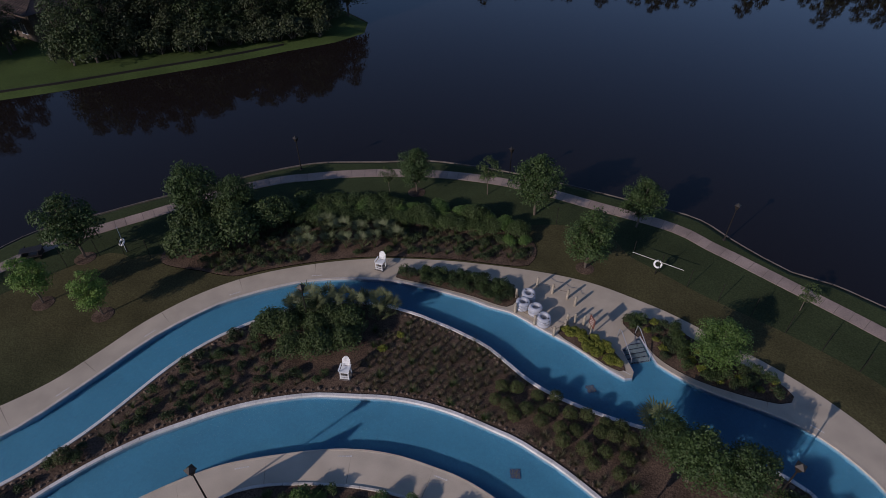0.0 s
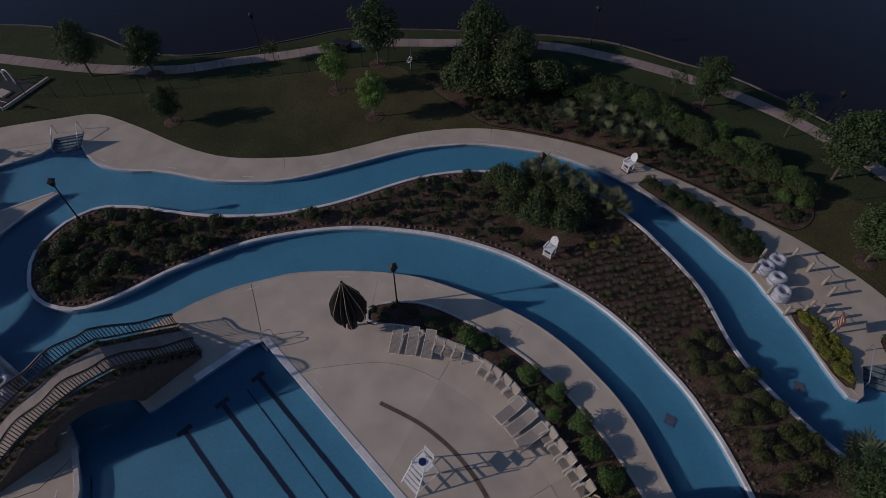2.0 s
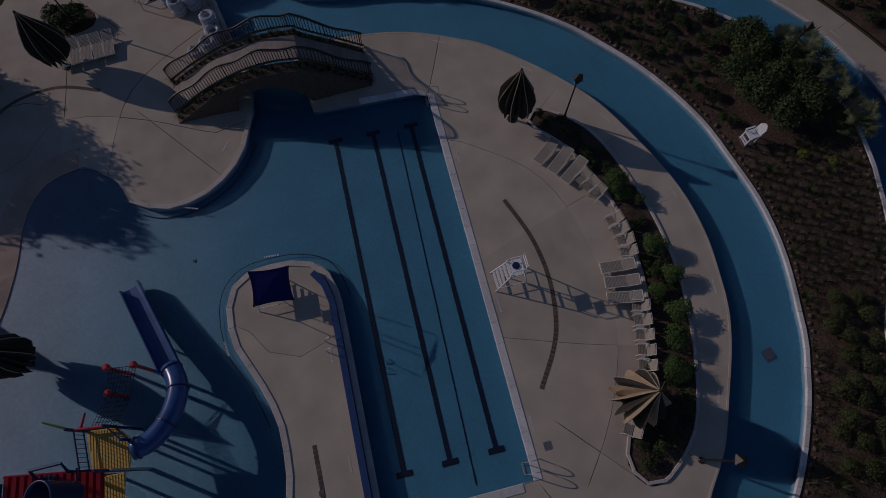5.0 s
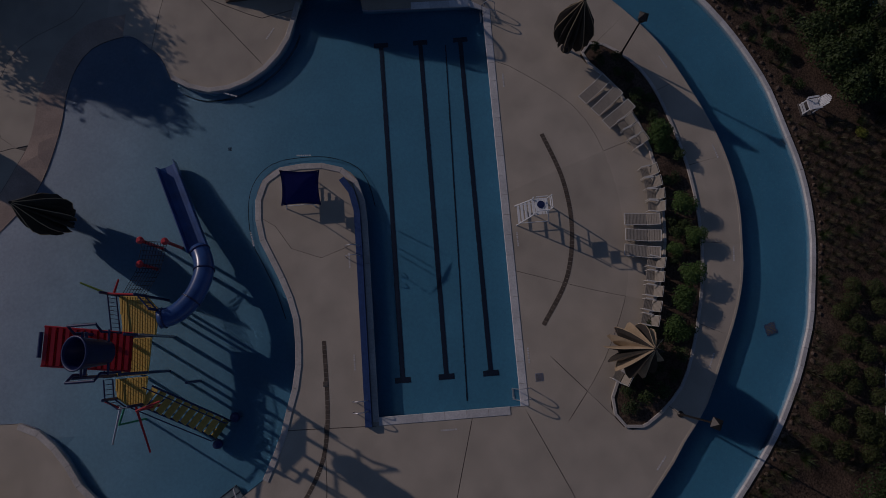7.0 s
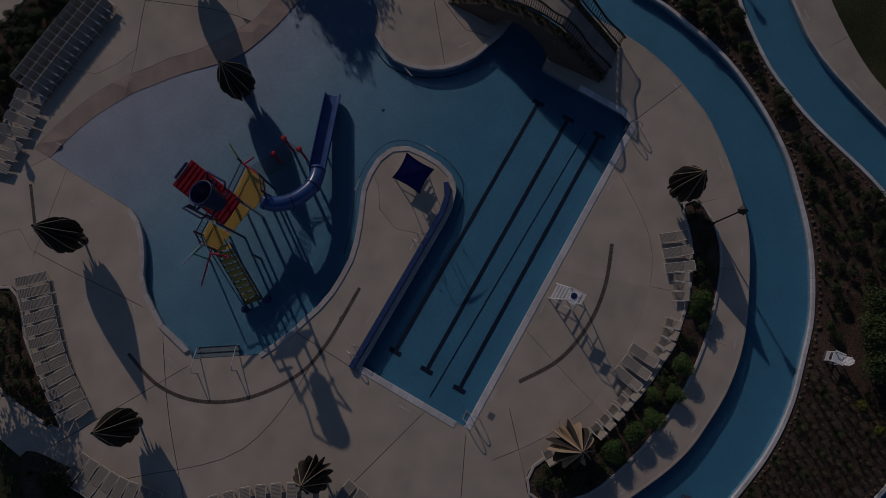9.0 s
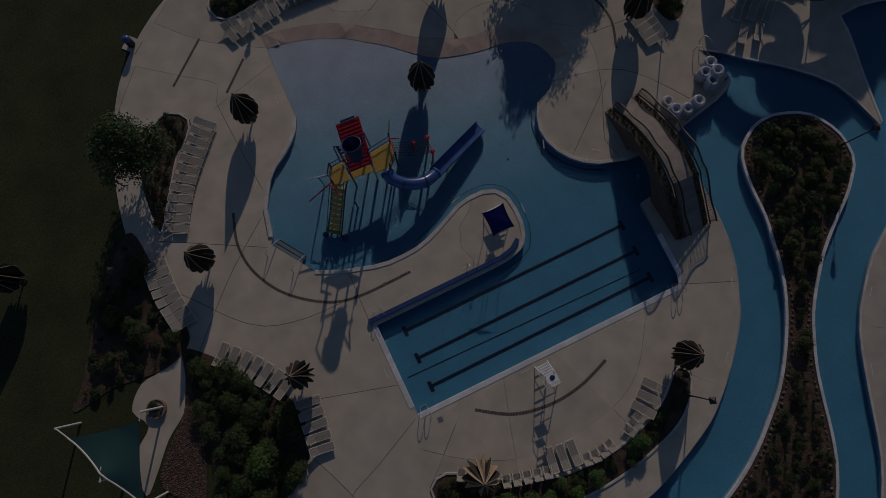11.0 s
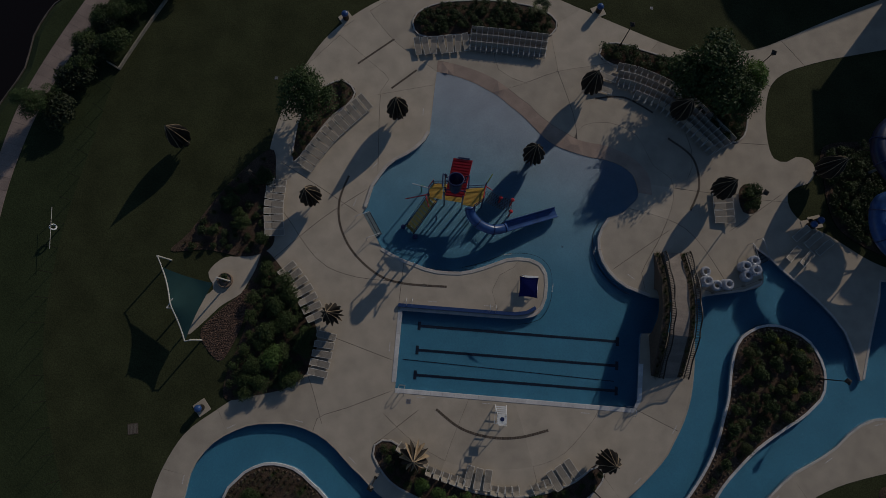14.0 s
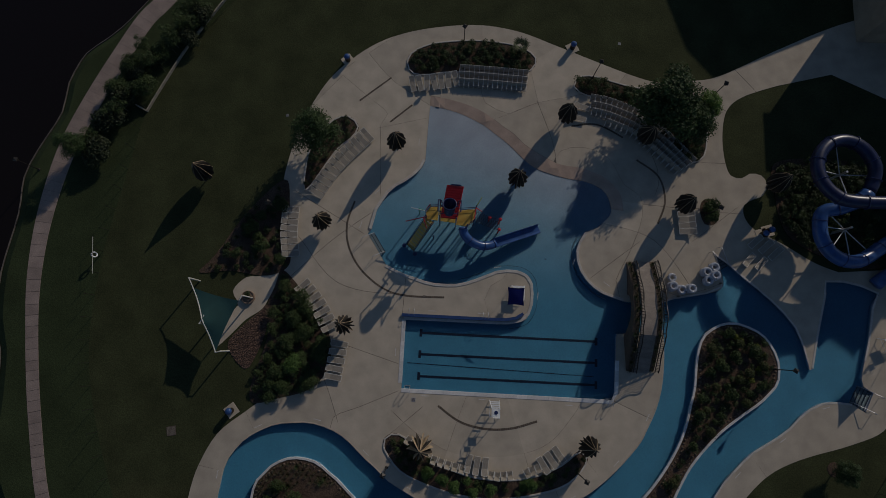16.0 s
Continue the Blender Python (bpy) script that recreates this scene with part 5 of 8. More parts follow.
def strap_sheet(line, half):
    """A woven strap seat: straps standing proud of the narrow grooves between them."""
    bm = bmesh.new()
    rows = []
    for (y, z), (y1, z1) in zip(line[::2], line[2::2]):
        for s, lift in ((0.0, -0.02), (0.02, 0.006), (0.74, 0.006), (0.76, -0.02)):
            p = (y + (y1 - y) * s, z + (z1 - z) * s)
            rows.append([bm.verts.new((x, p[0], p[1] + d)) for x, d in ((-half, lift), (half, lift), (half, -0.034), (-half, -0.034))])
    for a, b in zip(rows, rows[1:]):
        for k in range(4):
            bm.faces.new((a[k], a[(k + 1) % 4], b[(k + 1) % 4], b[k]))
    bm.faces.new(rows[0])
    bm.faces.new(rows[-1])
    bmesh.ops.recalc_face_normals(bm, faces=bm.faces[:])
    return bm


def make_lounger():
    """A strap lounger: side rails, cross straps, raised back, four legs. Head end towards +y."""
    l = thing("sun_lounger", "cream framed sun lounger with tan vinyl straps", "sun lounger")
    for side in (-1, 1):
        bm = bmesh.new()
        pipe(bm, [(side * 0.31, -0.95, 0.30), (side * 0.31, 0.25, 0.34), (side * 0.31, 0.92, 0.56)], 0.022, 6)
        part("rail", bm, M_FRAME, l)
    for y in (-0.95, 0.92):
        bm = bmesh.new()
        rod(bm, (-0.31, y, 0.30 if y < 0 else 0.56), (0.31, y, 0.30 if y < 0 else 0.56), 0.022, None, 6)
        part("end_bar", bm, M_FRAME, l)
    part("seat_sling", strap_sheet([(-0.90 + k * 0.0383, 0.312 + k * 0.0383 * 0.033) for k in range(31)], 0.30), M_STRAP, l)
    part("back_sling", strap_sheet([(0.27 + 0.64 * k / 16, 0.352 + 0.21 * k / 16) for k in range(17)], 0.30), M_STRAP, l)
    for x in (-0.29, 0.29):
        for y in (-0.7, 0.45):
            bm = bmesh.new()
            pipe(bm, [(x, y - 0.1, 0.31), (x, y - 0.08, 0.03), (x, y + 0.08, 0.03), (x, y + 0.1, 0.33)], 0.018, 6)
            part("leg", bm, M_FRAME, l)
    return l


def make_chair():
    """A low strap sand chair with arms; back towards +y."""
    c = thing("deck_chair", "low cream framed deck chair with tan straps", "chair")
    for side in (-1, 1):
        bm = bmesh.new()
        pipe(bm, [(side * 0.28, -0.30, 0.0), (side * 0.29, -0.28, 0.52), (side * 0.30, 0.22, 0.52), (side * 0.28, 0.30, 0.0)], 0.018, 6)
        part("arm_frame", bm, M_FRAME, c)
        bm = bmesh.new()
        box(bm, (side * 0.30, -0.02, 0.54), (0.07, 0.52, 0.025), bevel=0.008)
        part("armrest", bm, M_FRAME, c)
    part("seat", strap_sheet([(-0.28 + k * 0.04, 0.31 - k * 0.004) for k in range(13)], 0.27), M_STRAP, c)
    part("backrest", strap_sheet([(0.22 + 0.26 * k / 14, 0.30 + 0.52 * k / 14) for k in range(15)], 0.27), M_STRAP, c)
    bm = bmesh.new()
    pipe(bm, [(-0.28, 0.2, 0.28), (-0.28, 0.50, 0.86), (0.28, 0.50, 0.86), (0.28, 0.2, 0.28)], 0.018, 6)
    part("back_frame", bm, M_FRAME, c)
    return c


def make_lamp():
    """A lamp post with a tapered lantern under a pyramid cap."""
    l = thing("street_lamp", "dark bronze lamp post with a square lantern", "street lamp")
    bm = bmesh.new()
    lathe(bm, [(0.20, 0.0), (0.20, 0.08), (0.11, 0.16), (0.10, 0.5), (0.065, 0.6), (0.05, 4.3)], 12)
    part("post", bm, M_BRONZE, l)
    bm = bmesh.new()
    bmesh.ops.create_cone(bm, cap_ends=True, segments=4, radius1=0.16, radius2=0.34, depth=0.5, matrix=Matrix.Translation((0, 0, 4.55)))
    lantern = part("lantern", bm, M_BRONZE, l)
    bm = bmesh.new()
    bmesh.ops.create_cone(bm, cap_ends=True, segments=4, radius1=0.42, radius2=0.03, depth=0.28, matrix=Matrix.Translation((0, 0, 4.95)))
    part("cap", bm, M_BRONZE, l)
    bm = bmesh.new()
    lathe(bm, [(0.02, 5.08), (0.04, 5.12), (0.01, 5.2)], 8)
    part("finial", bm, M_BRONZE, l)
    return l


def make_guard_chair():
    """A white slatted lifeguard chair with a rounded fan back on a raised base; faces -y."""
    c = thing("lifeguard_chair", "white slatted lifeguard chair with a rounded back", "chair")
    for x in (-0.36, 0.36):
        for y in (-0.40, 0.40):
            bm = bmesh.new()
            box(bm, (x, y, 0.45), (0.08, 0.08, 0.9), bevel=0.01)
            part("leg", bm, M_WHITE, c)
    for z in (0.22, 0.48):
        bm = bmesh.new()
        box(bm, (0, -0.46, z), (0.8, 0.14, 0.03), bevel=0.006)
        part("step", bm, M_WHITE, c)
    bm = bmesh.new()
    box(bm, (0, -0.02, 0.86), (0.74, 0.80, 0.05), bevel=0.01)
    seat = part("seat", bm, M_WHITE, c)
    for k in range(6):
        bm = bmesh.new()
        box(bm, (0, -0.38 + k * 0.145, 0.92 - k * 0.012), (0.80, 0.12, 0.03), bevel=0.006)
        part("slat", bm, M_WHITE, seat)
    bm = bmesh.new()
    box(bm, (0, 0.52, 1.20), (0.76, 0.04, 0.09), 0, Matrix.Rotation(-0.32, 4, "X"), bevel=0.006)
    back = part("backrest", bm, M_WHITE, c)
    for k in range(7):
        x = (k - 3) * 0.105
        h = 0.95 - 0.028 * (k - 3) ** 2
        bm = bmesh.new()
        box(bm, (x, 0.40 + h * 0.16, 0.90 + h / 2), (0.088, 0.028, h), 0, Matrix.Rotation(-0.32, 4, "X"), bevel=0.006)
        part("slat", bm, M_WHITE, back)
    for side in (-1, 1):
        bm = bmesh.new()
        box(bm, (side * 0.43, -0.06, 1.18), (0.13, 0.86, 0.03), bevel=0.008)
        part("armrest", bm, M_WHITE, c)
        bm = bmesh.new()
        box(bm, (side * 0.43, -0.38, 1.04), (0.07, 0.07, 0.26), bevel=0.008)
        part("arm_post", bm, M_WHITE, c)
    bm = bmesh.new()
    box(bm, (0, 0, 0.02), (1.0, 1.1, 0.05), bevel=0.01)
    part("base", bm, M_DECKWOOD, c)
    return c


umbrella, loose_umbrella = make_umbrella(), make_umbrella(1.25, "half open umbrella with fanned brown and tan panels")
lounger, chair, lamp, guard_chair = make_lounger(), make_chair(), make_lamp(), make_guard_chair()

for x, y in ((-2.1, 27.4), (-9.8, 17.7), (11.8, 23.8), (-6.5, 6.4), (2.5, -5.9), (20.1, -4.9), (30.7, 21.7), (17.33, 31.69), (26.5, 29.5), (41.2, 24.7), (-23.8, 22.8)):
    c = place(loose_umbrella if (x, y) == (2.5, -5.9) else umbrella, x, y, -0.3 if inside(Vector((x, y)), POOL) else 0.0, rng.uniform(0, 6))
    tagged(c, group="folded umbrellas")
    if x < -20:
        tagged(c, "tall folded umbrella standing alone on the lawn")
for x, y, t in ((19.39, -8.05, 0.4), (-1.07, -8.47, 0.3), (33.77, 20.94, 0.2), (34.8, 35.39, 0.5), (20.74, 37.34, 0.8), (40.87, 3.92, 0.3), (-11.47, -15.73, 0.2), (19.64, -22.09, 0.6),
                (-12.08, -40.3, 0.3), (29.55, -42.28, 0.5), (7.97, -45.28, 0.1), (-43.89, 22.59, 0.7), (-15.46, 19.09, 0.2), (51.25, -17.82, 0.4), (5.05, 40.91, 0.2)):
    c = place(lamp, x, y, -0.03, t, 0.78 if y < -30 or x < -40 or x > 45 else 0.83)
    tagged(c, group="lamp posts")


def row(kind, points, count, group, face=1.0, wobble=0.06):
    """A row of seats along a line; their head end points to the row's left (face 1) or right (-1)."""
    curve = smooth(points, step=0.3)
    total = sum((b - a).length for a, b in zip(curve, curve[1:]))
    for p, t in along(curve, total / max(1, count - 1) * 0.999, 0.0)[:count]:
        a = math.atan2(t.y, t.x) + (0 if face > 0 else math.pi) + rng.uniform(-wobble, wobble)
        tagged(place(kind, p.x, p.y, 0.0, a), group=group)


row(lounger, [(-11.24, 21.37), (-9.13, 24.79), (-5.8, 28.61)], 12, "loungers by the shade tree", 1)
row(lounger, [(-13.45, 14.06), (-13.86, 16.6), (-13.87, 19.27)], 8, "loungers by the lawn", 1)
row(lounger, [(-8.33, 6.09), (-9.99, 8.62), (-11.74, 10.52)], 7, "loungers by the west bed", 1)
row(lounger, [(-7.54, 0.68), (-7.11, 4.31)], 5, "loungers beside the lap lanes", 1)
row(lounger, [(4.24, 36.19), (2.49, 35.79), (-0.85, 35.3)], 7, "loungers below the north bed", -1, 0.2)
for k in range(3):
    row(chair, [(12.6 - 0.1 * k, 37.0 - 0.86 * k), (8.4, 37.2 - 0.86 * k), (5.0, 37.3 - 0.86 * k)], 14, "deck chairs packed below the north bed", -1, 0.05)


for k in range(4):
    d = 0.86 * k
    row(chair, [(32.1 - 0.75 * d, 27.3 - 0.5 * d), (29.3 - 0.75 * d, 30.1 - 0.6 * d), (26.4 - 0.45 * d, 32.4 - 0.85 * d), (22.8 - 0.15 * d, 33.9 - d), (20.6 + 0.1 * d, 34.3 - d)][: 5 if k < 3 else 4], 22 if k < 3 else 15, "deck chairs packed by the north-east bed", -1, 0.06)
row(lounger, [(19.4, 33.4), (19.0, 32.0)], 2, "loungers beside the packed chairs", -1)
row(lounger, [(31.63, 18.89), (31.37, 21.72)], 5, "loungers beside the round bed", -1)
for x, y, a in ((38.45, 15.91, 2.4), (39.79, 15.54, 2.4), (39.29, 18.1, -0.8), (40.45, 17.56, -0.8), (41.54, 16.83, -0.8)):
    tagged(place(lounger, x, y, 0, a), group="loungers by the weir")
row(lounger, [(7.64, -7.59), (8.54, -7.76), (9.43, -7.82)], 3, "loungers of the south row", -1)
row(lounger, [(15.64, -7.37), (16.46, -6.82), (17.26, -6.17)], 3, "loungers of the south row", -1)
row(chair, [(10.09, -8.54), (10.83, -8.6), (12.09, -8.44)], 4, "deck chairs of the south row", -1)
row(chair, [(13.88, -8.13), (15.02, -7.58)], 3, "deck chairs of the south row", -1)
row(chair, [(3.96, -7.3), (5.12, -7.63), (7.02, -8.08)], 5, "deck chairs of the south row", -1)
row(chair, [(1.14, -5.44), (1.87, -5.88)], 2, "deck chairs of the south row", -1)

for x, y, a in ((16.44, -29.45, 3.0), (15.22, -18.32, 3.25)):
    tagged(place(guard_chair, x, y, 0.03, a, 0.78), group="lifeguard chairs by the river")


# ---- lifeguard stands, bridge, play tower ----
def guard_stand(at, turn):
    """A tall white lifeguard stand: sloping ladder legs, high platform, chair on top. Faces +y of its own."""
    s = thing("lifeguard_stand", "tall white lifeguard stand with a ladder", "lifeguard stand", at, turn)
    for side in (-1, 1):
        bm = bmesh.new()
        pipe(bm, [(side * 0.55, 1.05, 0.0), (side * 0.42, 0.36, 1.7), (side * 0.41, 0.34, 2.15)], 0.035, 8)
        part("front_leg", bm, M_WHITE, s)
        bm = bmesh.new()
        pipe(bm, [(side * 0.55, -0.75, 0.0), (side * 0.42, -0.42, 1.7)], 0.035, 8)
        part("rear_leg", bm, M_WHITE, s)
        bm = bmesh.new()
        rod(bm, (side * 0.52, 0.90, 0.35), (side * 0.52, -0.68, 0.35), 0.025, None, 6)
        part("side_brace", bm, M_WHITE, s)
        bm = bmesh.new()
        pipe(bm, [(side * 0.36, 0.22, 1.72), (side * 0.37, 0.24, 2.32), (side * 0.37, -0.38, 2.36)], 0.028, 6)
        part("armrest", bm, M_WHITE, s)
        bm = bmesh.new()
        pipe(bm, [(side * 0.34, -0.36, 1.72), (side * 0.34, -0.40, 2.1), (side * 0.33, -0.50, 2.75)], 0.028, 6)
        part("back_post", bm, M_WHITE, s)
    for z in (0.35, 1.2):
        bm = bmesh.new()
        y = -0.75 + z * 0.194
        rod(bm, (-0.5, y, z), (0.5, y, z), 0.025, None, 6)
        part("rear_brace", bm, M_WHITE, s)
    for k in range(4):
        z = 0.32 + k * 0.36
        bm = bmesh.new()
        box(bm, (0, 1.05 - z * 0.406, z), (1.02 - z * 0.14, 0.13, 0.035), bevel=0.006)
        part("rung", bm, M_WHITE, s)
    for k in range(5):
        bm = bmesh.new()
        box(bm, (0, -0.36 + k * 0.17, 1.72), (0.88, 0.145, 0.035), bevel=0.006)
        part("platform_slat", bm, M_WHITE, s)
    for k in range(4):
        bm = bmesh.new()
        box(bm, (0, -0.32 + k * 0.14, 2.08), (0.70, 0.11, 0.03), bevel=0.006)
        part("seat_slat", bm, M_WHITE, s)
    for k in range(2):
        bm = bmesh.new()
        z = 2.4 + k * 0.22
        box(bm, (0, -0.40 - (z - 2.1) * 0.2, z), (0.66, 0.025, 0.12), bevel=0.006)
        part("back_slat", bm, M_WHITE, s)
    return s


stand = guard_stand((10.25, -2.0, 0), 0.0)
bm = bmesh.new()
lathe(bm, [(0.01, 2.15), (0.2, 2.14), (0.2, 2.11), (0.05, 2.105)], 14)
tagged(part("towel", bm, M_DBLUE), "dark blue rescue pad lying on the stand seat", "rescue pad").location = (10.25, -2.0, 0)


def canopy_stand(at, turn, label, tilt=0.40):
    """A white stand with a square platform, a seat, a short ladder and a tilted canopy on four poles."""
    s = thing("lifeguard_stand", label, "lifeguard stand", at, turn)
    for x in (-1, 1):
        for y in (-1, 1):
            bm = bmesh.new()
            rod(bm, (x * 0.78, y * 0.80, 0.0), (x * 0.62, y * 0.62, 0.85), 0.035, None, 8)
            part("leg", bm, M_WHITE, s)
    for side in (-1, 1):
        bm = bmesh.new()
        rod(bm, (side * 0.72, -0.74, 0.35), (side * 0.72, 0.74, 0.35), 0.025, None, 6)
        part("side_brace", bm, M_WHITE, s)
        bm = bmesh.new()
        pipe(bm, [(side * 0.32, 0.30, 0.86), (side * 0.32, 0.28, 1.75), (side * 0.32, -0.25, 1.72), (side * 0.32, -0.25, 0.86)], 0.025, 6)
        part("armrest", bm, M_WHITE, s)
    for k in range(6):
        bm = bmesh.new()
        box(bm, (0, -0.56 + k * 0.225, 0.87), (1.3, 0.21, 0.04), bevel=0.008)
        part("platform_slat", bm, M_WHITE, s)
    for k in range(3):
        z = 0.22 + k * 0.22
        bm = bmesh.new()
        box(bm, (0, -0.82 + z * 0.2, z), (1.1, 0.14, 0.03), bevel=0.006)
        part("rung", bm, M_WHITE, s)
    for k in range(4):
        bm = bmesh.new()
        box(bm, (0, -0.22 + k * 0.15, 1.40), (0.62, 0.12, 0.03), bevel=0.006)
        part("seat_slat", bm, M_WHITE, s)
    for k in range(3):
        bm = bmesh.new()
        box(bm, (0, 0.33 + k * 0.03, 1.6 + k * 0.17), (0.62, 0.025, 0.11), bevel=0.006)
        part("back_slat", bm, M_WHITE, s)
    off = Matrix.Rotation(-turn, 3, "Z") @ Vector((-0.55, -0.70, 0))
    tip = Matrix.Translation(off + Vector((0, 0, 2.95))) @ Matrix.Rotation(-turn, 4, "Z") @ Matrix.Rotation(tilt, 4, Vector((0.81, -0.58, 0))) @ Matrix.Rotation(turn, 4, "Z")
    for x in (-1, 1):
        for y in (-1, 1):
            bm = bmesh.new()
            rod(bm, (x * 0.60, y * 0.60, 0.85), tip @ Vector((x * 0.82, y * 0.90, 0.0)), 0.022, None, 6)
            part("canopy_pole", bm, M_WHITE, s)
    bm = bmesh.new()
    n = 8
    vs = []
    for i in range(n + 1):
        for j in range(n + 1):
            u, v = i / n * 2 - 1, j / n * 2 - 1
            pinch = 1 - 0.10 * (1 - u * u) * abs(v) ** 3
            pinch2 = 1 - 0.10 * (1 - v * v) * abs(u) ** 3
            vs.append(bm.verts.new(tip @ Vector((u * 0.90 * pinch2, v * 1.0 * pinch, 0.16 * (1 - max(abs(u), abs(v)))))))
    for i in range(n):
        for j in range(n):
            bm.faces.new((vs[i * (n + 1) + j], vs[(i + 1) * (n + 1) + j], vs[(i + 1) * (n + 1) + j + 1], vs[i * (n + 1) + j + 1]))
    bmesh.ops.solidify(bm, geom=bm.faces[:], thickness=0.02)
    part("canopy", bm, M_NAVY, s, "navy blue fabric canopy", True)
    return s


canopy_stand((12.44, 10.96, 0), 0.0, "white lifeguard stand under a navy blue canopy")
canopy_stand((53.5, 7.4, 0), 0.4, "white lifeguard stand with a tipped navy canopy by the splash pool", -1.1)

# bridge over the pool channel
def bridge():
    b = thing("footbridge", "arched footbridge with black wavy railings and planted sides", "bridge")
    line = smooth([(26.62, 15.14), (26.71, 13.28), (26.69, 11.49), (26.61, 9.86), (26.47, 8.22), (26.3, 6.84), (26.42, 5.05), (26.54, 2.83)], step=0.33)

    def height(y):
        # long rise from the north, crest near y = 7, steep way down to the south deck
        up = 3.05 * math.sin(min(1.0, max(0.0, (15.4 - y) / 8.3)) * math.pi / 2)
        return min(up, 3.0 * max(0.0, (y - 2.9) / 3.9))

    rise = [height(p.y) for p in line]
    n = len(line)

    def across(i, d, dz=0.0):
        t = (line[min(i + 1, n - 1)] - line[max(i - 1, 0)]).normalized()
        p = line[i] + Vector((t.y, -t.x)) * d
        return Vector((p.x, p.y, rise[i] + dz))

    base = new("deck")
    for i in range(n - 1):
        bm = bmesh.new()
        c = [across(i, -0.55), across(i, 1.12), across(i + 1, 1.12), across(i + 1, -0.55)]
        mid = sum(c, Vector()) / 4
        c = [p + (mid - p) * 0.015 for p in c]
        top = [bm.verts.new(p + Vector((0, 0, 0.06))) for p in c]
        low = [bm.verts.new(p) for p in c]
        bm.faces.new(top)
        bm.faces.new(low[::-1])
        for k in range(4):
            bm.faces.new((low[k], low[(k + 1) % 4], top[(k + 1) % 4], top[k]))
        bmesh.ops.recalc_face_normals(bm, faces=bm.faces[:])
        part("plank", bm, M_BRIDGEDECK, base)
    base.parent = b
    for side in (-1, 1):
        # the pool side rail stands between walkway and planting, the other one outside its planting
        flare = lambda i: side * 1.20
        near, far = (1.26, 1.95) if side > 0 else (0.55, 1.14)
        bm = bmesh.new()
        wave = lambda i: 1.08 + 0.13 * math.sin(i * 0.75)
        pipe(bm, [across(i, flare(i), wave(i)) for i in range(n)], 0.06, 6)
        pipe(bm, [across(i, flare(i), 0.16) for i in range(n)], 0.022, 5)
        pipe(bm, [across(i, flare(i), wave(i) - 0.14) for i in range(n)], 0.016, 5)
        rail = part("railing", bm, M_BRONZE, b)
        bm = bmesh.new()
        pipe(bm, [across(i, flare(i), 0.07) for i in range(n)], 0.06, 4)
        part("kick_board", bm, M_DECKWOOD, rail)
        for i in range(n - 1):
            for s in (0.0, 0.5):
                lo, hi = across(i, flare(i), 0.16).lerp(across(i + 1, flare(i + 1), 0.16), s), across(i, flare(i), wave(i) - 0.14).lerp(across(i + 1, flare(i + 1), wave(i + 1) - 0.14), s)
                bm = bmesh.new()
                rod(bm, lo, hi, 0.022, None, 4, False)
                part("baluster", bm, M_BRONZE, rail)
        for i in range(0, n, 6):
            bm = bmesh.new()
            rod(bm, across(i, flare(i), 0.0), across(i, flare(i), wave(i) + 0.05), 0.035, None, 6)
            part("post", bm, M_BRONZE, rail)
        bm = bmesh.new()
        # planted ledge beside the walkway, with its stone face
        rows = []
        for i in range(n):
            arch = max(0.0, 1 - ((line[i].y - 9.1) / 2.3) ** 2) ** 0.5 * 1.75 if abs(line[i].y - 9.1) < 2.3 else -1.0
            low = arch if arch > 0 else -1.0
            o = side * far
            rows.append([bm.verts.new(v) for v in (across(i, side * near, -0.04), across(i, o, -0.12), Vector((*across(i, o)[:2], min(low, rise[i] - 0.2))), Vector((*across(i, side * near)[:2], min(low, rise[i] - 0.2))))])
        for a, c in zip(rows, rows[1:]):
            for k in range(4):
                bm.faces.new((a[k], a[(k + 1) % 4], c[(k + 1) % 4], c[k]))
        bm.faces.new(rows[0])
        bm.faces.new(rows[-1][::-1])
        bmesh.ops.recalc_face_normals(bm, faces=bm.faces[:])
        part("planter", bm, M_ROCK, b)
        for i in range(1, n - 1):
            p = across(i, side * ((near + far) / 2 + 0.1 * math.sin(i * 2.1)), -0.12)
            c = place((grass_a, grass_b, grass_a, grass_a)[i % 4], p.x, p.y, p.z, rng.uniform(0, 6), rng.uniform(0.5, 0.75))
            tagged(c, "dark trailing plant in the bridge planter", group="plants on the bridge")
    return b


bridge()


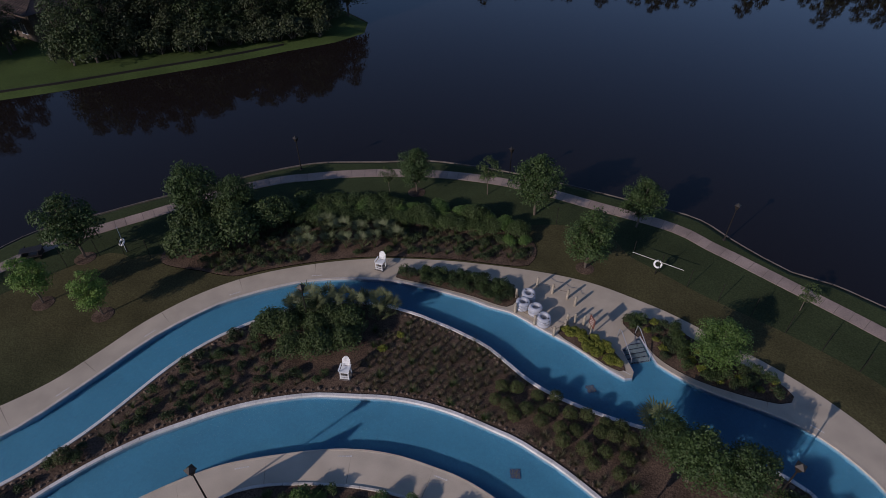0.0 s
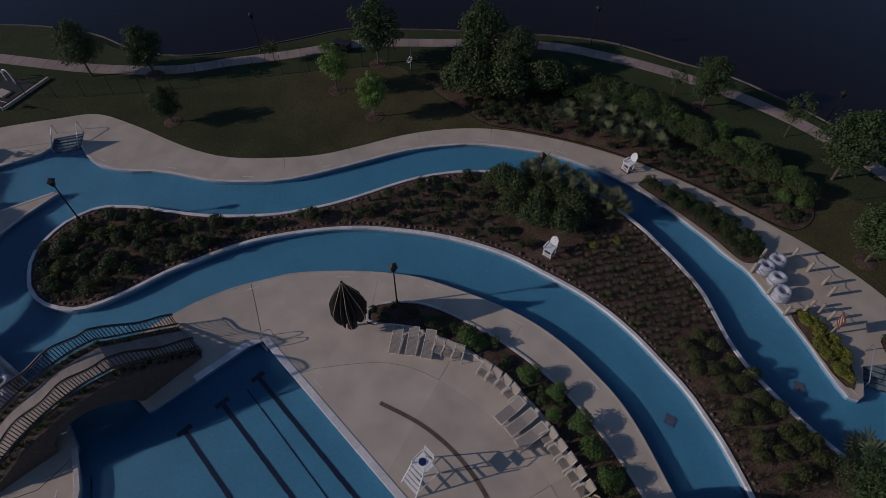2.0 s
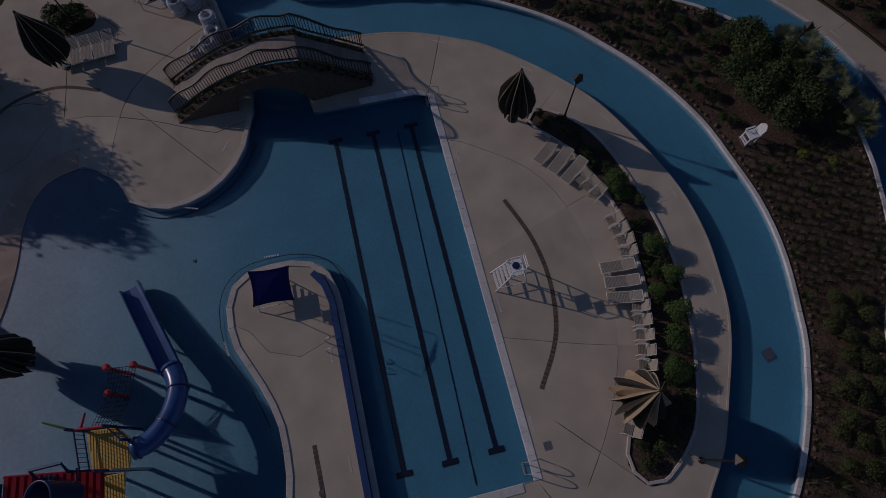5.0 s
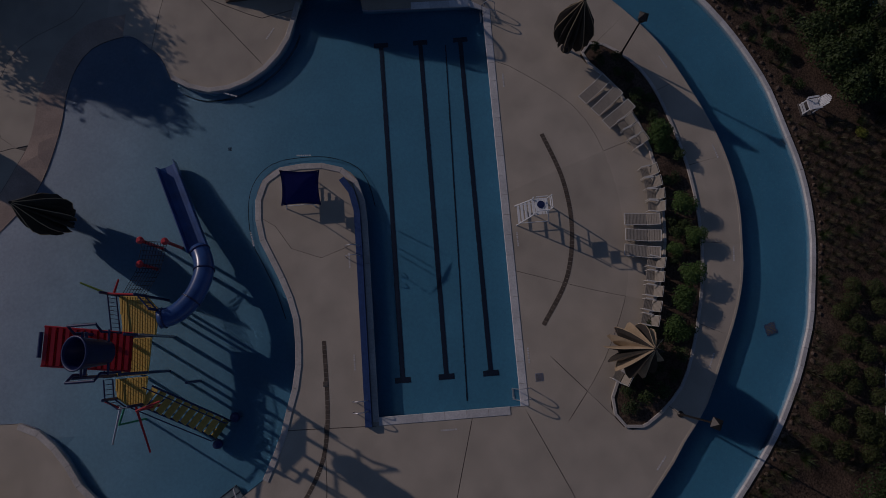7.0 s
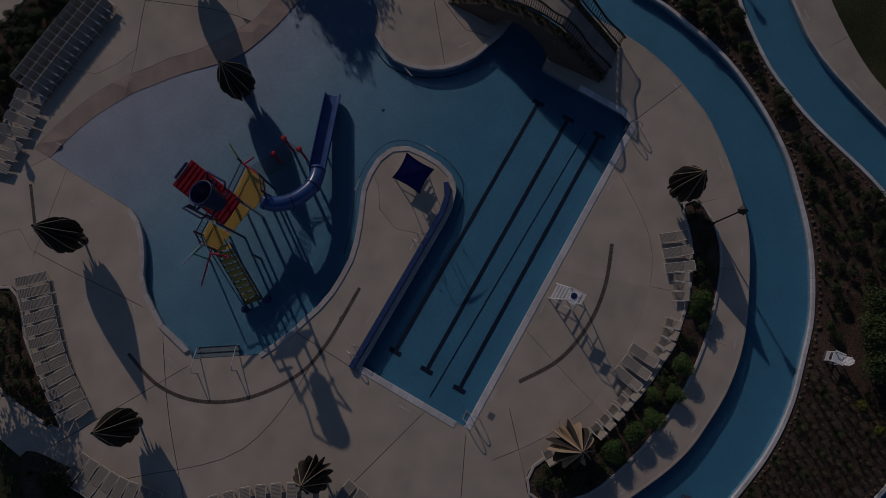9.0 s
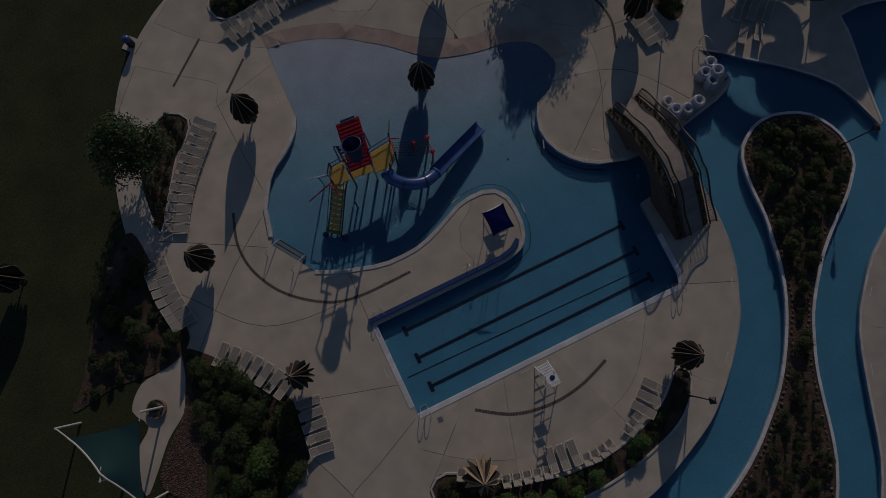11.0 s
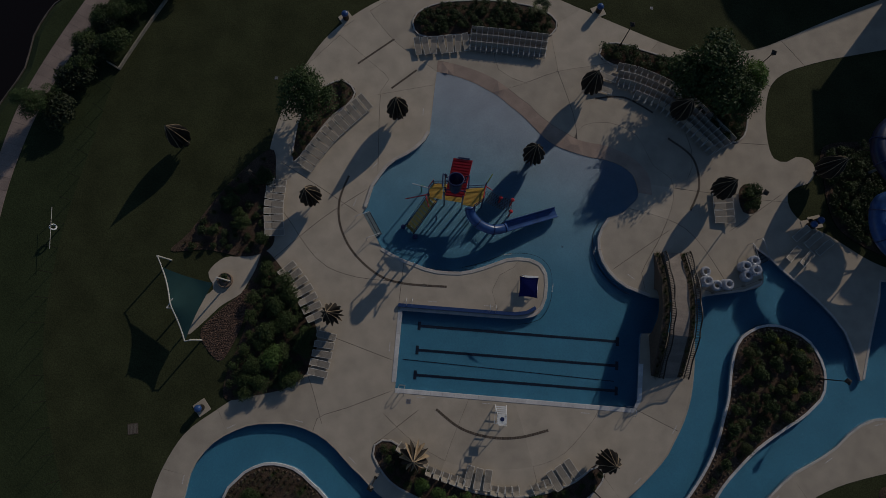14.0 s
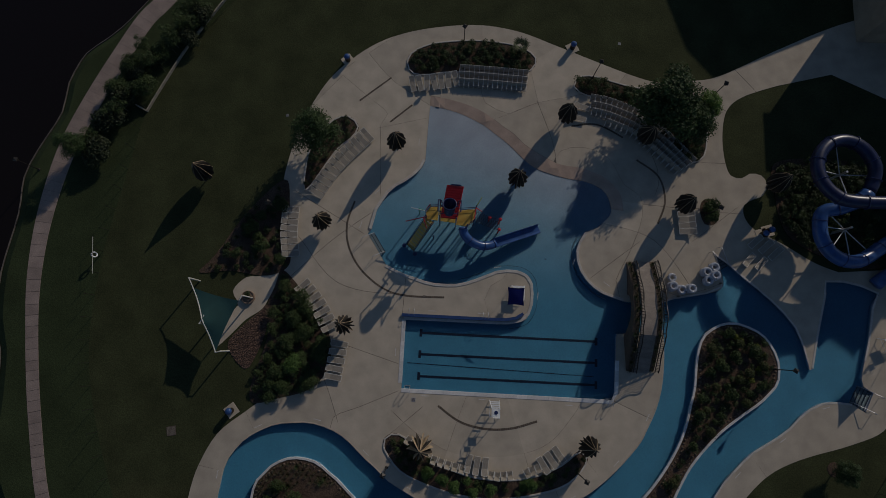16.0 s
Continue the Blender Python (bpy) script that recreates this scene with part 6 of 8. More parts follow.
# play tower in the shallow pool
def play_tower():
    p = thing("play_structure", "multicoloured water play tower with slide, bucket and stairs", "play structure")
    Z = 2.0
    decks = {"centre": [(3.19, 18.35), (5.0, 18.18), (5.07, 19.77), (3.19, 19.94)], "east": [(5.09, 18.0), (6.33, 17.82), (7.08, 18.45), (7.24, 19.87), (5.17, 19.6)], "west": [(1.77, 18.52), (3.1, 18.35), (3.09, 19.94), (2.15, 19.85), (1.68, 19.23)]}
    for name, ring in decks.items():
        bm = bmesh.new()
        top = [bm.verts.new((x, y, Z)) for x, y in ring]
        low = [bm.verts.new((x, y, Z - 0.08)) for x, y in ring]
        bm.faces.new(top)
        bm.faces.new(low[::-1])
        for k in range(len(ring)):
            bm.faces.new((low[k], low[(k + 1) % len(ring)], top[(k + 1) % len(ring)], top[k]))
        bmesh.ops.recalc_face_normals(bm, faces=bm.faces[:])
        d = part("platform", bm, M_YELLOW, p, "yellow slatted platform")
        xs, ys = [q[0] for q in ring], [q[1] for q in ring]
        y = min(ys) + 0.1
        bm = bmesh.new()
        while y < max(ys) - 0.05:
            cuts = sorted(a[0] + (y - a[1]) / (b[1] - a[1]) * (b[0] - a[0]) for a, b in zip(ring, ring[1:] + ring[:1]) if (a[1] - y) * (b[1] - y) < 0)
            if len(cuts) >= 2:
                box(bm, ((cuts[0] + cuts[-1]) / 2, y, Z + 0.012), (cuts[-1] - cuts[0] - 0.08, 0.075, 0.02))
            y += 0.13
        part("slat", bm, M_YELLOW, d)
        gap = {"centre": (0,), "east": (0, 4), "west": (0, 1)}[name]
        for k in range(len(ring)):
            a, b = Vector((*ring[k], Z)), Vector((*ring[(k + 1) % len(ring)], Z))
            if k in gap or (b - a).length < 0.4 or name == "centre" and k in (1, 3):
                continue
            bm = bmesh.new()
            for h in (0.25, 1.0):
                rod(bm, a + Vector((0, 0, h)), b + Vector((0, 0, h)), 0.035, None, 6)
            rail = part("guard_rail", bm, M_DBLUE, p)
            m = max(2, int((b - a).length / 0.2))
            for j in range(m + 1):
                q = a.lerp(b, j / m)
                bm = bmesh.new()
                rod(bm, q + Vector((0, 0, 0.25)), q + Vector((0, 0, 1.0)), 0.014, None, 4, False)
                part("baluster", bm, M_DBLUE, rail)
    for x, y, top in ((3.29, 18.4, 4.4), (5.09, 18.22, 4.4), (5.21, 19.82, 5.3), (3.28, 19.94, 5.3), (7.08, 18.45, 3.2), (7.24, 19.87, 3.6), (1.77, 18.61, 3.2), (2.15, 19.85, 3.2), (2.63, 16.73, 1.4), (6.33, 17.82, 3.0)):
        bm = bmesh.new()
        lathe(bm, [(0.20, -0.75), (0.20, -0.62), (0.075, -0.6), (0.075, top), (0.03, top + 0.06)], 10, (x, y))
        part("leg", bm, M_DBLUE, p)
    # red slide-like panel: smooth below the bucket, slatted at its lifted end
    def on_panel(u, v, lift=0.0):
        """A point on the panel: u across, v from the deck end to the lifted end."""
        return Vector((3.4 + 1.75 * u + 0.55 * v, 18.35 - 0.1 * u + 3.4 * v, 3.55 + 1.15 * v + lift))

    bm = bmesh.new()
    vs = [bm.verts.new(on_panel(u, v)) for u, v in ((0, 0), (1, 0), (1, 1), (0, 1))]
    bm.faces.new(vs)
    bmesh.ops.solidify(bm, geom=bm.faces[:], thickness=0.05)
    roof = part("roof", bm, M_RED, p, "bright red roof panel")
    for k in range(13):
        v = 0.03 + k * 0.076
        bm = bmesh.new()
        c = [on_panel(0.02, v, 0.03), on_panel(0.98, v, 0.03), on_panel(0.98, v + 0.043, 0.03), on_panel(0.02, v + 0.043, 0.03)]
        low = [bm.verts.new(q) for q in c]
        top = [bm.verts.new(q + Vector((0, -0.02, 0.09))) for q in c]
        bm.faces.new(top)
        for j in range(4):
            bm.faces.new((low[j], low[(j + 1) % 4], top[(j + 1) % 4], top[j]))
        bmesh.ops.recalc_face_normals(bm, faces=bm.faces[:])
        part("slat", bm, M_RED, roof)
    for u in (0, 1):
        bm = bmesh.new()
        pipe(bm, [on_panel(u, 0, 0.02), on_panel(u, 1, 0.02)], 0.05, 6)
        part("side_rail", bm, M_RED, roof)
    bm = bmesh.new()
    rod(bm, on_panel(0.2, 1.02, 0.08), on_panel(0.85, 1.02, 0.08), 0.09, None, 8)
    part("spray_bar", bm, M_DBLUE, roof)
    # tipping bucket high above the roof, in its frame
    tilt = Matrix.Translation((4.3, 19.1, 6.0)) @ Matrix.Rotation(-0.36, 4, "X")
    bm = bmesh.new()
    lathe(bm, [(0.50, -1.15), (0.54, -1.15), (0.71, 0.30), (0.76, 0.32), (0.76, 0.40), (0.69, 0.40), (0.66, 0.28), (0.49, -1.06), (0.05, -1.08)], 24)
    bmesh.ops.transform(bm, matrix=tilt, verts=bm.verts)
    part("bucket", bm, M_DBLUE, p, "dark blue tipping bucket", True)
    for side in (-1, 1):
        bm = bmesh.new()
        x = 4.3 + side * 0.90
        pipe(bm, [(x, 18.6, 4.0), (x, 18.6, 5.5), (x + side * 0.3, 18.5, 6.1), (x + side * 0.3, 19.7, 6.1), (x, 19.8, 5.5), (x, 19.9, 4.4)], 0.065, 8)
        part("bucket_arm", bm, M_DBLUE, p)
        bm = bmesh.new()
        rod(bm, (x, 19.2, 5.65), (x - side * 0.3, 19.1, 5.75), 0.08, None, 8)
        part("pivot", bm, M_DBLUE, p)
    for y in (18.5, 19.7):
        bm = bmesh.new()
        rod(bm, (3.3, y, 5.1), (5.3, y, 5.1), 0.055, None, 8)
        part("cross_beam", bm, M_DBLUE, p)
    # stairs down to the water
    for side in (-1, 1):
        bm = bmesh.new()
        o = Vector((0.72, -0.62, 0)).normalized() * 0.55 * side
        pipe(bm, [Vector((2.2, 18.5, 2.0)) + o, Vector((0.0, 15.5, -0.4)) + o], 0.05, 6)
        pipe(bm, [Vector((2.2, 18.5, 2.9)) + o, Vector((1.1, 17.0, 1.7)) + o, Vector((0.0, 15.5, 0.45)) + o, Vector((0.0, 15.5, -0.4)) + o], 0.03, 6)
        part("stair_rail", bm, M_DBLUE, p)
    for k in range(10):
        s = (k + 0.5) / 10
        bm = bmesh.new()
        box(bm, (2.2 - 2.2 * s, 18.5 - 3.0 * s, 2.0 - 2.3 * s), (1.05, 0.34, 0.05), math.atan2(0.62, 0.72) * -1, bevel=0.01)
        part("tread", bm, M_YELLOW, p)
    for x, y in ((-0.66, 15.73), (0.62, 14.82)):
        bm = bmesh.new()
        lathe(bm, [(0.02, -0.35), (0.22, -0.3), (0.26, -0.1), (0.22, 0.1), (0.02, 0.16)], 12, (x, y))
        part("foot_float", bm, M_DBLUE, p)
    # slide: covered tube, then an open flume
    tube = smooth([(5.86, 17.73, 2.15), (6.11, 16.92, 2.0), (6.94, 16.2, 1.7), (8.09, 15.88, 1.3), (8.95, 16.02, 1.0), (9.61, 16.34, 0.8)], step=0.25)
    bm = bmesh.new()
    pipe(bm, tube, 0.5, 14)
    slide = part("slide_tube", bm, M_BLUE, p, "blue tube slide", True)
    for i in (1, len(tube) // 3, 2 * len(tube) // 3, len(tube) - 2):
        bm = bmesh.new()
        torus(bm, tube[i], 0.51, 0.045, tube[i + 1] - tube[i - 1], 18, 6)
        part("flange", bm, M_DBLUE, slide)
    bm = bmesh.new()
    start, end = Vector((9.55, 16.3, 0.75)), Vector((14.7, 18.4, 0.02))
    d = (end - start).normalized()
    sd = d.cross(Vector((0, 0, 1))).normalized()
    rows = []
    for i in range(9):
        c = start.lerp(end, i / 8)
        rows.append([bm.verts.new(c + sd * x + Vector((0, 0, z))) for x, z in ((-0.54, 0.46), (-0.49, 0.46), (-0.46, 0.05), (-0.2, -0.06), (0.2, -0.06), (0.46, 0.05), (0.49, 0.46), (0.54, 0.46), (0.51, 0.0), (0.2, -0.14), (-0.2, -0.14), (-0.51, 0.0))])
    for a, b in zip(rows, rows[1:]):
        for k in range(12):
            bm.faces.new((a[k], a[(k + 1) % 12], b[(k + 1) % 12], b[k]))
    bm.faces.new(rows[0])
    bm.faces.new(rows[-1][::-1])
    bmesh.ops.recalc_face_normals(bm, faces=bm.faces[:])
    part("slide_flume", bm, M_BLUE, p, "open blue slide flume")
    for x, y, z in ((8.09, 15.88, 1.0), (10.94, 16.85, 0.4), (12.82, 17.57, 0.12)):
        bm = bmesh.new()
        rod(bm, (x, y, -0.75), (x, y, z), 0.06, None, 8)
        part("slide_post", bm, M_DBLUE, p)
    # climbing net and its posts
    for x, y, z in ((10.01, 18.82, 2.1), (9.95, 17.74, 1.7), (8.86, 19.08, 1.6)):
        bm = bmesh.new()
        lathe(bm, [(0.09, -0.75), (0.09, z - 0.2), (0.17, z - 0.15), (0.2, z), (0.1, z + 0.15)], 10, (x, y))
        part("net_post", bm, M_RED, p)
    bm = bmesh.new()
    ends = [(Vector((7.14, 19.78, 2.0)), Vector((10.01, 18.82, 1.8))), (Vector((6.98, 18.63, 2.0)), Vector((9.95, 17.74, 1.4)))]
    for k in range(9):
        s = k / 8
        a, b = ends[0][0].lerp(ends[1][0], s), ends[0][1].lerp(ends[1][1], s)
        m = a.lerp(b, 0.5) - Vector((0, 0, 0.45))
        pipe(bm, [a, a.lerp(m, 0.6), m, m.lerp(b, 0.4), b], 0.016, 4)
    for k in range(14):
        s = k / 13
        sag = Vector((0, 0, -0.45 * (1 - (2 * s - 1) ** 2)))
        rod(bm, ends[0][0].lerp(ends[0][1], s) + sag, ends[1][0].lerp(ends[1][1], s) + sag, 0.015, None, 4, False)
    part("climbing_net", bm, M_NET, p)
    # water cannons and spray arms
    for a, b, m in (((7.24, 19.87, 3.1), (7.78, 20.84, 3.6), M_LIME), ((1.77, 19.15, 2.9), (0.08, 19.49, 2.9), M_STEEL), ((1.77, 18.61, 2.6), (-0.5, 18.07, 2.2), M_RED), ((7.08, 18.54, 3.0), (7.24, 19.87, 3.1), M_RED), ((1.68, 19.32, 2.6), (2.15, 20.03, 2.9), M_RED), ((1.62, 18.3, 0.2), (1.55, 18.2, 3.3), M_RED), ((1.55, 18.2, 3.3), (1.9, 17.2, 3.1), M_RED), ((5.1, 18.1, -0.6), (5.1, 18.1, 3.4), M_STEEL), ((7.3, 19.9, 2.4), (7.9, 19.4, 2.9), M_RED), ((0.9, 19.6, -0.6), (0.9, 19.6, 2.2), M_GREENPIPE), ((0.9, 19.6, 2.2), (1.7, 19.3, 2.3), M_GREENPIPE)):
        bm = bmesh.new()
        rod(bm, a, b, 0.06, 0.045, 8)
        part("spray_arm", bm, m, p)
    return p


play_tower()


# tall tube slide beside the splash pool
def tube_slide():
    s = thing("water_slide", "tall winding blue tube slide on dark struts", "water slide")
    top = [(62.0, 31.0, 8.4), (60.0, 26.5, 7.9), (56.0, 22.8, 7.3), (51.2, 21.6, 7.0)]
    for k in range(10):
        a = radians(265 - k * 29)
        top.append((46.3 + 3.4 * math.cos(a), 25.0 + 3.5 * math.sin(a), 6.7 - k * 0.16))
    ring = [(48.7, 22.7, 4.9), (46.4, 21.4, 4.5)]
    for k in range(7):
        a = radians(155 + k * 25)
        ring.append((47.9 + 3.6 * math.cos(a), 19.4 + 3.6 * math.sin(a), 4.1 - k * 0.22))
    runout = [(53.3, 18.5, 2.2), (55.0, 18.3, 1.9), (55.6, 16.8, 1.5), (54.4, 15.4, 1.1), (53.2, 14.6, 0.85), (52.3, 13.8, 0.6)]
    track = smooth(top + ring + runout, step=0.5)
    # closed dark tube above, lighter flume tube from the straight on
    cut = min(range(len(track)), key=lambda i: (Vector(track[i]) - Vector((48.9, 23.0, 4.95))).length)
    bm = bmesh.new()
    pipe(bm, track[: cut + 1], 0.68, 16)
    part("slide_tube", bm, M_NAVYTUBE, s, "dark navy upper tube", True)
    bm = bmesh.new()
    pipe(bm, track[cut:], 0.74, 16)
    tube = part("slide_tube", bm, M_BLUE, s, "glossy blue tube", True)
    for i in range(3, len(track) - 2, 5):
        bm = bmesh.new()
        torus(bm, track[i], 0.75, 0.05, track[i + 1] - track[i - 1], 18, 6)
        part("flange", bm, M_DBLUE, tube)
    for cx, cy, top, around in ((48.0, 19.5, 2.4, [(44.4, 19.5, 4.0), (45.6, 16.7, 3.6), (48.2, 15.9, 3.2), (50.6, 17.0, 2.9), (45.0, 21.4, 4.2)]), (46.3, 25.0, 4.6, [(42.9, 25.3, 5.9), (45.8, 28.5, 5.6), (49.6, 25.0, 5.3), (46.3, 21.5, 6.4)])):
        bm = bmesh.new()
        rod(bm, (cx, cy, -0.1), (cx, cy, top + 1.2), 0.16, 0.12, 10)
        part("mast", bm, M_STEEL, s)
        for q in around:
            bm = bmesh.new()
            rod(bm, (cx, cy, top), (q[0], q[1], q[2] - 0.5), 0.06, None, 6)
            part("strut", bm, M_STEEL, s)
    return s


tube_slide()


# shade sail on its posts
def shade_sail():
    s = thing("shade_sail", "dark green triangular shade sail on cream posts", "shade sail")
    a, b, c = Vector((-22.95, 9.5, 2.75)), Vector((-19.8, 2.75, 2.5)), Vector((-17.6, 8.3, 3.4))
    peak = Vector((-21.3, 5.9, 3.6))
    bm = bmesh.new()
    n = 14

    def at(u, v):
        w = 1 - u - v
        p = a * u + b * v + c * w
        edge = u * v * w * 27
        hump = max(0.0, 1 - ((p - peak).to_2d().length / 3.4)) ** 1.4
        pull = (u * v + v * w + w * u) * 3
        mid = (a + b + c) / 3
        inw = (mid - p).to_2d() * 0.10 * (1 - edge) * min(1, pull)
        return Vector((p.x + inw.x, p.y + inw.y, p.z + hump * 1.0 - 0.12 * pull))

    grid = {}
    for i in range(n + 1):
        for j in range(n + 1 - i):
            grid[i, j] = bm.verts.new(at(i / n, j / n))
    for i in range(n):
        for j in range(n - i):
            bm.faces.new((grid[i, j], grid[i + 1, j], grid[i, j + 1]))
            if i + j < n - 1:
                bm.faces.new((grid[i + 1, j], grid[i + 1, j + 1], grid[i, j + 1]))
    bmesh.ops.recalc_face_normals(bm, faces=bm.faces[:])
    part("sail", bm, M_GREENSAIL, s, "", True)
    bm = bmesh.new()
    pipe(bm, [at(1 - k / 12, k / 12) + Vector((0, 0, 0.03)) for k in range(13)], 0.06, 6)
    part("edge_cable", bm, M_FRAME, s)
    for foot, top in (((-23.5, 10.5, 0), a), ((-19.3, 2.9, 0), b), ((-17.3, 8.85, 0), c), ((-21.5, 5.7, 0), at(0.5, 0.42))):
        bm = bmesh.new()
        rod(bm, (foot[0], foot[1], -0.05), (foot[0], foot[1], top.z + 0.1), 0.09, 0.08, 10)
        rod(bm, (foot[0], foot[1], top.z + 0.05), top, 0.05, None, 8)
        part("post", bm, M_FRAME, s)
    return s


shade_sail()
bm = bmesh.new()
lathe(bm, [(0.75, 0.0), (0.75, 0.30), (0.68, 0.32), (0.62, 0.24), (0.05, 0.26)], 24)
tagged(part("planter_ring", bm, M_ROCK), "round stone planter under the shade sail post", "planter").location = (-17.8, 8.9, 0)
tagged(place(shrub_dark, -17.8, 9.1, 0.2, 0, 0.7), "small dark shrub in a round planter")


# ---- lane lines, drains, rails, tubes and small things ----
def lane_mark(y, x0, x1, z):
    m = thing("lane_line", "dark navy tile lane line on the pool floor", "lane line", group="lane lines")
    bm = bmesh.new()
    box(bm, ((x0 + x1) / 2, y, z), (x1 - x0, 0.26, 0.012))
    part("bar", bm, M_MARK, m)
    for x in (x0, x1):
        bm = bmesh.new()
        box(bm, (x, y, z + 0.003), (0.30, 0.85, 0.012))
        part("cross", bm, M_MARK, m)


for y0 in (1.2, 3.6, 5.95):
    lane_mark(y0, 1.8, 21.4, -0.528)
bm = bmesh.new()
box(bm, (10.8, 2.35, -0.528), (20.7, 0.07, 0.012), -0.024)
tagged(part("lane_rope", bm, M_MARK), "thin dark line between two lanes", "lane line")
# raised wall along the peninsula side of the lanes
bm = bmesh.new()
wall_line = [Vector(p) for p in ((-0.4, 7.82), (2.95, 7.82), (5.92, 7.82), (8.89, 7.82), (11.2, 7.84), (12.3, 8.08), (13.1, 8.6))]
rows = []
for i, p in enumerate(wall_line):
    t = (wall_line[min(i + 1, 6)] - wall_line[max(i - 1, 0)]).normalized()
    o = Vector((-t.y, t.x))
    rows.append([bm.verts.new(v) for v in ((p.x - o.x * 0.17, p.y - o.y * 0.17, 0.0), (p.x - o.x * 0.17, p.y - o.y * 0.17, 0.30), (p.x + o.x * 0.17, p.y + o.y * 0.17, 0.30), (p.x + o.x * 0.17, p.y + o.y * 0.17, 0.0))])
for a, b in zip(rows, rows[1:]):
    for k in range(3):
        bm.faces.new((a[k], a[k + 1], b[k + 1], b[k]))
bm.faces.new(rows[0][::-1])
bm.faces.new(rows[-1])
bmesh.ops.recalc_face_normals(bm, faces=bm.faces[:])
tagged(part("low_wall", bm, M_TILE), "low dark blue tiled wall beside the lanes", "low wall", kind="structure")

# thin painted lines under water: a pale step edge in the plaza bay, a dark one round the peninsula
def painted_line(points, width, z, mat, label):
    bm = bmesh.new()
    rows = []
    for i, q in enumerate(points):
        t = (points[min(i + 1, len(points) - 1)] - points[max(i - 1, 0)]).normalized()
        o = Vector((t.y, -t.x)) * width / 2
        rows.append([bm.verts.new((q.x - o.x, q.y - o.y, z)), bm.verts.new((q.x + o.x, q.y + o.y, z))])
    for a, b in zip(rows, rows[1:]):
        bm.faces.new((a[0], a[1], b[1], b[0]))
    bmesh.ops.solidify(bm, geom=bm.faces[:], thickness=0.01)
    return tagged(part("step_edge", bm, mat), label, "step edge", kind="structure")


painted_line(offset(smooth(POOL_EAST[3:], step=0.4), -0.42), 0.06, -0.30, M_WHITE, "thin white edge of an underwater step")
painted_line(offset(smooth(POOL_PEN[5:], step=0.4), -0.5), 0.04, -0.36, M_MARK, "thin dark edge of an underwater ledge")

# paver bands set in the deck
def paver_band(points, width, label):
    b = tagged(new("paver_band"), label, "paver band", kind="structure")
    for p, t in along(smooth(points, step=0.3), 0.24):
        bm = bmesh.new()
        box(bm, (0, 0, 0.003), (0.225, width, 0.012))
        o = part("paver", bm, M_ARC, b)
        o.matrix_local = Matrix.Translation((p.x, p.y, 0)) @ Matrix.Rotation(math.atan2(t.y, t.x), 4, "Z")


paver_band([(4.2, -1.9), (6.6, -3.4), (9.4, -4.0), (12.2, -3.8), (15.0, -2.9)], 0.24, "curved brown paver band in the south deck")
paver_band([(-6.73, 20.52), (-7.38, 17.96), (-7.01, 15.35), (-5.47, 12.78), (-2.81, 10.71), (-0.19, 10.0), (4.22, 10.0)], 0.22, "curved brown paver band round the shallow bay")
paver_band([(26.05, 27.17), (28.49, 25.33), (29.2, 22.41), (28.35, 19.77)], 0.22, "curved brown paver band in the plaza")
paver_band([(-6.98, 33.07), (-3.46, 36.12)], 0.2, "brown paver band in the north-west deck")
paver_band([(-3.15, 30.57), (-0.79, 32.73)], 0.2, "brown paver band near the beach")
paver_band([(18.37, 31.05), (21.25, 31.39), (24.29, 29.96)], 0.2, "curved brown paver band by the beach")


def drain(x, y, z, size, mat, label, turn=0.0):
    d = thing("drain_cover", label, "drain cover", (x, y, z), turn)
    bm = bmesh.new()
    box(bm, (0, 0, 0), (size, size, 0.02), bevel=0.004)
    part("frame", bm, mat, d)
    bm = bmesh.new()
    for k in range(7):
        box(bm, (-size * 0.39 + k * size * 0.13, 0, 0.012), (size * 0.07, size * 0.84, 0.012))
    part("grate", bm, M_JOINT if mat is not M_MARK else M_MARK, d)


drain(1.4, -1.3, 0.005, 0.42, M_STEEL, "square metal deck drain cover")
drain(1.95, 10.0, 0.012, 0.26, M_JOINT, "small dark drain in the paver band")
drain(-24.6, -5.9, -0.02, 1.0, M_ARC, "square dark brown hatch in the lawn", 0.2)
drain(2.94, -14.23, -0.525, 0.62, M_TILE, "dark square drain on the river floor", 0.2)
drain(-1.22, -21.5, -0.525, 0.62, M_TILE, "dark square drain on the river floor", 0.5)
drain(15.55, 15.03, -0.42, 0.22, M_MARK, "small dark drain on the pool floor")
drain(23.99, 41.93, -0.02, 0.3, M_STEEL, "small pale valve cover in the lawn")
drain(-15.51, 30.72, -0.02, 0.3, M_STEEL, "small pale valve cover in the lawn")


# pool ladders: pairs of bowed grab rails
def grab_rails(at, turn, label="pair of bowed steel pool grab rails"):
    g = thing("pool_ladder", label, "pool ladder", (*at, 0), turn)
    for x in (-0.28, 0.28):
        bm = bmesh.new()
        pipe(bm, smooth([(x, 0.62, 0.0), (x, 0.60, 0.62), (x, 0.30, 0.88), (x, -0.05, 0.70), (x, -0.22, -0.2), (x, -0.22, -0.85)], step=0.15), 0.024, 8)
        part("rail", bm, M_STEEL, g)
    for k in range(3):
        bm = bmesh.new()
        box(bm, (0, -0.20, -0.25 - 0.25 * k), (0.54, 0.09, 0.03), bevel=0.006)
        part("tread", bm, M_STEEL, g)


grab_rails((0.65, -0.07), math.pi)
grab_rails((22.7, -0.35), math.pi)
grab_rails((0.68, 7.94), 0.0)
grab_rails((8.89, 7.93), 0.0)


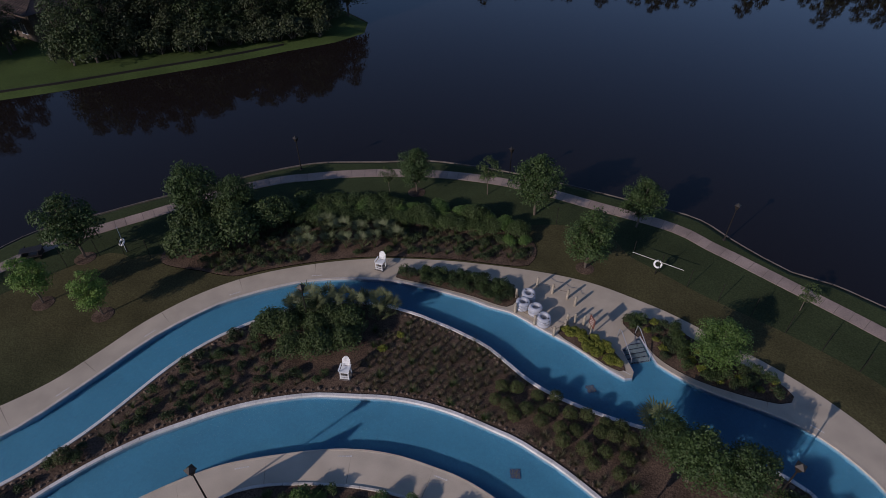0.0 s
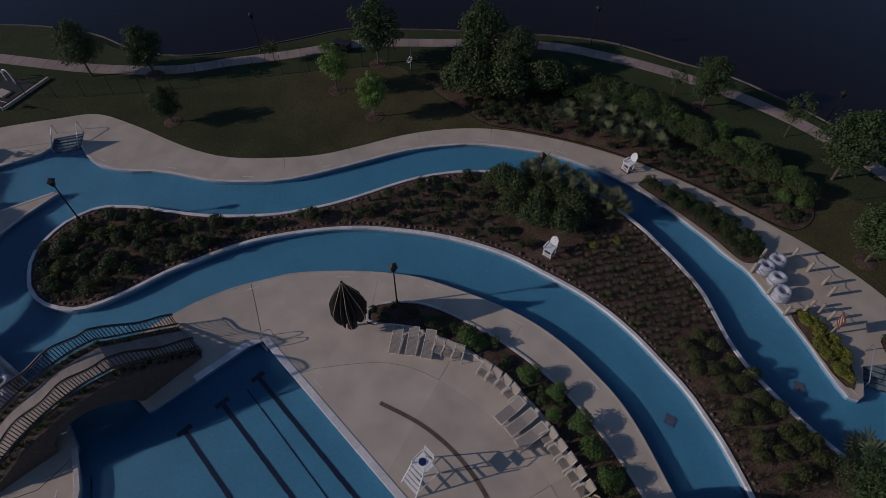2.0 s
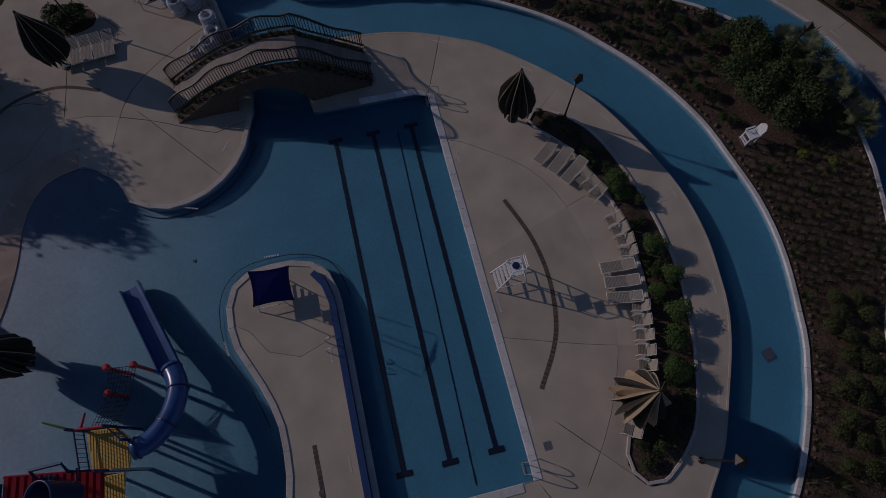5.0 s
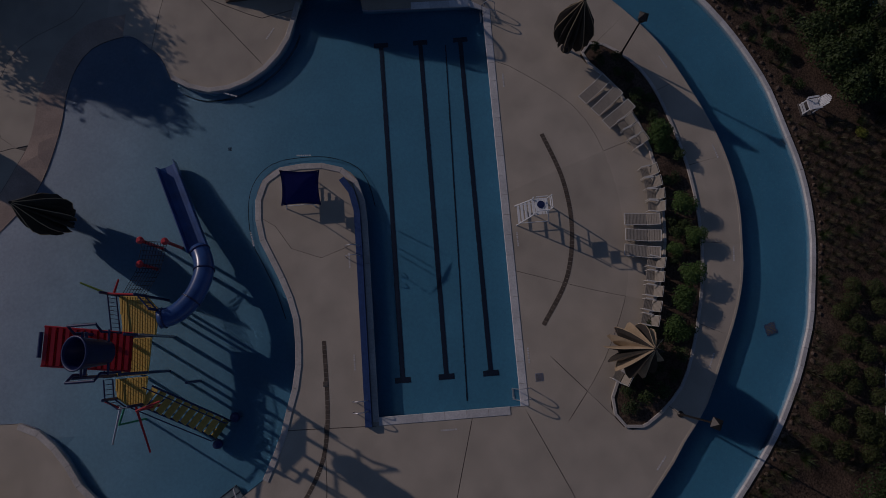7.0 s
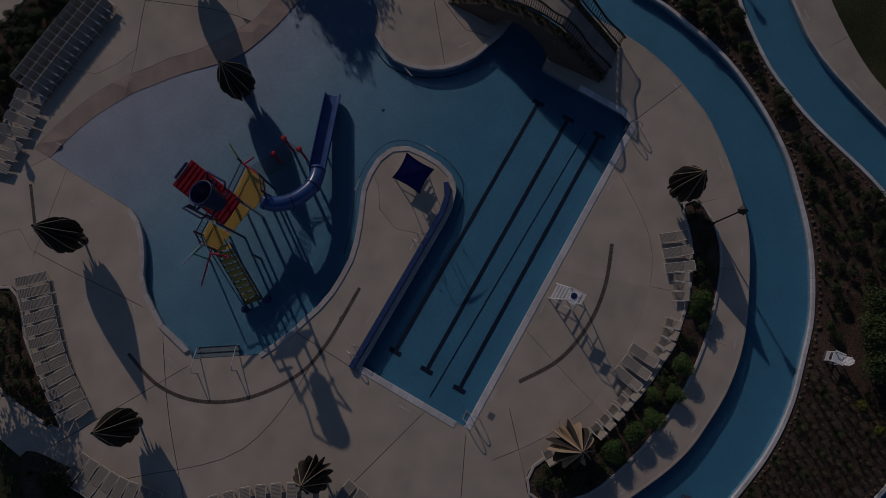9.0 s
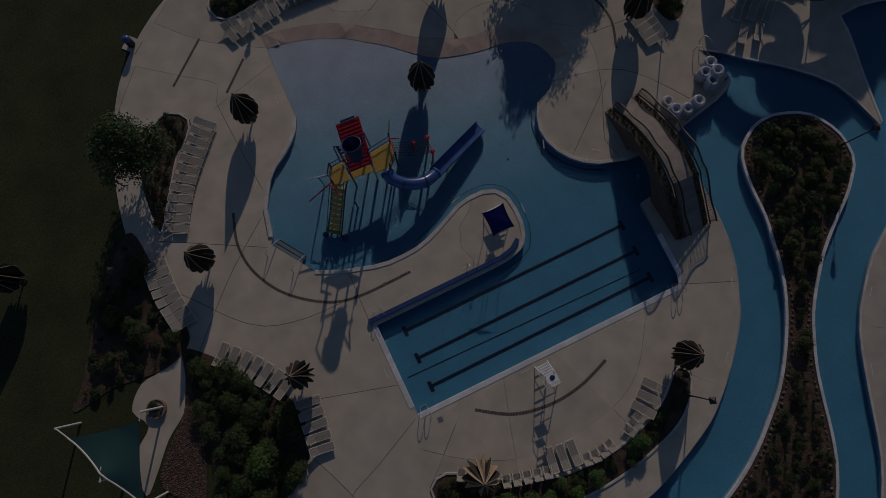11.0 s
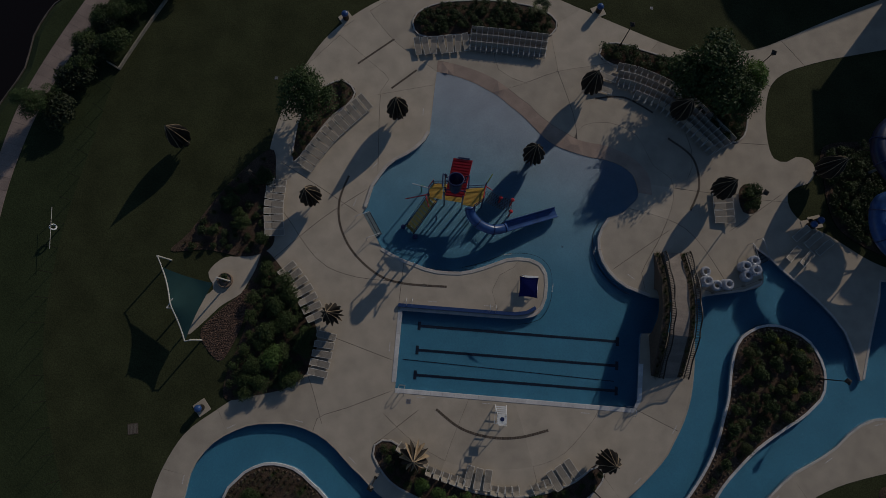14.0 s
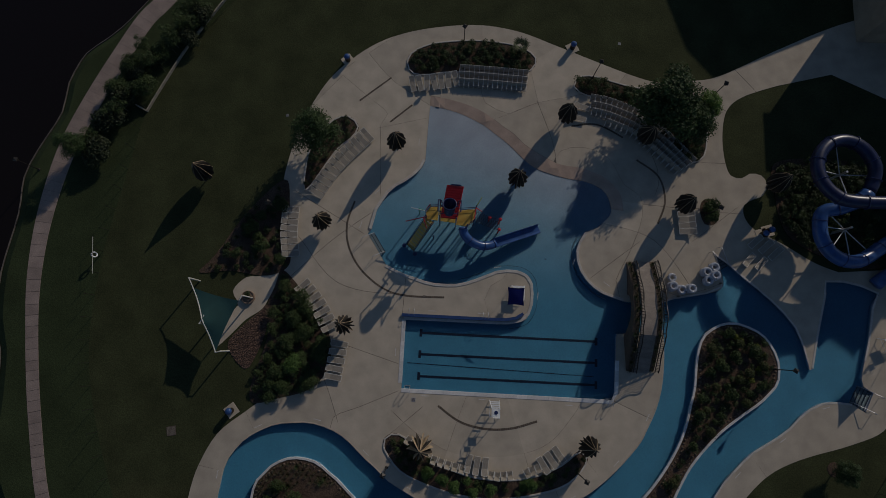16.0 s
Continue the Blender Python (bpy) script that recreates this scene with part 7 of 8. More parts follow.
def steps_rails(at, turn, width, count, label, depth=0.36):
    """Wide steps into the water with two sloping handrails; the steps go down towards -y."""
    s = thing("pool_steps", label, "steps", (*at, 0), turn)
    for k in range(count):
        bm = bmesh.new()
        box(bm, (0, -depth * (k + 0.5), -0.10 - 0.085 * (k + 0.5)), (width, depth, 0.085), bevel=0.01)
        st = part("step", bm, M_STEP, s)
        bm = bmesh.new()
        box(bm, (0, -depth * (k + 1) + 0.04, -0.10 - 0.085 * k + 0.004), (width, 0.07, 0.012))
        part("nosing", bm, M_MARK, st)
    for x in (-width / 2 + 0.1, width / 2 - 0.1):
        bm = bmesh.new()
        pipe(bm, [(x, 0.55, 0.0), (x, 0.5, 0.86), (x, 0.2, 0.92), (x, -depth * count + 0.1, 0.12), (x, -depth * count, -0.5)], 0.03, 8)
        part("handrail", bm, M_STEEL, s)


steps_rails((-3.75, -26.2), 3.587, 1.62, 5, "river entry steps with steel handrails")
steps_rails((51.23, 0.81), 4.22, 2.15, 5, "splash pool steps with steel handrails")
steps_rails((-4.4, 15.4), 2.15, 2.7, 3, "shallow steps into the pool with handrails")
steps_rails((34.9, 16.45), 0.55, 1.3, 5, "landing steps into the river with handrails")


# swim tubes in stacks
def tube_stack(x, y, count, z=0.02):
    s = thing("tube_stack", "stack of clear vinyl river tubes" if count > 1 else "clear vinyl river tube lying on the landing", "swim tube", (x, y, z), group="river tubes")
    for k in range(count):
        bm = bmesh.new()
        torus(bm, (rng.uniform(-0.06, 0.06), rng.uniform(-0.06, 0.06), 0.17 + k * 0.26), 0.38, 0.165, (rng.uniform(-0.1, 0.1), rng.uniform(-0.1, 0.1), 1), 24, 10)
        t = part("tube", bm, M_TUBE, s, "", True)
        for a in (0.6, 3.7):
            bm = bmesh.new()
            box(bm, (math.cos(a + k) * 0.38, math.sin(a + k) * 0.38, 0.335 + k * 0.26), (0.16, 0.06, 0.03), a + k, bevel=0.008)
            part("handle", bm, M_BLACK, t)


for x, y, c in ((29.74, 13.48, 1), (29.56, 12.44, 4), (30.68, 12.16, 3), (31.65, 12.35, 4), (33.39, 14.23, 4), (34.22, 13.86, 5), (33.6, 13.29, 4), (34.3, 14.79, 4), (3.96, -28.64, 3), (4.29, -27.63, 3), (3.33, -27.3, 3), (2.59, -26.35, 3)):
    tube_stack(x, y, c)


# timber post rails of the tube corrals
def post_rail(points, label, height=1.0):
    f = thing("post_and_rope_rail", label, "railing")
    tops = []
    for x, y in points:
        bm = bmesh.new()
        lathe(bm, [(0.10, 0.0), (0.10, height - 0.12), (0.08, height - 0.1), (0.08, height - 0.06), (0.10, height - 0.04), (0.06, height), (0.01, height + 0.01)], 10, (x, y))
        part("post", bm, M_WOODPOST, f)
        tops.append(Vector((x, y, height * 0.72)))
    for a, b in zip(tops, tops[1:]):
        bm = bmesh.new()
        pipe(bm, [a, a.lerp(b, 0.5) - Vector((0, 0, 0.10)), b], 0.018, 5)
        part("rope", bm, M_DECKWOOD, f)


post_rail([(4.92, -28.65), (4.79, -27.0), (3.21, -26.11), (1.7, -25.34), (0.97, -26.2)], "pale timber posts along the tube corral")
post_rail([(3.46, -30.3), (2.2, -29.83), (1.01, -29.49), (0.37, -28.85)], "pale timber posts with rope behind the tubes")
post_rail([(0.85, -26.83), (0.29, -27.01), (-0.38, -26.94), (-0.83, -26.68)], "pale timber posts by the planter")
post_rail([(29.03, 11.87), (30.47, 11.4), (32.0, 11.87), (33.53, 12.35), (35.21, 13.11)], "dark stub posts round the tube landing", 0.6)
# sign board by the river steps
sign = thing("sign_board", "red-brown notice board on a post", "sign", (-0.88, -25.93, 0), 2.05)
bm = bmesh.new()
box(bm, (0, 0, 0.9), (0.08, 0.08, 1.8), bevel=0.01)
part("post", bm, M_WOODPOST, sign)
bm = bmesh.new()
box(bm, (0, -0.06, 1.55), (0.75, 0.04, 0.85), bevel=0.01)
board = part("board", bm, M_SIGN, sign)
for k in range(4):
    bm = bmesh.new()
    box(bm, (0, -0.083, 1.80 - k * 0.16), (0.5 - 0.06 * (k % 2), 0.006, 0.04))
    part("text_line", bm, M_FRAME, board)


# life rings on posts
def life_ring(x, y, turn):
    r = thing("life_ring", "white life ring on a post with a reaching pole", "life ring", (x, y, -0.03), turn, "life rings")
    bm = bmesh.new()
    rod(bm, (0, 0, 0), (0, 0, 1.5), 0.045, None, 8)
    part("post", bm, M_BRONZE, r)
    bm = bmesh.new()
    torus(bm, (0, -0.12, 1.15), 0.28, 0.075, (0.2, -0.7, 0.7), 20, 8)
    ring = part("ring", bm, M_RING, r)
    for a in (0.8, 2.4, 3.9, 5.5):
        bm = bmesh.new()
        box(bm, (math.cos(a) * 0.28, -0.12 + math.sin(a) * 0.2, 1.15 + math.sin(a) * 0.2), (0.05, 0.17, 0.17))
        part("band", bm, M_BLACK, ring)
    bm = bmesh.new()
    rod(bm, (-2.2, -0.05, 1.35), (2.0, -0.05, 1.42), 0.022, None, 6)
    part("reaching_pole", bm, M_FRAME, r)


life_ring(59.04, 4.19, 0.5)
life_ring(38.5, -26.3, 2.42)
life_ring(-5.9, -34.2, 2.78)
life_ring(-35.28, 12.74, 1.70)


# waste bins
def waste_bin(x, y, turn):
    b = thing("waste_bin", "round dark bin with a blue domed lid on a concrete pad", "waste bin", (x, y, 0), turn, "waste bins")
    bm = bmesh.new()
    lathe(bm, [(0.30, 0.04), (0.32, 0.10), (0.32, 0.85), (0.34, 0.88), (0.05, 0.9)], 16)
    part("body", bm, M_BRONZE, b)
    bm = bmesh.new()
    lathe(bm, [(0.36, 0.88), (0.36, 0.98), (0.26, 1.14), (0.08, 1.20), (0.01, 1.2)], 16)
    part("lid", bm, M_BLUE, b, "blue domed lid", True)
    bm = bmesh.new()
    box(bm, (0, 0, 0.012), (1.3, 1.3, 0.04), bevel=0.01)
    part("pad", bm, M_CONC, b)


for x, y, t in ((-8.85, 38.1, 0.7), (18.25, 41.06, 0.5), (-18.32, -3.43, 0.7), (40.22, 19.01, 0.3), (40.92, 19.46, 0.3)):
    waste_bin(x, y, t)


# fences on the lawn
def fence(points, label, spacing=2.5, height=1.9):
    f = thing("wire_fence", label, "fence")
    posts = along(smooth(points, step=0.8), spacing)
    for p, t in posts:
        bm = bmesh.new()
        rod(bm, (p.x, p.y, -0.05), (p.x, p.y, height), 0.026, None, 6)
        part("post", bm, M_BRONZE, f)
    for (p, _), (q, _) in zip(posts, posts[1:]):
        bm = bmesh.new()
        for z in (0.6, height - 0.04):
            rod(bm, (p.x, p.y, z), (q.x, q.y, z), 0.0012, None, 4, False)
        part("wire", bm, M_BRONZE, f)


fence([(34.04, -27.5), (37.47, -25.52), (40.02, -25.8), (45.53, -18.49), (48.89, -13.22), (52.74, -6.26), (57.23, -0.46), (61.28, 3.99)], "thin dark post and wire fence on the lawn")
fence([(2.68, -39.04), (-4.38, -35.55), (-9.55, -32.44), (-15.28, -29.53), (-20.6, -25.93), (-26.25, -19.68), (-31.42, -9.38), (-34.66, 1.17), (-35.05, 11.82), (-33.63, 22.47), (-32.26, 30.43), (-29.84, 36.4), (-26.96, 40.71), (-22.87, 46.26)], "thin dark post and wire fence above the lakeside path")

# table and seats on the lakeside pad
table = thing("picnic_table", "dark metal picnic table on a pale pad", "table", (45.92, -23.87, 0.0), 0.6)
bm = bmesh.new()
box(bm, (0, 0, 0.75), (1.7, 0.8, 0.05), bevel=0.01)
part("tabletop", bm, M_BRONZE, table)
for y in (-0.65, 0.65):
    bm = bmesh.new()
    box(bm, (0, y, 0.45), (1.7, 0.28, 0.05), bevel=0.01)
    part("bench", bm, M_BRONZE, table)
for x in (-0.6, 0.6):
    bm = bmesh.new()
    box(bm, (x, 0, 0.37), (0.08, 1.4, 0.74), bevel=0.01)
    part("leg", bm, M_BRONZE, table)
# stones along the island's inner edge
bm = bmesh.new()
for p, t in along(ISLAND, 0.42, 0.0, True):
    side = Vector((t.y, -t.x))
    q = p + side * rng.uniform(0.42, 0.62)
    r = rng.uniform(0.07, 0.15)
    bmesh.ops.create_icosphere(bm, subdivisions=1, radius=r, matrix=Matrix.Translation((q.x, q.y, 0.06)) @ Matrix.Rotation(rng.uniform(0, 6), 4, "Z") @ Matrix.Diagonal((rng.uniform(0.8, 1.5), rng.uniform(0.7, 1.1), rng.uniform(0.5, 0.9), 1)))
tagged(part("edging_stones", bm, M_ROCK), "rough brown stones edging the island bed", "stones", kind="stuff")
# gravel stones
bm = bmesh.new()
for p in fill(GRAVEL, 0.16, 0.05):
    bmesh.ops.create_icosphere(bm, subdivisions=1, radius=rng.uniform(0.05, 0.10), matrix=Matrix.Translation((p[0], p[1], 0.02)) @ Matrix.Diagonal((rng.uniform(0.8, 1.4), rng.uniform(0.8, 1.2), 0.6, 1)))
    if len(bm.verts) > 12 * 1400:
        break
tagged(part("gravel_stones", bm, M_GRAVSTONE), "loose rounded brown gravel stones", "gravel", kind="stuff")

# low pale wall with scrub behind it, at the edge of the west lawn
def low_wall(points, height, width, mat, label, name="low_wall"):
    bm = bmesh.new()
    line = smooth(points, step=0.8)
    rows = []
    for i, p in enumerate(line):
        t = (line[min(i + 1, len(line) - 1)] - line[max(i - 1, 0)]).normalized()
        o = Vector((t.y, -t.x)) * width / 2
        rows.append([bm.verts.new(v) for v in ((p.x - o.x, p.y - o.y, -0.1), (p.x - o.x, p.y - o.y, height), (p.x + o.x, p.y + o.y, height), (p.x + o.x, p.y + o.y, -0.1))])
    for a, b in zip(rows, rows[1:]):
        for k in range(3):
            bm.faces.new((a[k], a[k + 1], b[k + 1], b[k]))
    bm.faces.new(rows[0][::-1])
    bm.faces.new(rows[-1])
    bmesh.ops.recalc_face_normals(bm, faces=bm.faces[:])
    return tagged(part(name, bm, mat), label, "low wall", kind="structure")


low_wall([(-32.19, 30.36), (-30.84, 33.57), (-28.73, 38.2), (-26.85, 41.57), (-25.88, 43.22), (-23.61, 46.93)], 0.35, 0.14, M_WOODPOST, "pale thin edging wall of the west lawn")
low_wall([(-33.57, 31.06), (-32.19, 30.36)], 0.35, 0.14, M_WOODPOST, "pale short return of the lawn edging wall")
# valve pit beside the splash pool: kerb, lid and bent pipes
low_wall([(61.23, 5.51), (59.91, 4.5), (58.66, 3.58)], 0.22, 0.2, M_CONC, "pale concrete kerb of the valve pit", "pit_kerb")
low_wall([(58.66, 3.58), (59.69, 1.31), (60.74, -1.0)], 0.22, 0.2, M_CONC, "pale concrete kerb of the valve pit", "pit_kerb")
pit = thing("valve_box", "pale square lid on a dark gravel pit", "valve box", (61.12, 2.86, 0), 0.4)
bm = bmesh.new()
box(bm, (0, 0, 0.10), (1.2, 0.9, 0.2), bevel=0.02)
part("lid", bm, M_CONC, pit)
bm = bmesh.new()
box(bm, (0.2, -0.4, 0.01), (3.2, 3.6, 0.05), bevel=0.01)
part("gravel_bed", bm, M_NET, pit)
for x, y in ((63.13, 1.92), (61.96, 1.51)):
    bm = bmesh.new()
    pipe(bm, smooth([(0, 0, 0), (0.05, 0, 0.9), (0.3, 0.1, 1.35), (0.7, 0.25, 1.3), (0.8, 0.3, 1.0)], step=0.2), 0.06, 8)
    tagged(part("vent_pipe", bm, M_WHITE), "white bent vent pipe beside the valve pit", "pipe").location = (x, y, 0)


# ---- far bank: wood, house, bath house ----
# wood on the far shore, in clumps of leaf on tall stems
for n, (line, count) in enumerate((([(72.8, -56.61), (62.99, -65.96), (53.74, -74.12), (46.58, -80.93), (43.68, -86.29)], 24), ([(71.77, -63.73), (63.07, -73.52), (53.6, -82.05), (47.55, -88.28)], 22), ([(70.69, -71.17), (61.76, -81.4), (54.86, -90.41)], 17), ([(97.76, -45.09), (87.59, -53.84), (81.14, -69.77), (79.74, -87.48)], 18))):
    curve = smooth(line, step=0.5)
    total = sum((b - a).length for a, b in zip(curve, curve[1:]))
    for p, t in along(curve, total / (count - 1) * 0.999):
        if (p - Vector((89.8, -72.7))).length < 15.0:
            continue
        c = place((far_a, far_b, far_c)[int(rng.integers(3))], p.x + rng.uniform(-0.8, 0.8), p.y - 5.0 + rng.uniform(-1.0, 1.0), -0.1, rng.uniform(0, 6), rng.uniform(1.25, 1.75))
        tagged(c, group="trees of the far wood")
# distant wood across the lake
for k in range(56):
    x = -160 + k * 4.2
    y = -144 - 2 * math.sin(k * 0.5) + 0.3 * max(0, -x - 90) + 0.9 * max(0, x - 56)
    c = place(far_d, x, y - rng.uniform(3, 9), -0.1, rng.uniform(0, 6), rng.uniform(1.05, 1.7))
    tagged(c, group="trees across the lake")
# low dark timber ledge along the far shore
bm = bmesh.new()
ledge = offset(smooth([(90.57, -37.88), (73.94, -50.38), (68.94, -54.21), (61.13, -60.9), (52.44, -68.33), (46.51, -74.26)], step=1.0), -1.7)
rows = []
for i, p in enumerate(ledge):
    t = (ledge[min(i + 1, len(ledge) - 1)] - ledge[max(i - 1, 0)]).normalized()
    o = Vector((t.y, -t.x)) * 0.05
    rows.append([bm.verts.new(v) for v in ((p.x - o.x, p.y - o.y, -0.2), (p.x - o.x, p.y - o.y, 0.16), (p.x + o.x, p.y + o.y, 0.16), (p.x + o.x, p.y + o.y, -0.2))])
for a, b in zip(rows, rows[1:]):
    for k in range(3):
        bm.faces.new((a[k], a[k + 1], b[k + 1], b[k]))
tagged(part("bank_ledge", bm, M_BRONZE), "low dark timber ledge in the far bank lawn", "bank edging", kind="structure")
# underwood along the foot of the wood
scatter([shrub_far], [(74.6 - 1.7 * k + rng.uniform(-0.5, 0.5), -61.9 - 1.0 * k) for k in range(19)], "underwood of the far bank", 0.7, (1.0, 1.5))
scatter([shrub_far], [(73.0 - 2.3 * k + rng.uniform(-0.5, 0.5), -66.5 - 1.5 * k) for k in range(13)], "underwood of the far bank", 0.8, (1.2, 1.8))

# house with a clay tile roof
house = thing("house", "brown stone house under a dark clay tile roof", "house", (89.75, -72.73, 0), -0.30)
bm = bmesh.new()
box(bm, (0, 0, 2.1), (12.0, 8.0, 4.4))
part("wall", bm, M_HOUSE, house)
roof = new("roof")
roof.parent = house
for side, y_eave, z_eave, rise, depth, wide, taper in ((-1, 0.0, 4.35, 2.9, 5.0, 7.0, 3.4), (1, 0.0, 4.35, 2.9, 5.0, 7.0, 3.4), (1, 5.0, 2.85, 1.0, 3.2, 6.6, 0.6)):
    for k in range(16):
        bm = bmesh.new()
        s = k / 16
        y = y_eave + side * (depth - depth * s)
        half = wide - taper * s
        slope = Matrix.Rotation(-side * math.atan2(rise, depth), 4, "X")
        box(bm, (0, y - side * 0.15, z_eave + rise * s), (half * 2, depth / 15, 0.07), 0, slope)
        for j in range(int(half / 0.30)):
            for sx in (-1, 1):
                box(bm, (sx * (0.15 + j * 0.30), y - side * 0.15, z_eave + 0.06 + rise * s), (0.15, depth / 15, 0.09), 0, slope)
        part("tile_course", bm, M_ROOF, roof)
for x in (-4.9, -1.6, 1.6, 4.9):
    bm = bmesh.new()
    box(bm, (x * 1.2, 7.7, 1.4), (0.4, 0.4, 2.9), bevel=0.02)
    part("porch_pillar", bm, M_HOUSE, house)
for sx in (-1, 1):
    bm = bmesh.new()
    vs = [bm.verts.new(v) for v in ((sx * 7.0, -5.0, 4.3), (sx * 7.0, 5.0, 4.3), (sx * 3.6, 0, 7.2))]
    bm.faces.new(vs)
    part("hip", bm, M_ROOF, roof)
for x in (-3.0, 0.5, 3.6):
    bm = bmesh.new()
    box(bm, (x, 4.02, 1.6), (1.3, 0.08, 1.5))
    w = part("window", bm, M_DBLUE, house)
    bm = bmesh.new()
    for sx in (-0.68, 0.68):
        box(bm, (x + sx, 4.05, 1.6), (0.08, 0.12, 1.6))
    box(bm, (x, 4.05, 2.38), (1.44, 0.12, 0.08))
    box(bm, (x, 4.05, 0.82), (1.5, 0.18, 0.08))
    part("frame", bm, M_WHITE, w)
# pale drive beside the house
bm = bmesh.new()
box(bm, (0, 0, 0.0), (9.0, 4.0, 0.04), bevel=0.01)
tagged(part("pavement", bm, M_CONC), "pale concrete drive beside the house", "drive", kind="structure").matrix_world = Matrix.Translation((89.8, -79.7, -0.01)) @ Matrix.Rotation(0.4, 4, "Z")

# bath house and slide tower, both out of view, set so their shadows fall on the plaza
bath = thing("bath_house", "tan stucco bath house with a hipped roof", "building", (53.4, 68.2, 0), 0.44)
bm = bmesh.new()
box(bm, (7.0, 0, 4.2), (36.0, 17.0, 8.5))
part("wall", bm, M_STUCCO, bath)
bm = bmesh.new()
vs = [bm.verts.new(v) for v in ((-12, -9.5, 8.4), (26, -9.5, 8.4), (26, 9.5, 8.4), (-12, 9.5, 8.4), (-5, 0, 12.5), (19, 0, 12.5))]
for q in ((0, 1, 5, 4), (1, 2, 5), (2, 3, 4, 5), (3, 0, 4), (3, 2, 1, 0)):
    bm.faces.new([vs[i] for i in q])
part("roof", bm, M_ROOF, bath)
tower = thing("slide_tower", "tall timber slide tower out of view, boarded up to cast shade", "tower", (65.8, 37.2, 0), -0.61)
for x in (-4.2, 0.0, 4.2):
    for y in (-3.4, 3.4):
        bm = bmesh.new()
        box(bm, (x, y, 6.2), (0.35, 0.35, 12.6), bevel=0.02)
        part("post", bm, M_DECKWOOD, tower)
for z in (4.2, 8.0):
    bm = bmesh.new()
    box(bm, (0, 0, z), (9.0, 7.4, 0.2), bevel=0.02)
    part("platform", bm, M_DECKWOOD, tower)
# solid boarding added to block the sun, so the tower's shadow is closed
for k in range(8):
    bm = bmesh.new()
    box(bm, (-3.6 + k * 1.03, 3.5, 6.0), (1.0, 0.08, 12.0), bevel=0.01)
    part("board", bm, M_DECKWOOD, tower)
bm = bmesh.new()
vs = [bm.verts.new(v) for v in ((-4.8, -4.2, 12.4), (4.8, -4.2, 12.4), (4.8, 4.2, 12.4), (-4.8, 4.2, 12.4), (-2.0, 0, 13.4), (2.0, 0, 13.4))]
for q in ((0, 1, 5, 4), (1, 2, 5), (2, 3, 4, 5), (3, 0, 4), (3, 2, 1, 0)):
    bm.faces.new([vs[i] for i in q])
part("roof", bm, M_ROOF, tower)

# unseen building added north of the slide for its shade, with a low hipped roof
shade_house = thing("pump_house", "plain tan stucco building under a hipped roof, added out of view to cast shade", "building", (62.3, 46.8, 0), 0.0)
bm = bmesh.new()
box(bm, (0, 0, 4.2), (19.0, 6.4, 8.6))
part("wall", bm, M_STUCCO, shade_house)
bm = bmesh.new()
vs = [bm.verts.new(v) for v in ((-10, -3.7, 8.4), (10, -3.7, 8.4), (10, 3.7, 8.4), (-10, 3.7, 8.4), (-5, 0, 10.0), (5, 0, 10.0))]
for q in ((0, 1, 5, 4), (1, 2, 5), (2, 3, 4, 5), (3, 0, 4), (3, 2, 1, 0)):
    bm.faces.new([vs[i] for i in q])
part("roof", bm, M_ROOF, shade_house)


# ---- pieces of the setting ----
deck = slabs("deck", M_CONC, "pale concrete pool deck in jointed slabs", "pavement", "slab", -0.035, 0.0, 0.022)

# lakeside walk: one slab per joint
walk_faces = by_region["walk"]
tagged(sheet("pavement", walk_faces, -0.03, M_JOINT), "pinkish lakeside footpath in cross-jointed slabs", "footpath", kind="structure")
footpath = bpy.data.objects[[o.name for o in scene.objects if o.name.startswith("pavement")][-1]]
for i in range(len(walk_in) - 1):
    a, b = walk_in[i], walk_in[i + 1]
    c, d = walk_out[i + 1], walk_out[i]
    bm = bmesh.new()
    mid = (a + b + c + d) / 4
    corners = []
    for p in (a, b, c, d):
        q = p + (mid - p).normalized() * 0.03
        corners.append(q)
    low = [bm.verts.new((p.x, p.y, -0.03)) for p in corners]
    top = [bm.verts.new((p.x, p.y, 0.0)) for p in corners]
    bm.faces.new(top)
    for k in range(4):
        bm.faces.new((low[k], low[(k + 1) % 4], top[(k + 1) % 4], top[k]))
    bmesh.ops.recalc_face_normals(bm, faces=bm.faces[:])
    part("slab", bm, M_WALK, footpath)


# coping stones round the water
def coping(name, ring, closed, label, width, length=1.15, top=0.045, inward=False, mat=None):
    base = tagged(new(name), label, "coping", kind="structure")
    dense = along(ring, length, 0.0, closed)
    n = len(dense)
    for i in range(n if closed else n - 1):
        (p, t), (q, u) = dense[i], dense[(i + 1) % n]
        if (q - p).length > length * 1.6:
            continue
        s, r = Vector((t.y, -t.x)), Vector((u.y, -u.x))
        if inward:
            s, r = -s, -r
        g = (q - p).normalized() * 0.008
        bm = bmesh.new()
        inner, outer = 0.03, width
        rows = []
        for base_p, side in ((p + g, s), (q - g, r)):
            a, b = base_p - side * inner, base_p + side * outer
            bev = 0.018
            rows.append([bm.verts.new(v) for v in ((a.x, a.y, -0.06), (a.x, a.y, top - bev), (a.x + side.x * bev, a.y + side.y * bev, top),
                                                   (b.x - side.x * bev, b.y - side.y * bev, top), (b.x, b.y, top - bev), (b.x, b.y, -0.06))])
        for k in range(5):
            bm.faces.new((rows[0][k], rows[0][k + 1], rows[1][k + 1], rows[1][k]))
        bm.faces.new(rows[0])
        bm.faces.new(rows[1][::-1])
        bmesh.ops.recalc_face_normals(bm, faces=bm.faces[:])
        part("stone", bm, mat or M_COPING, base)
    return base


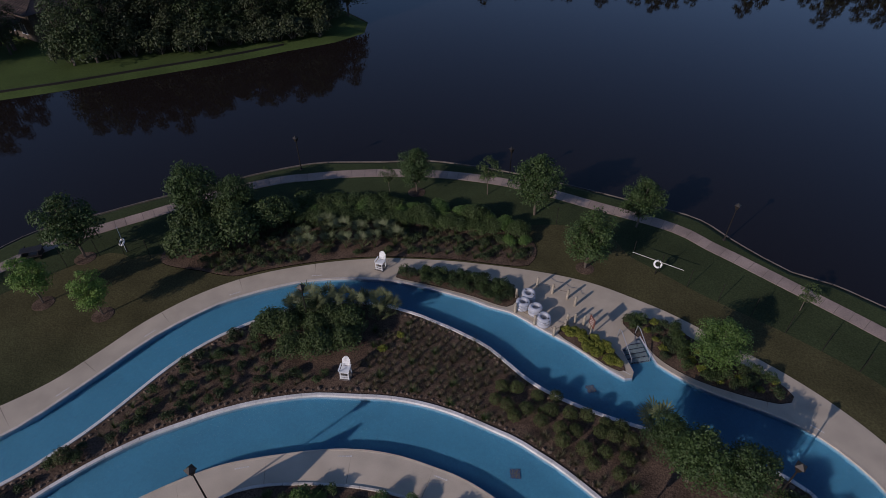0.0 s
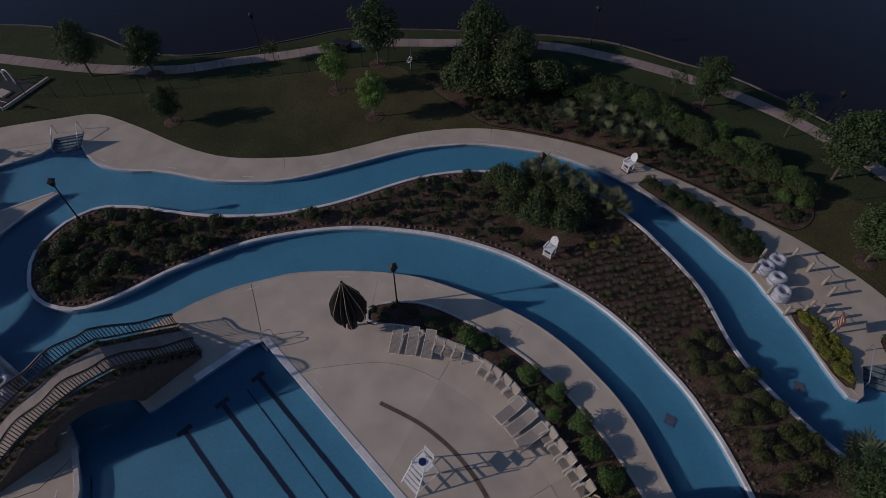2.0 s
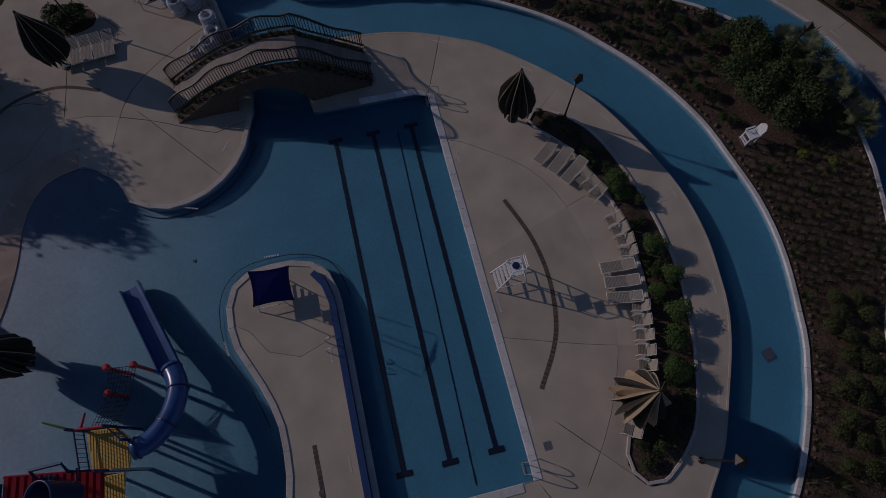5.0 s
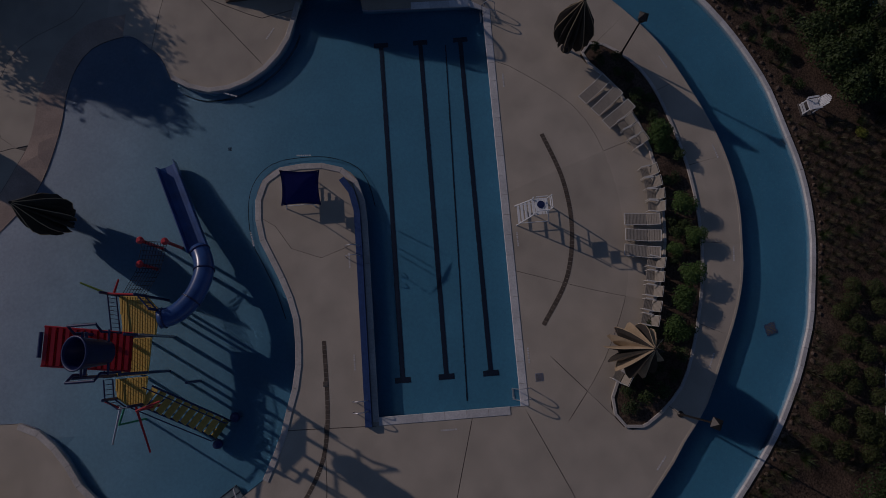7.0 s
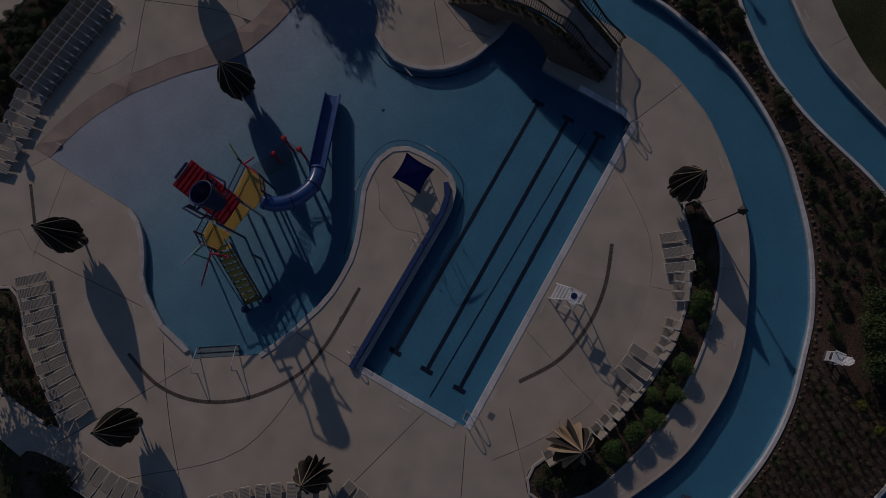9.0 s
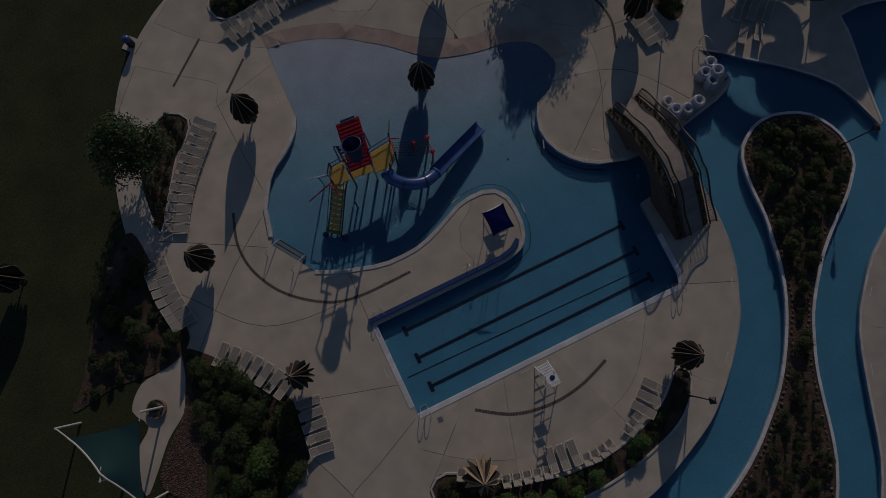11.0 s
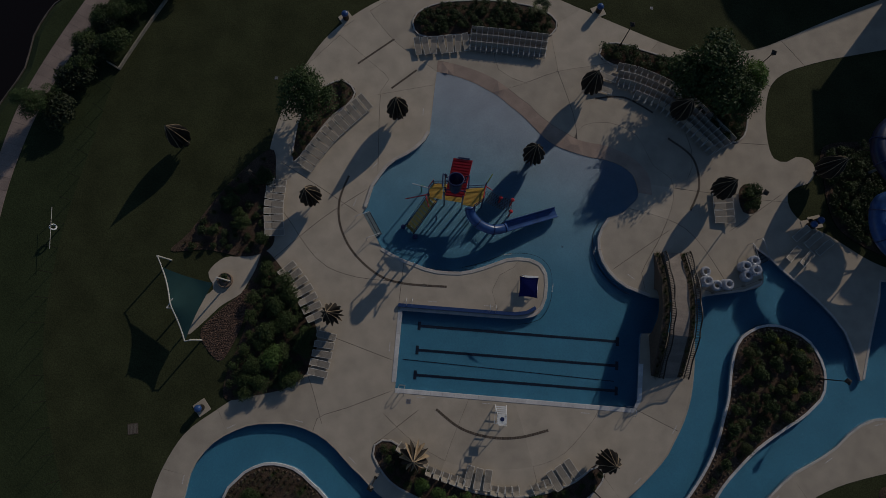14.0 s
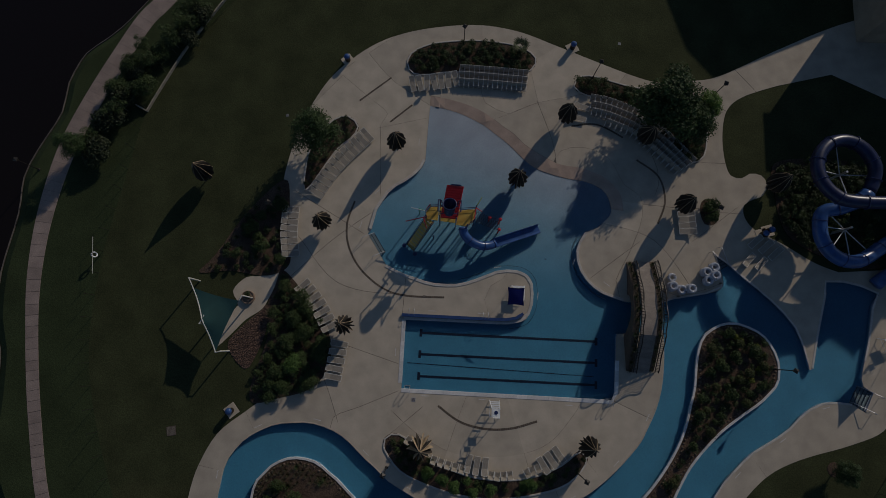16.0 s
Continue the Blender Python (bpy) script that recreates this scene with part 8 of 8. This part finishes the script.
coping("island_coping", ISLAND, True, "pale raised coping round the planted island", 0.22, 1.0, top=0.10)
coping("river_coping", smooth(BANK_OUTER, step=0.6), False, "pale narrow rim of the outer river bank", 0.17, 1.6, top=0.02, inward=True, mat=M_RIM)
coping("river_coping", smooth(BANK_WEST, step=0.6), False, "narrow concrete edge on the deck side of the river", 0.12, top=0.012, inward=True, mat=M_CONC)
coping("weir_coping", smooth(BANK_EAST, step=0.5)[:-1] + smooth(BANK_WEIR, step=0.5), False, "pale concrete rim round the tube landing", 0.16, 2.0, top=0.02, inward=True, mat=M_RIM)
coping("splash_coping", smooth(BANK_SPLASH, step=0.6), False, "pale concrete rim round the slide splash pool", 0.2, 2.0, top=0.03, inward=True, mat=M_RIM)
pool_edge = POOL[:26]
coping("pool_coping", pool_edge, False, "white coping along the lap lanes", 0.4, top=0.03)
coping("pool_coping", smooth(POOL_WEST, step=0.5), False, "pale raised coping round the shallow bay", 0.30, 1.2, top=0.12, mat=M_RIM)
coping("pool_coping", smooth(POOL_PEN, step=0.5) + [Vector((x, 7.33)) for x in (9.0, 6.0, 3.0, -0.3)], False, "pale coping round the peninsula", 0.30, 1.2, top=0.05, mat=M_RIM)
coping("pool_coping", [Vector((0.0, 7.3)), Vector((0, 5)), Vector((0, 2.5)), Vector((0, -0.5))], False, "white coping at the lane ends", 0.4, top=0.03)
coping("pool_coping", smooth(POOL_EAST[2:], step=0.5), False, "pale raised coping round the plaza bay", 0.26, 1.2, top=0.12, mat=M_RIM)


# kerbs round the raised deck beds
for key in ("north", "northwest", "northeast", "south"):
    coping("planter_kerb", BEDS[key], True, "pale concrete kerb round a planting bed", 0.14, 0.9, 0.10, False, M_RIM)

# painted depth marks: small groups of white bars too worn to read
def depth_mark(x, y, turn):
    d = thing("depth_mark", "small worn white lettering painted on the deck", "marking", (x, y, 0.0), turn, "depth marks")
    at = -0.42
    for w in (0.10, 0.07, 0.09, 0.05, 0.10, 0.08, 0.06):
        bm = bmesh.new()
        box(bm, (at + w / 2, 0, 0.006), (w, 0.085, 0.006))
        part("bar", bm, M_COPING, d)
        at += w + 0.045


for bank, space, first, side_step in ((smooth(BANK_OUTER, step=0.6), 6.4, 3.0, 0.55), (smooth(BANK_WEST, step=0.6), 6.2, 10.0, 0.5)):
    for p, t in along(bank, space, first):
        q = p + Vector((-t.y, t.x)) * side_step
        if region(q) == "deck":
            depth_mark(q.x, q.y, math.atan2(t.y, t.x))
for x, y, a in ((2.58, -0.85, 0), (8.93, -0.92, 0), (18.41, -1.06, 0), (-0.89, 3.7, 1.57), (2.95, 8.42, 0), (8.48, 8.42, 0), (-5.79, 17.88, 1.3), (14.71, 10.72, 1.5), (10.09, 13.73, 0.2), (18.76, 14.85, 1.2), (22.46, 12.43, -0.6), (0.33, 28.16, 1.57), (-4.17, 21.92, 0.9)):
    depth_mark(x, y, a)

# pale timber edging at the lake's rim
bm = bmesh.new()
rim = [p for p in offset(smooth(SHORE_A, step=1.6), -0.12) if p.y < 55 and p.x < 80]
rows = []
for i, p in enumerate(rim):
    t = (rim[min(i + 1, len(rim) - 1)] - rim[max(i - 1, 0)]).normalized()
    o = Vector((t.y, -t.x)) * 0.04
    z = -0.40
    rows.append([bm.verts.new(v) for v in ((p.x - o.x, p.y - o.y, -0.8), (p.x - o.x, p.y - o.y, z), (p.x + o.x, p.y + o.y, z), (p.x + o.x, p.y + o.y, -0.8))])
for a, b in zip(rows, rows[1:]):
    for k in range(3):
        bm.faces.new((a[k], a[k + 1], b[k + 1], b[k]))
tagged(part("lake_edging", bm, M_DECKWOOD), "pale weathered timber edging along the lake", "edging", kind="structure")


# the patterns from which the repeats were copied
for model in (*models, umbrella, loose_umbrella, lounger, chair, lamp, guard_chair):
    for o in (*model.children_recursive, model):
        bpy.data.objects.remove(o)
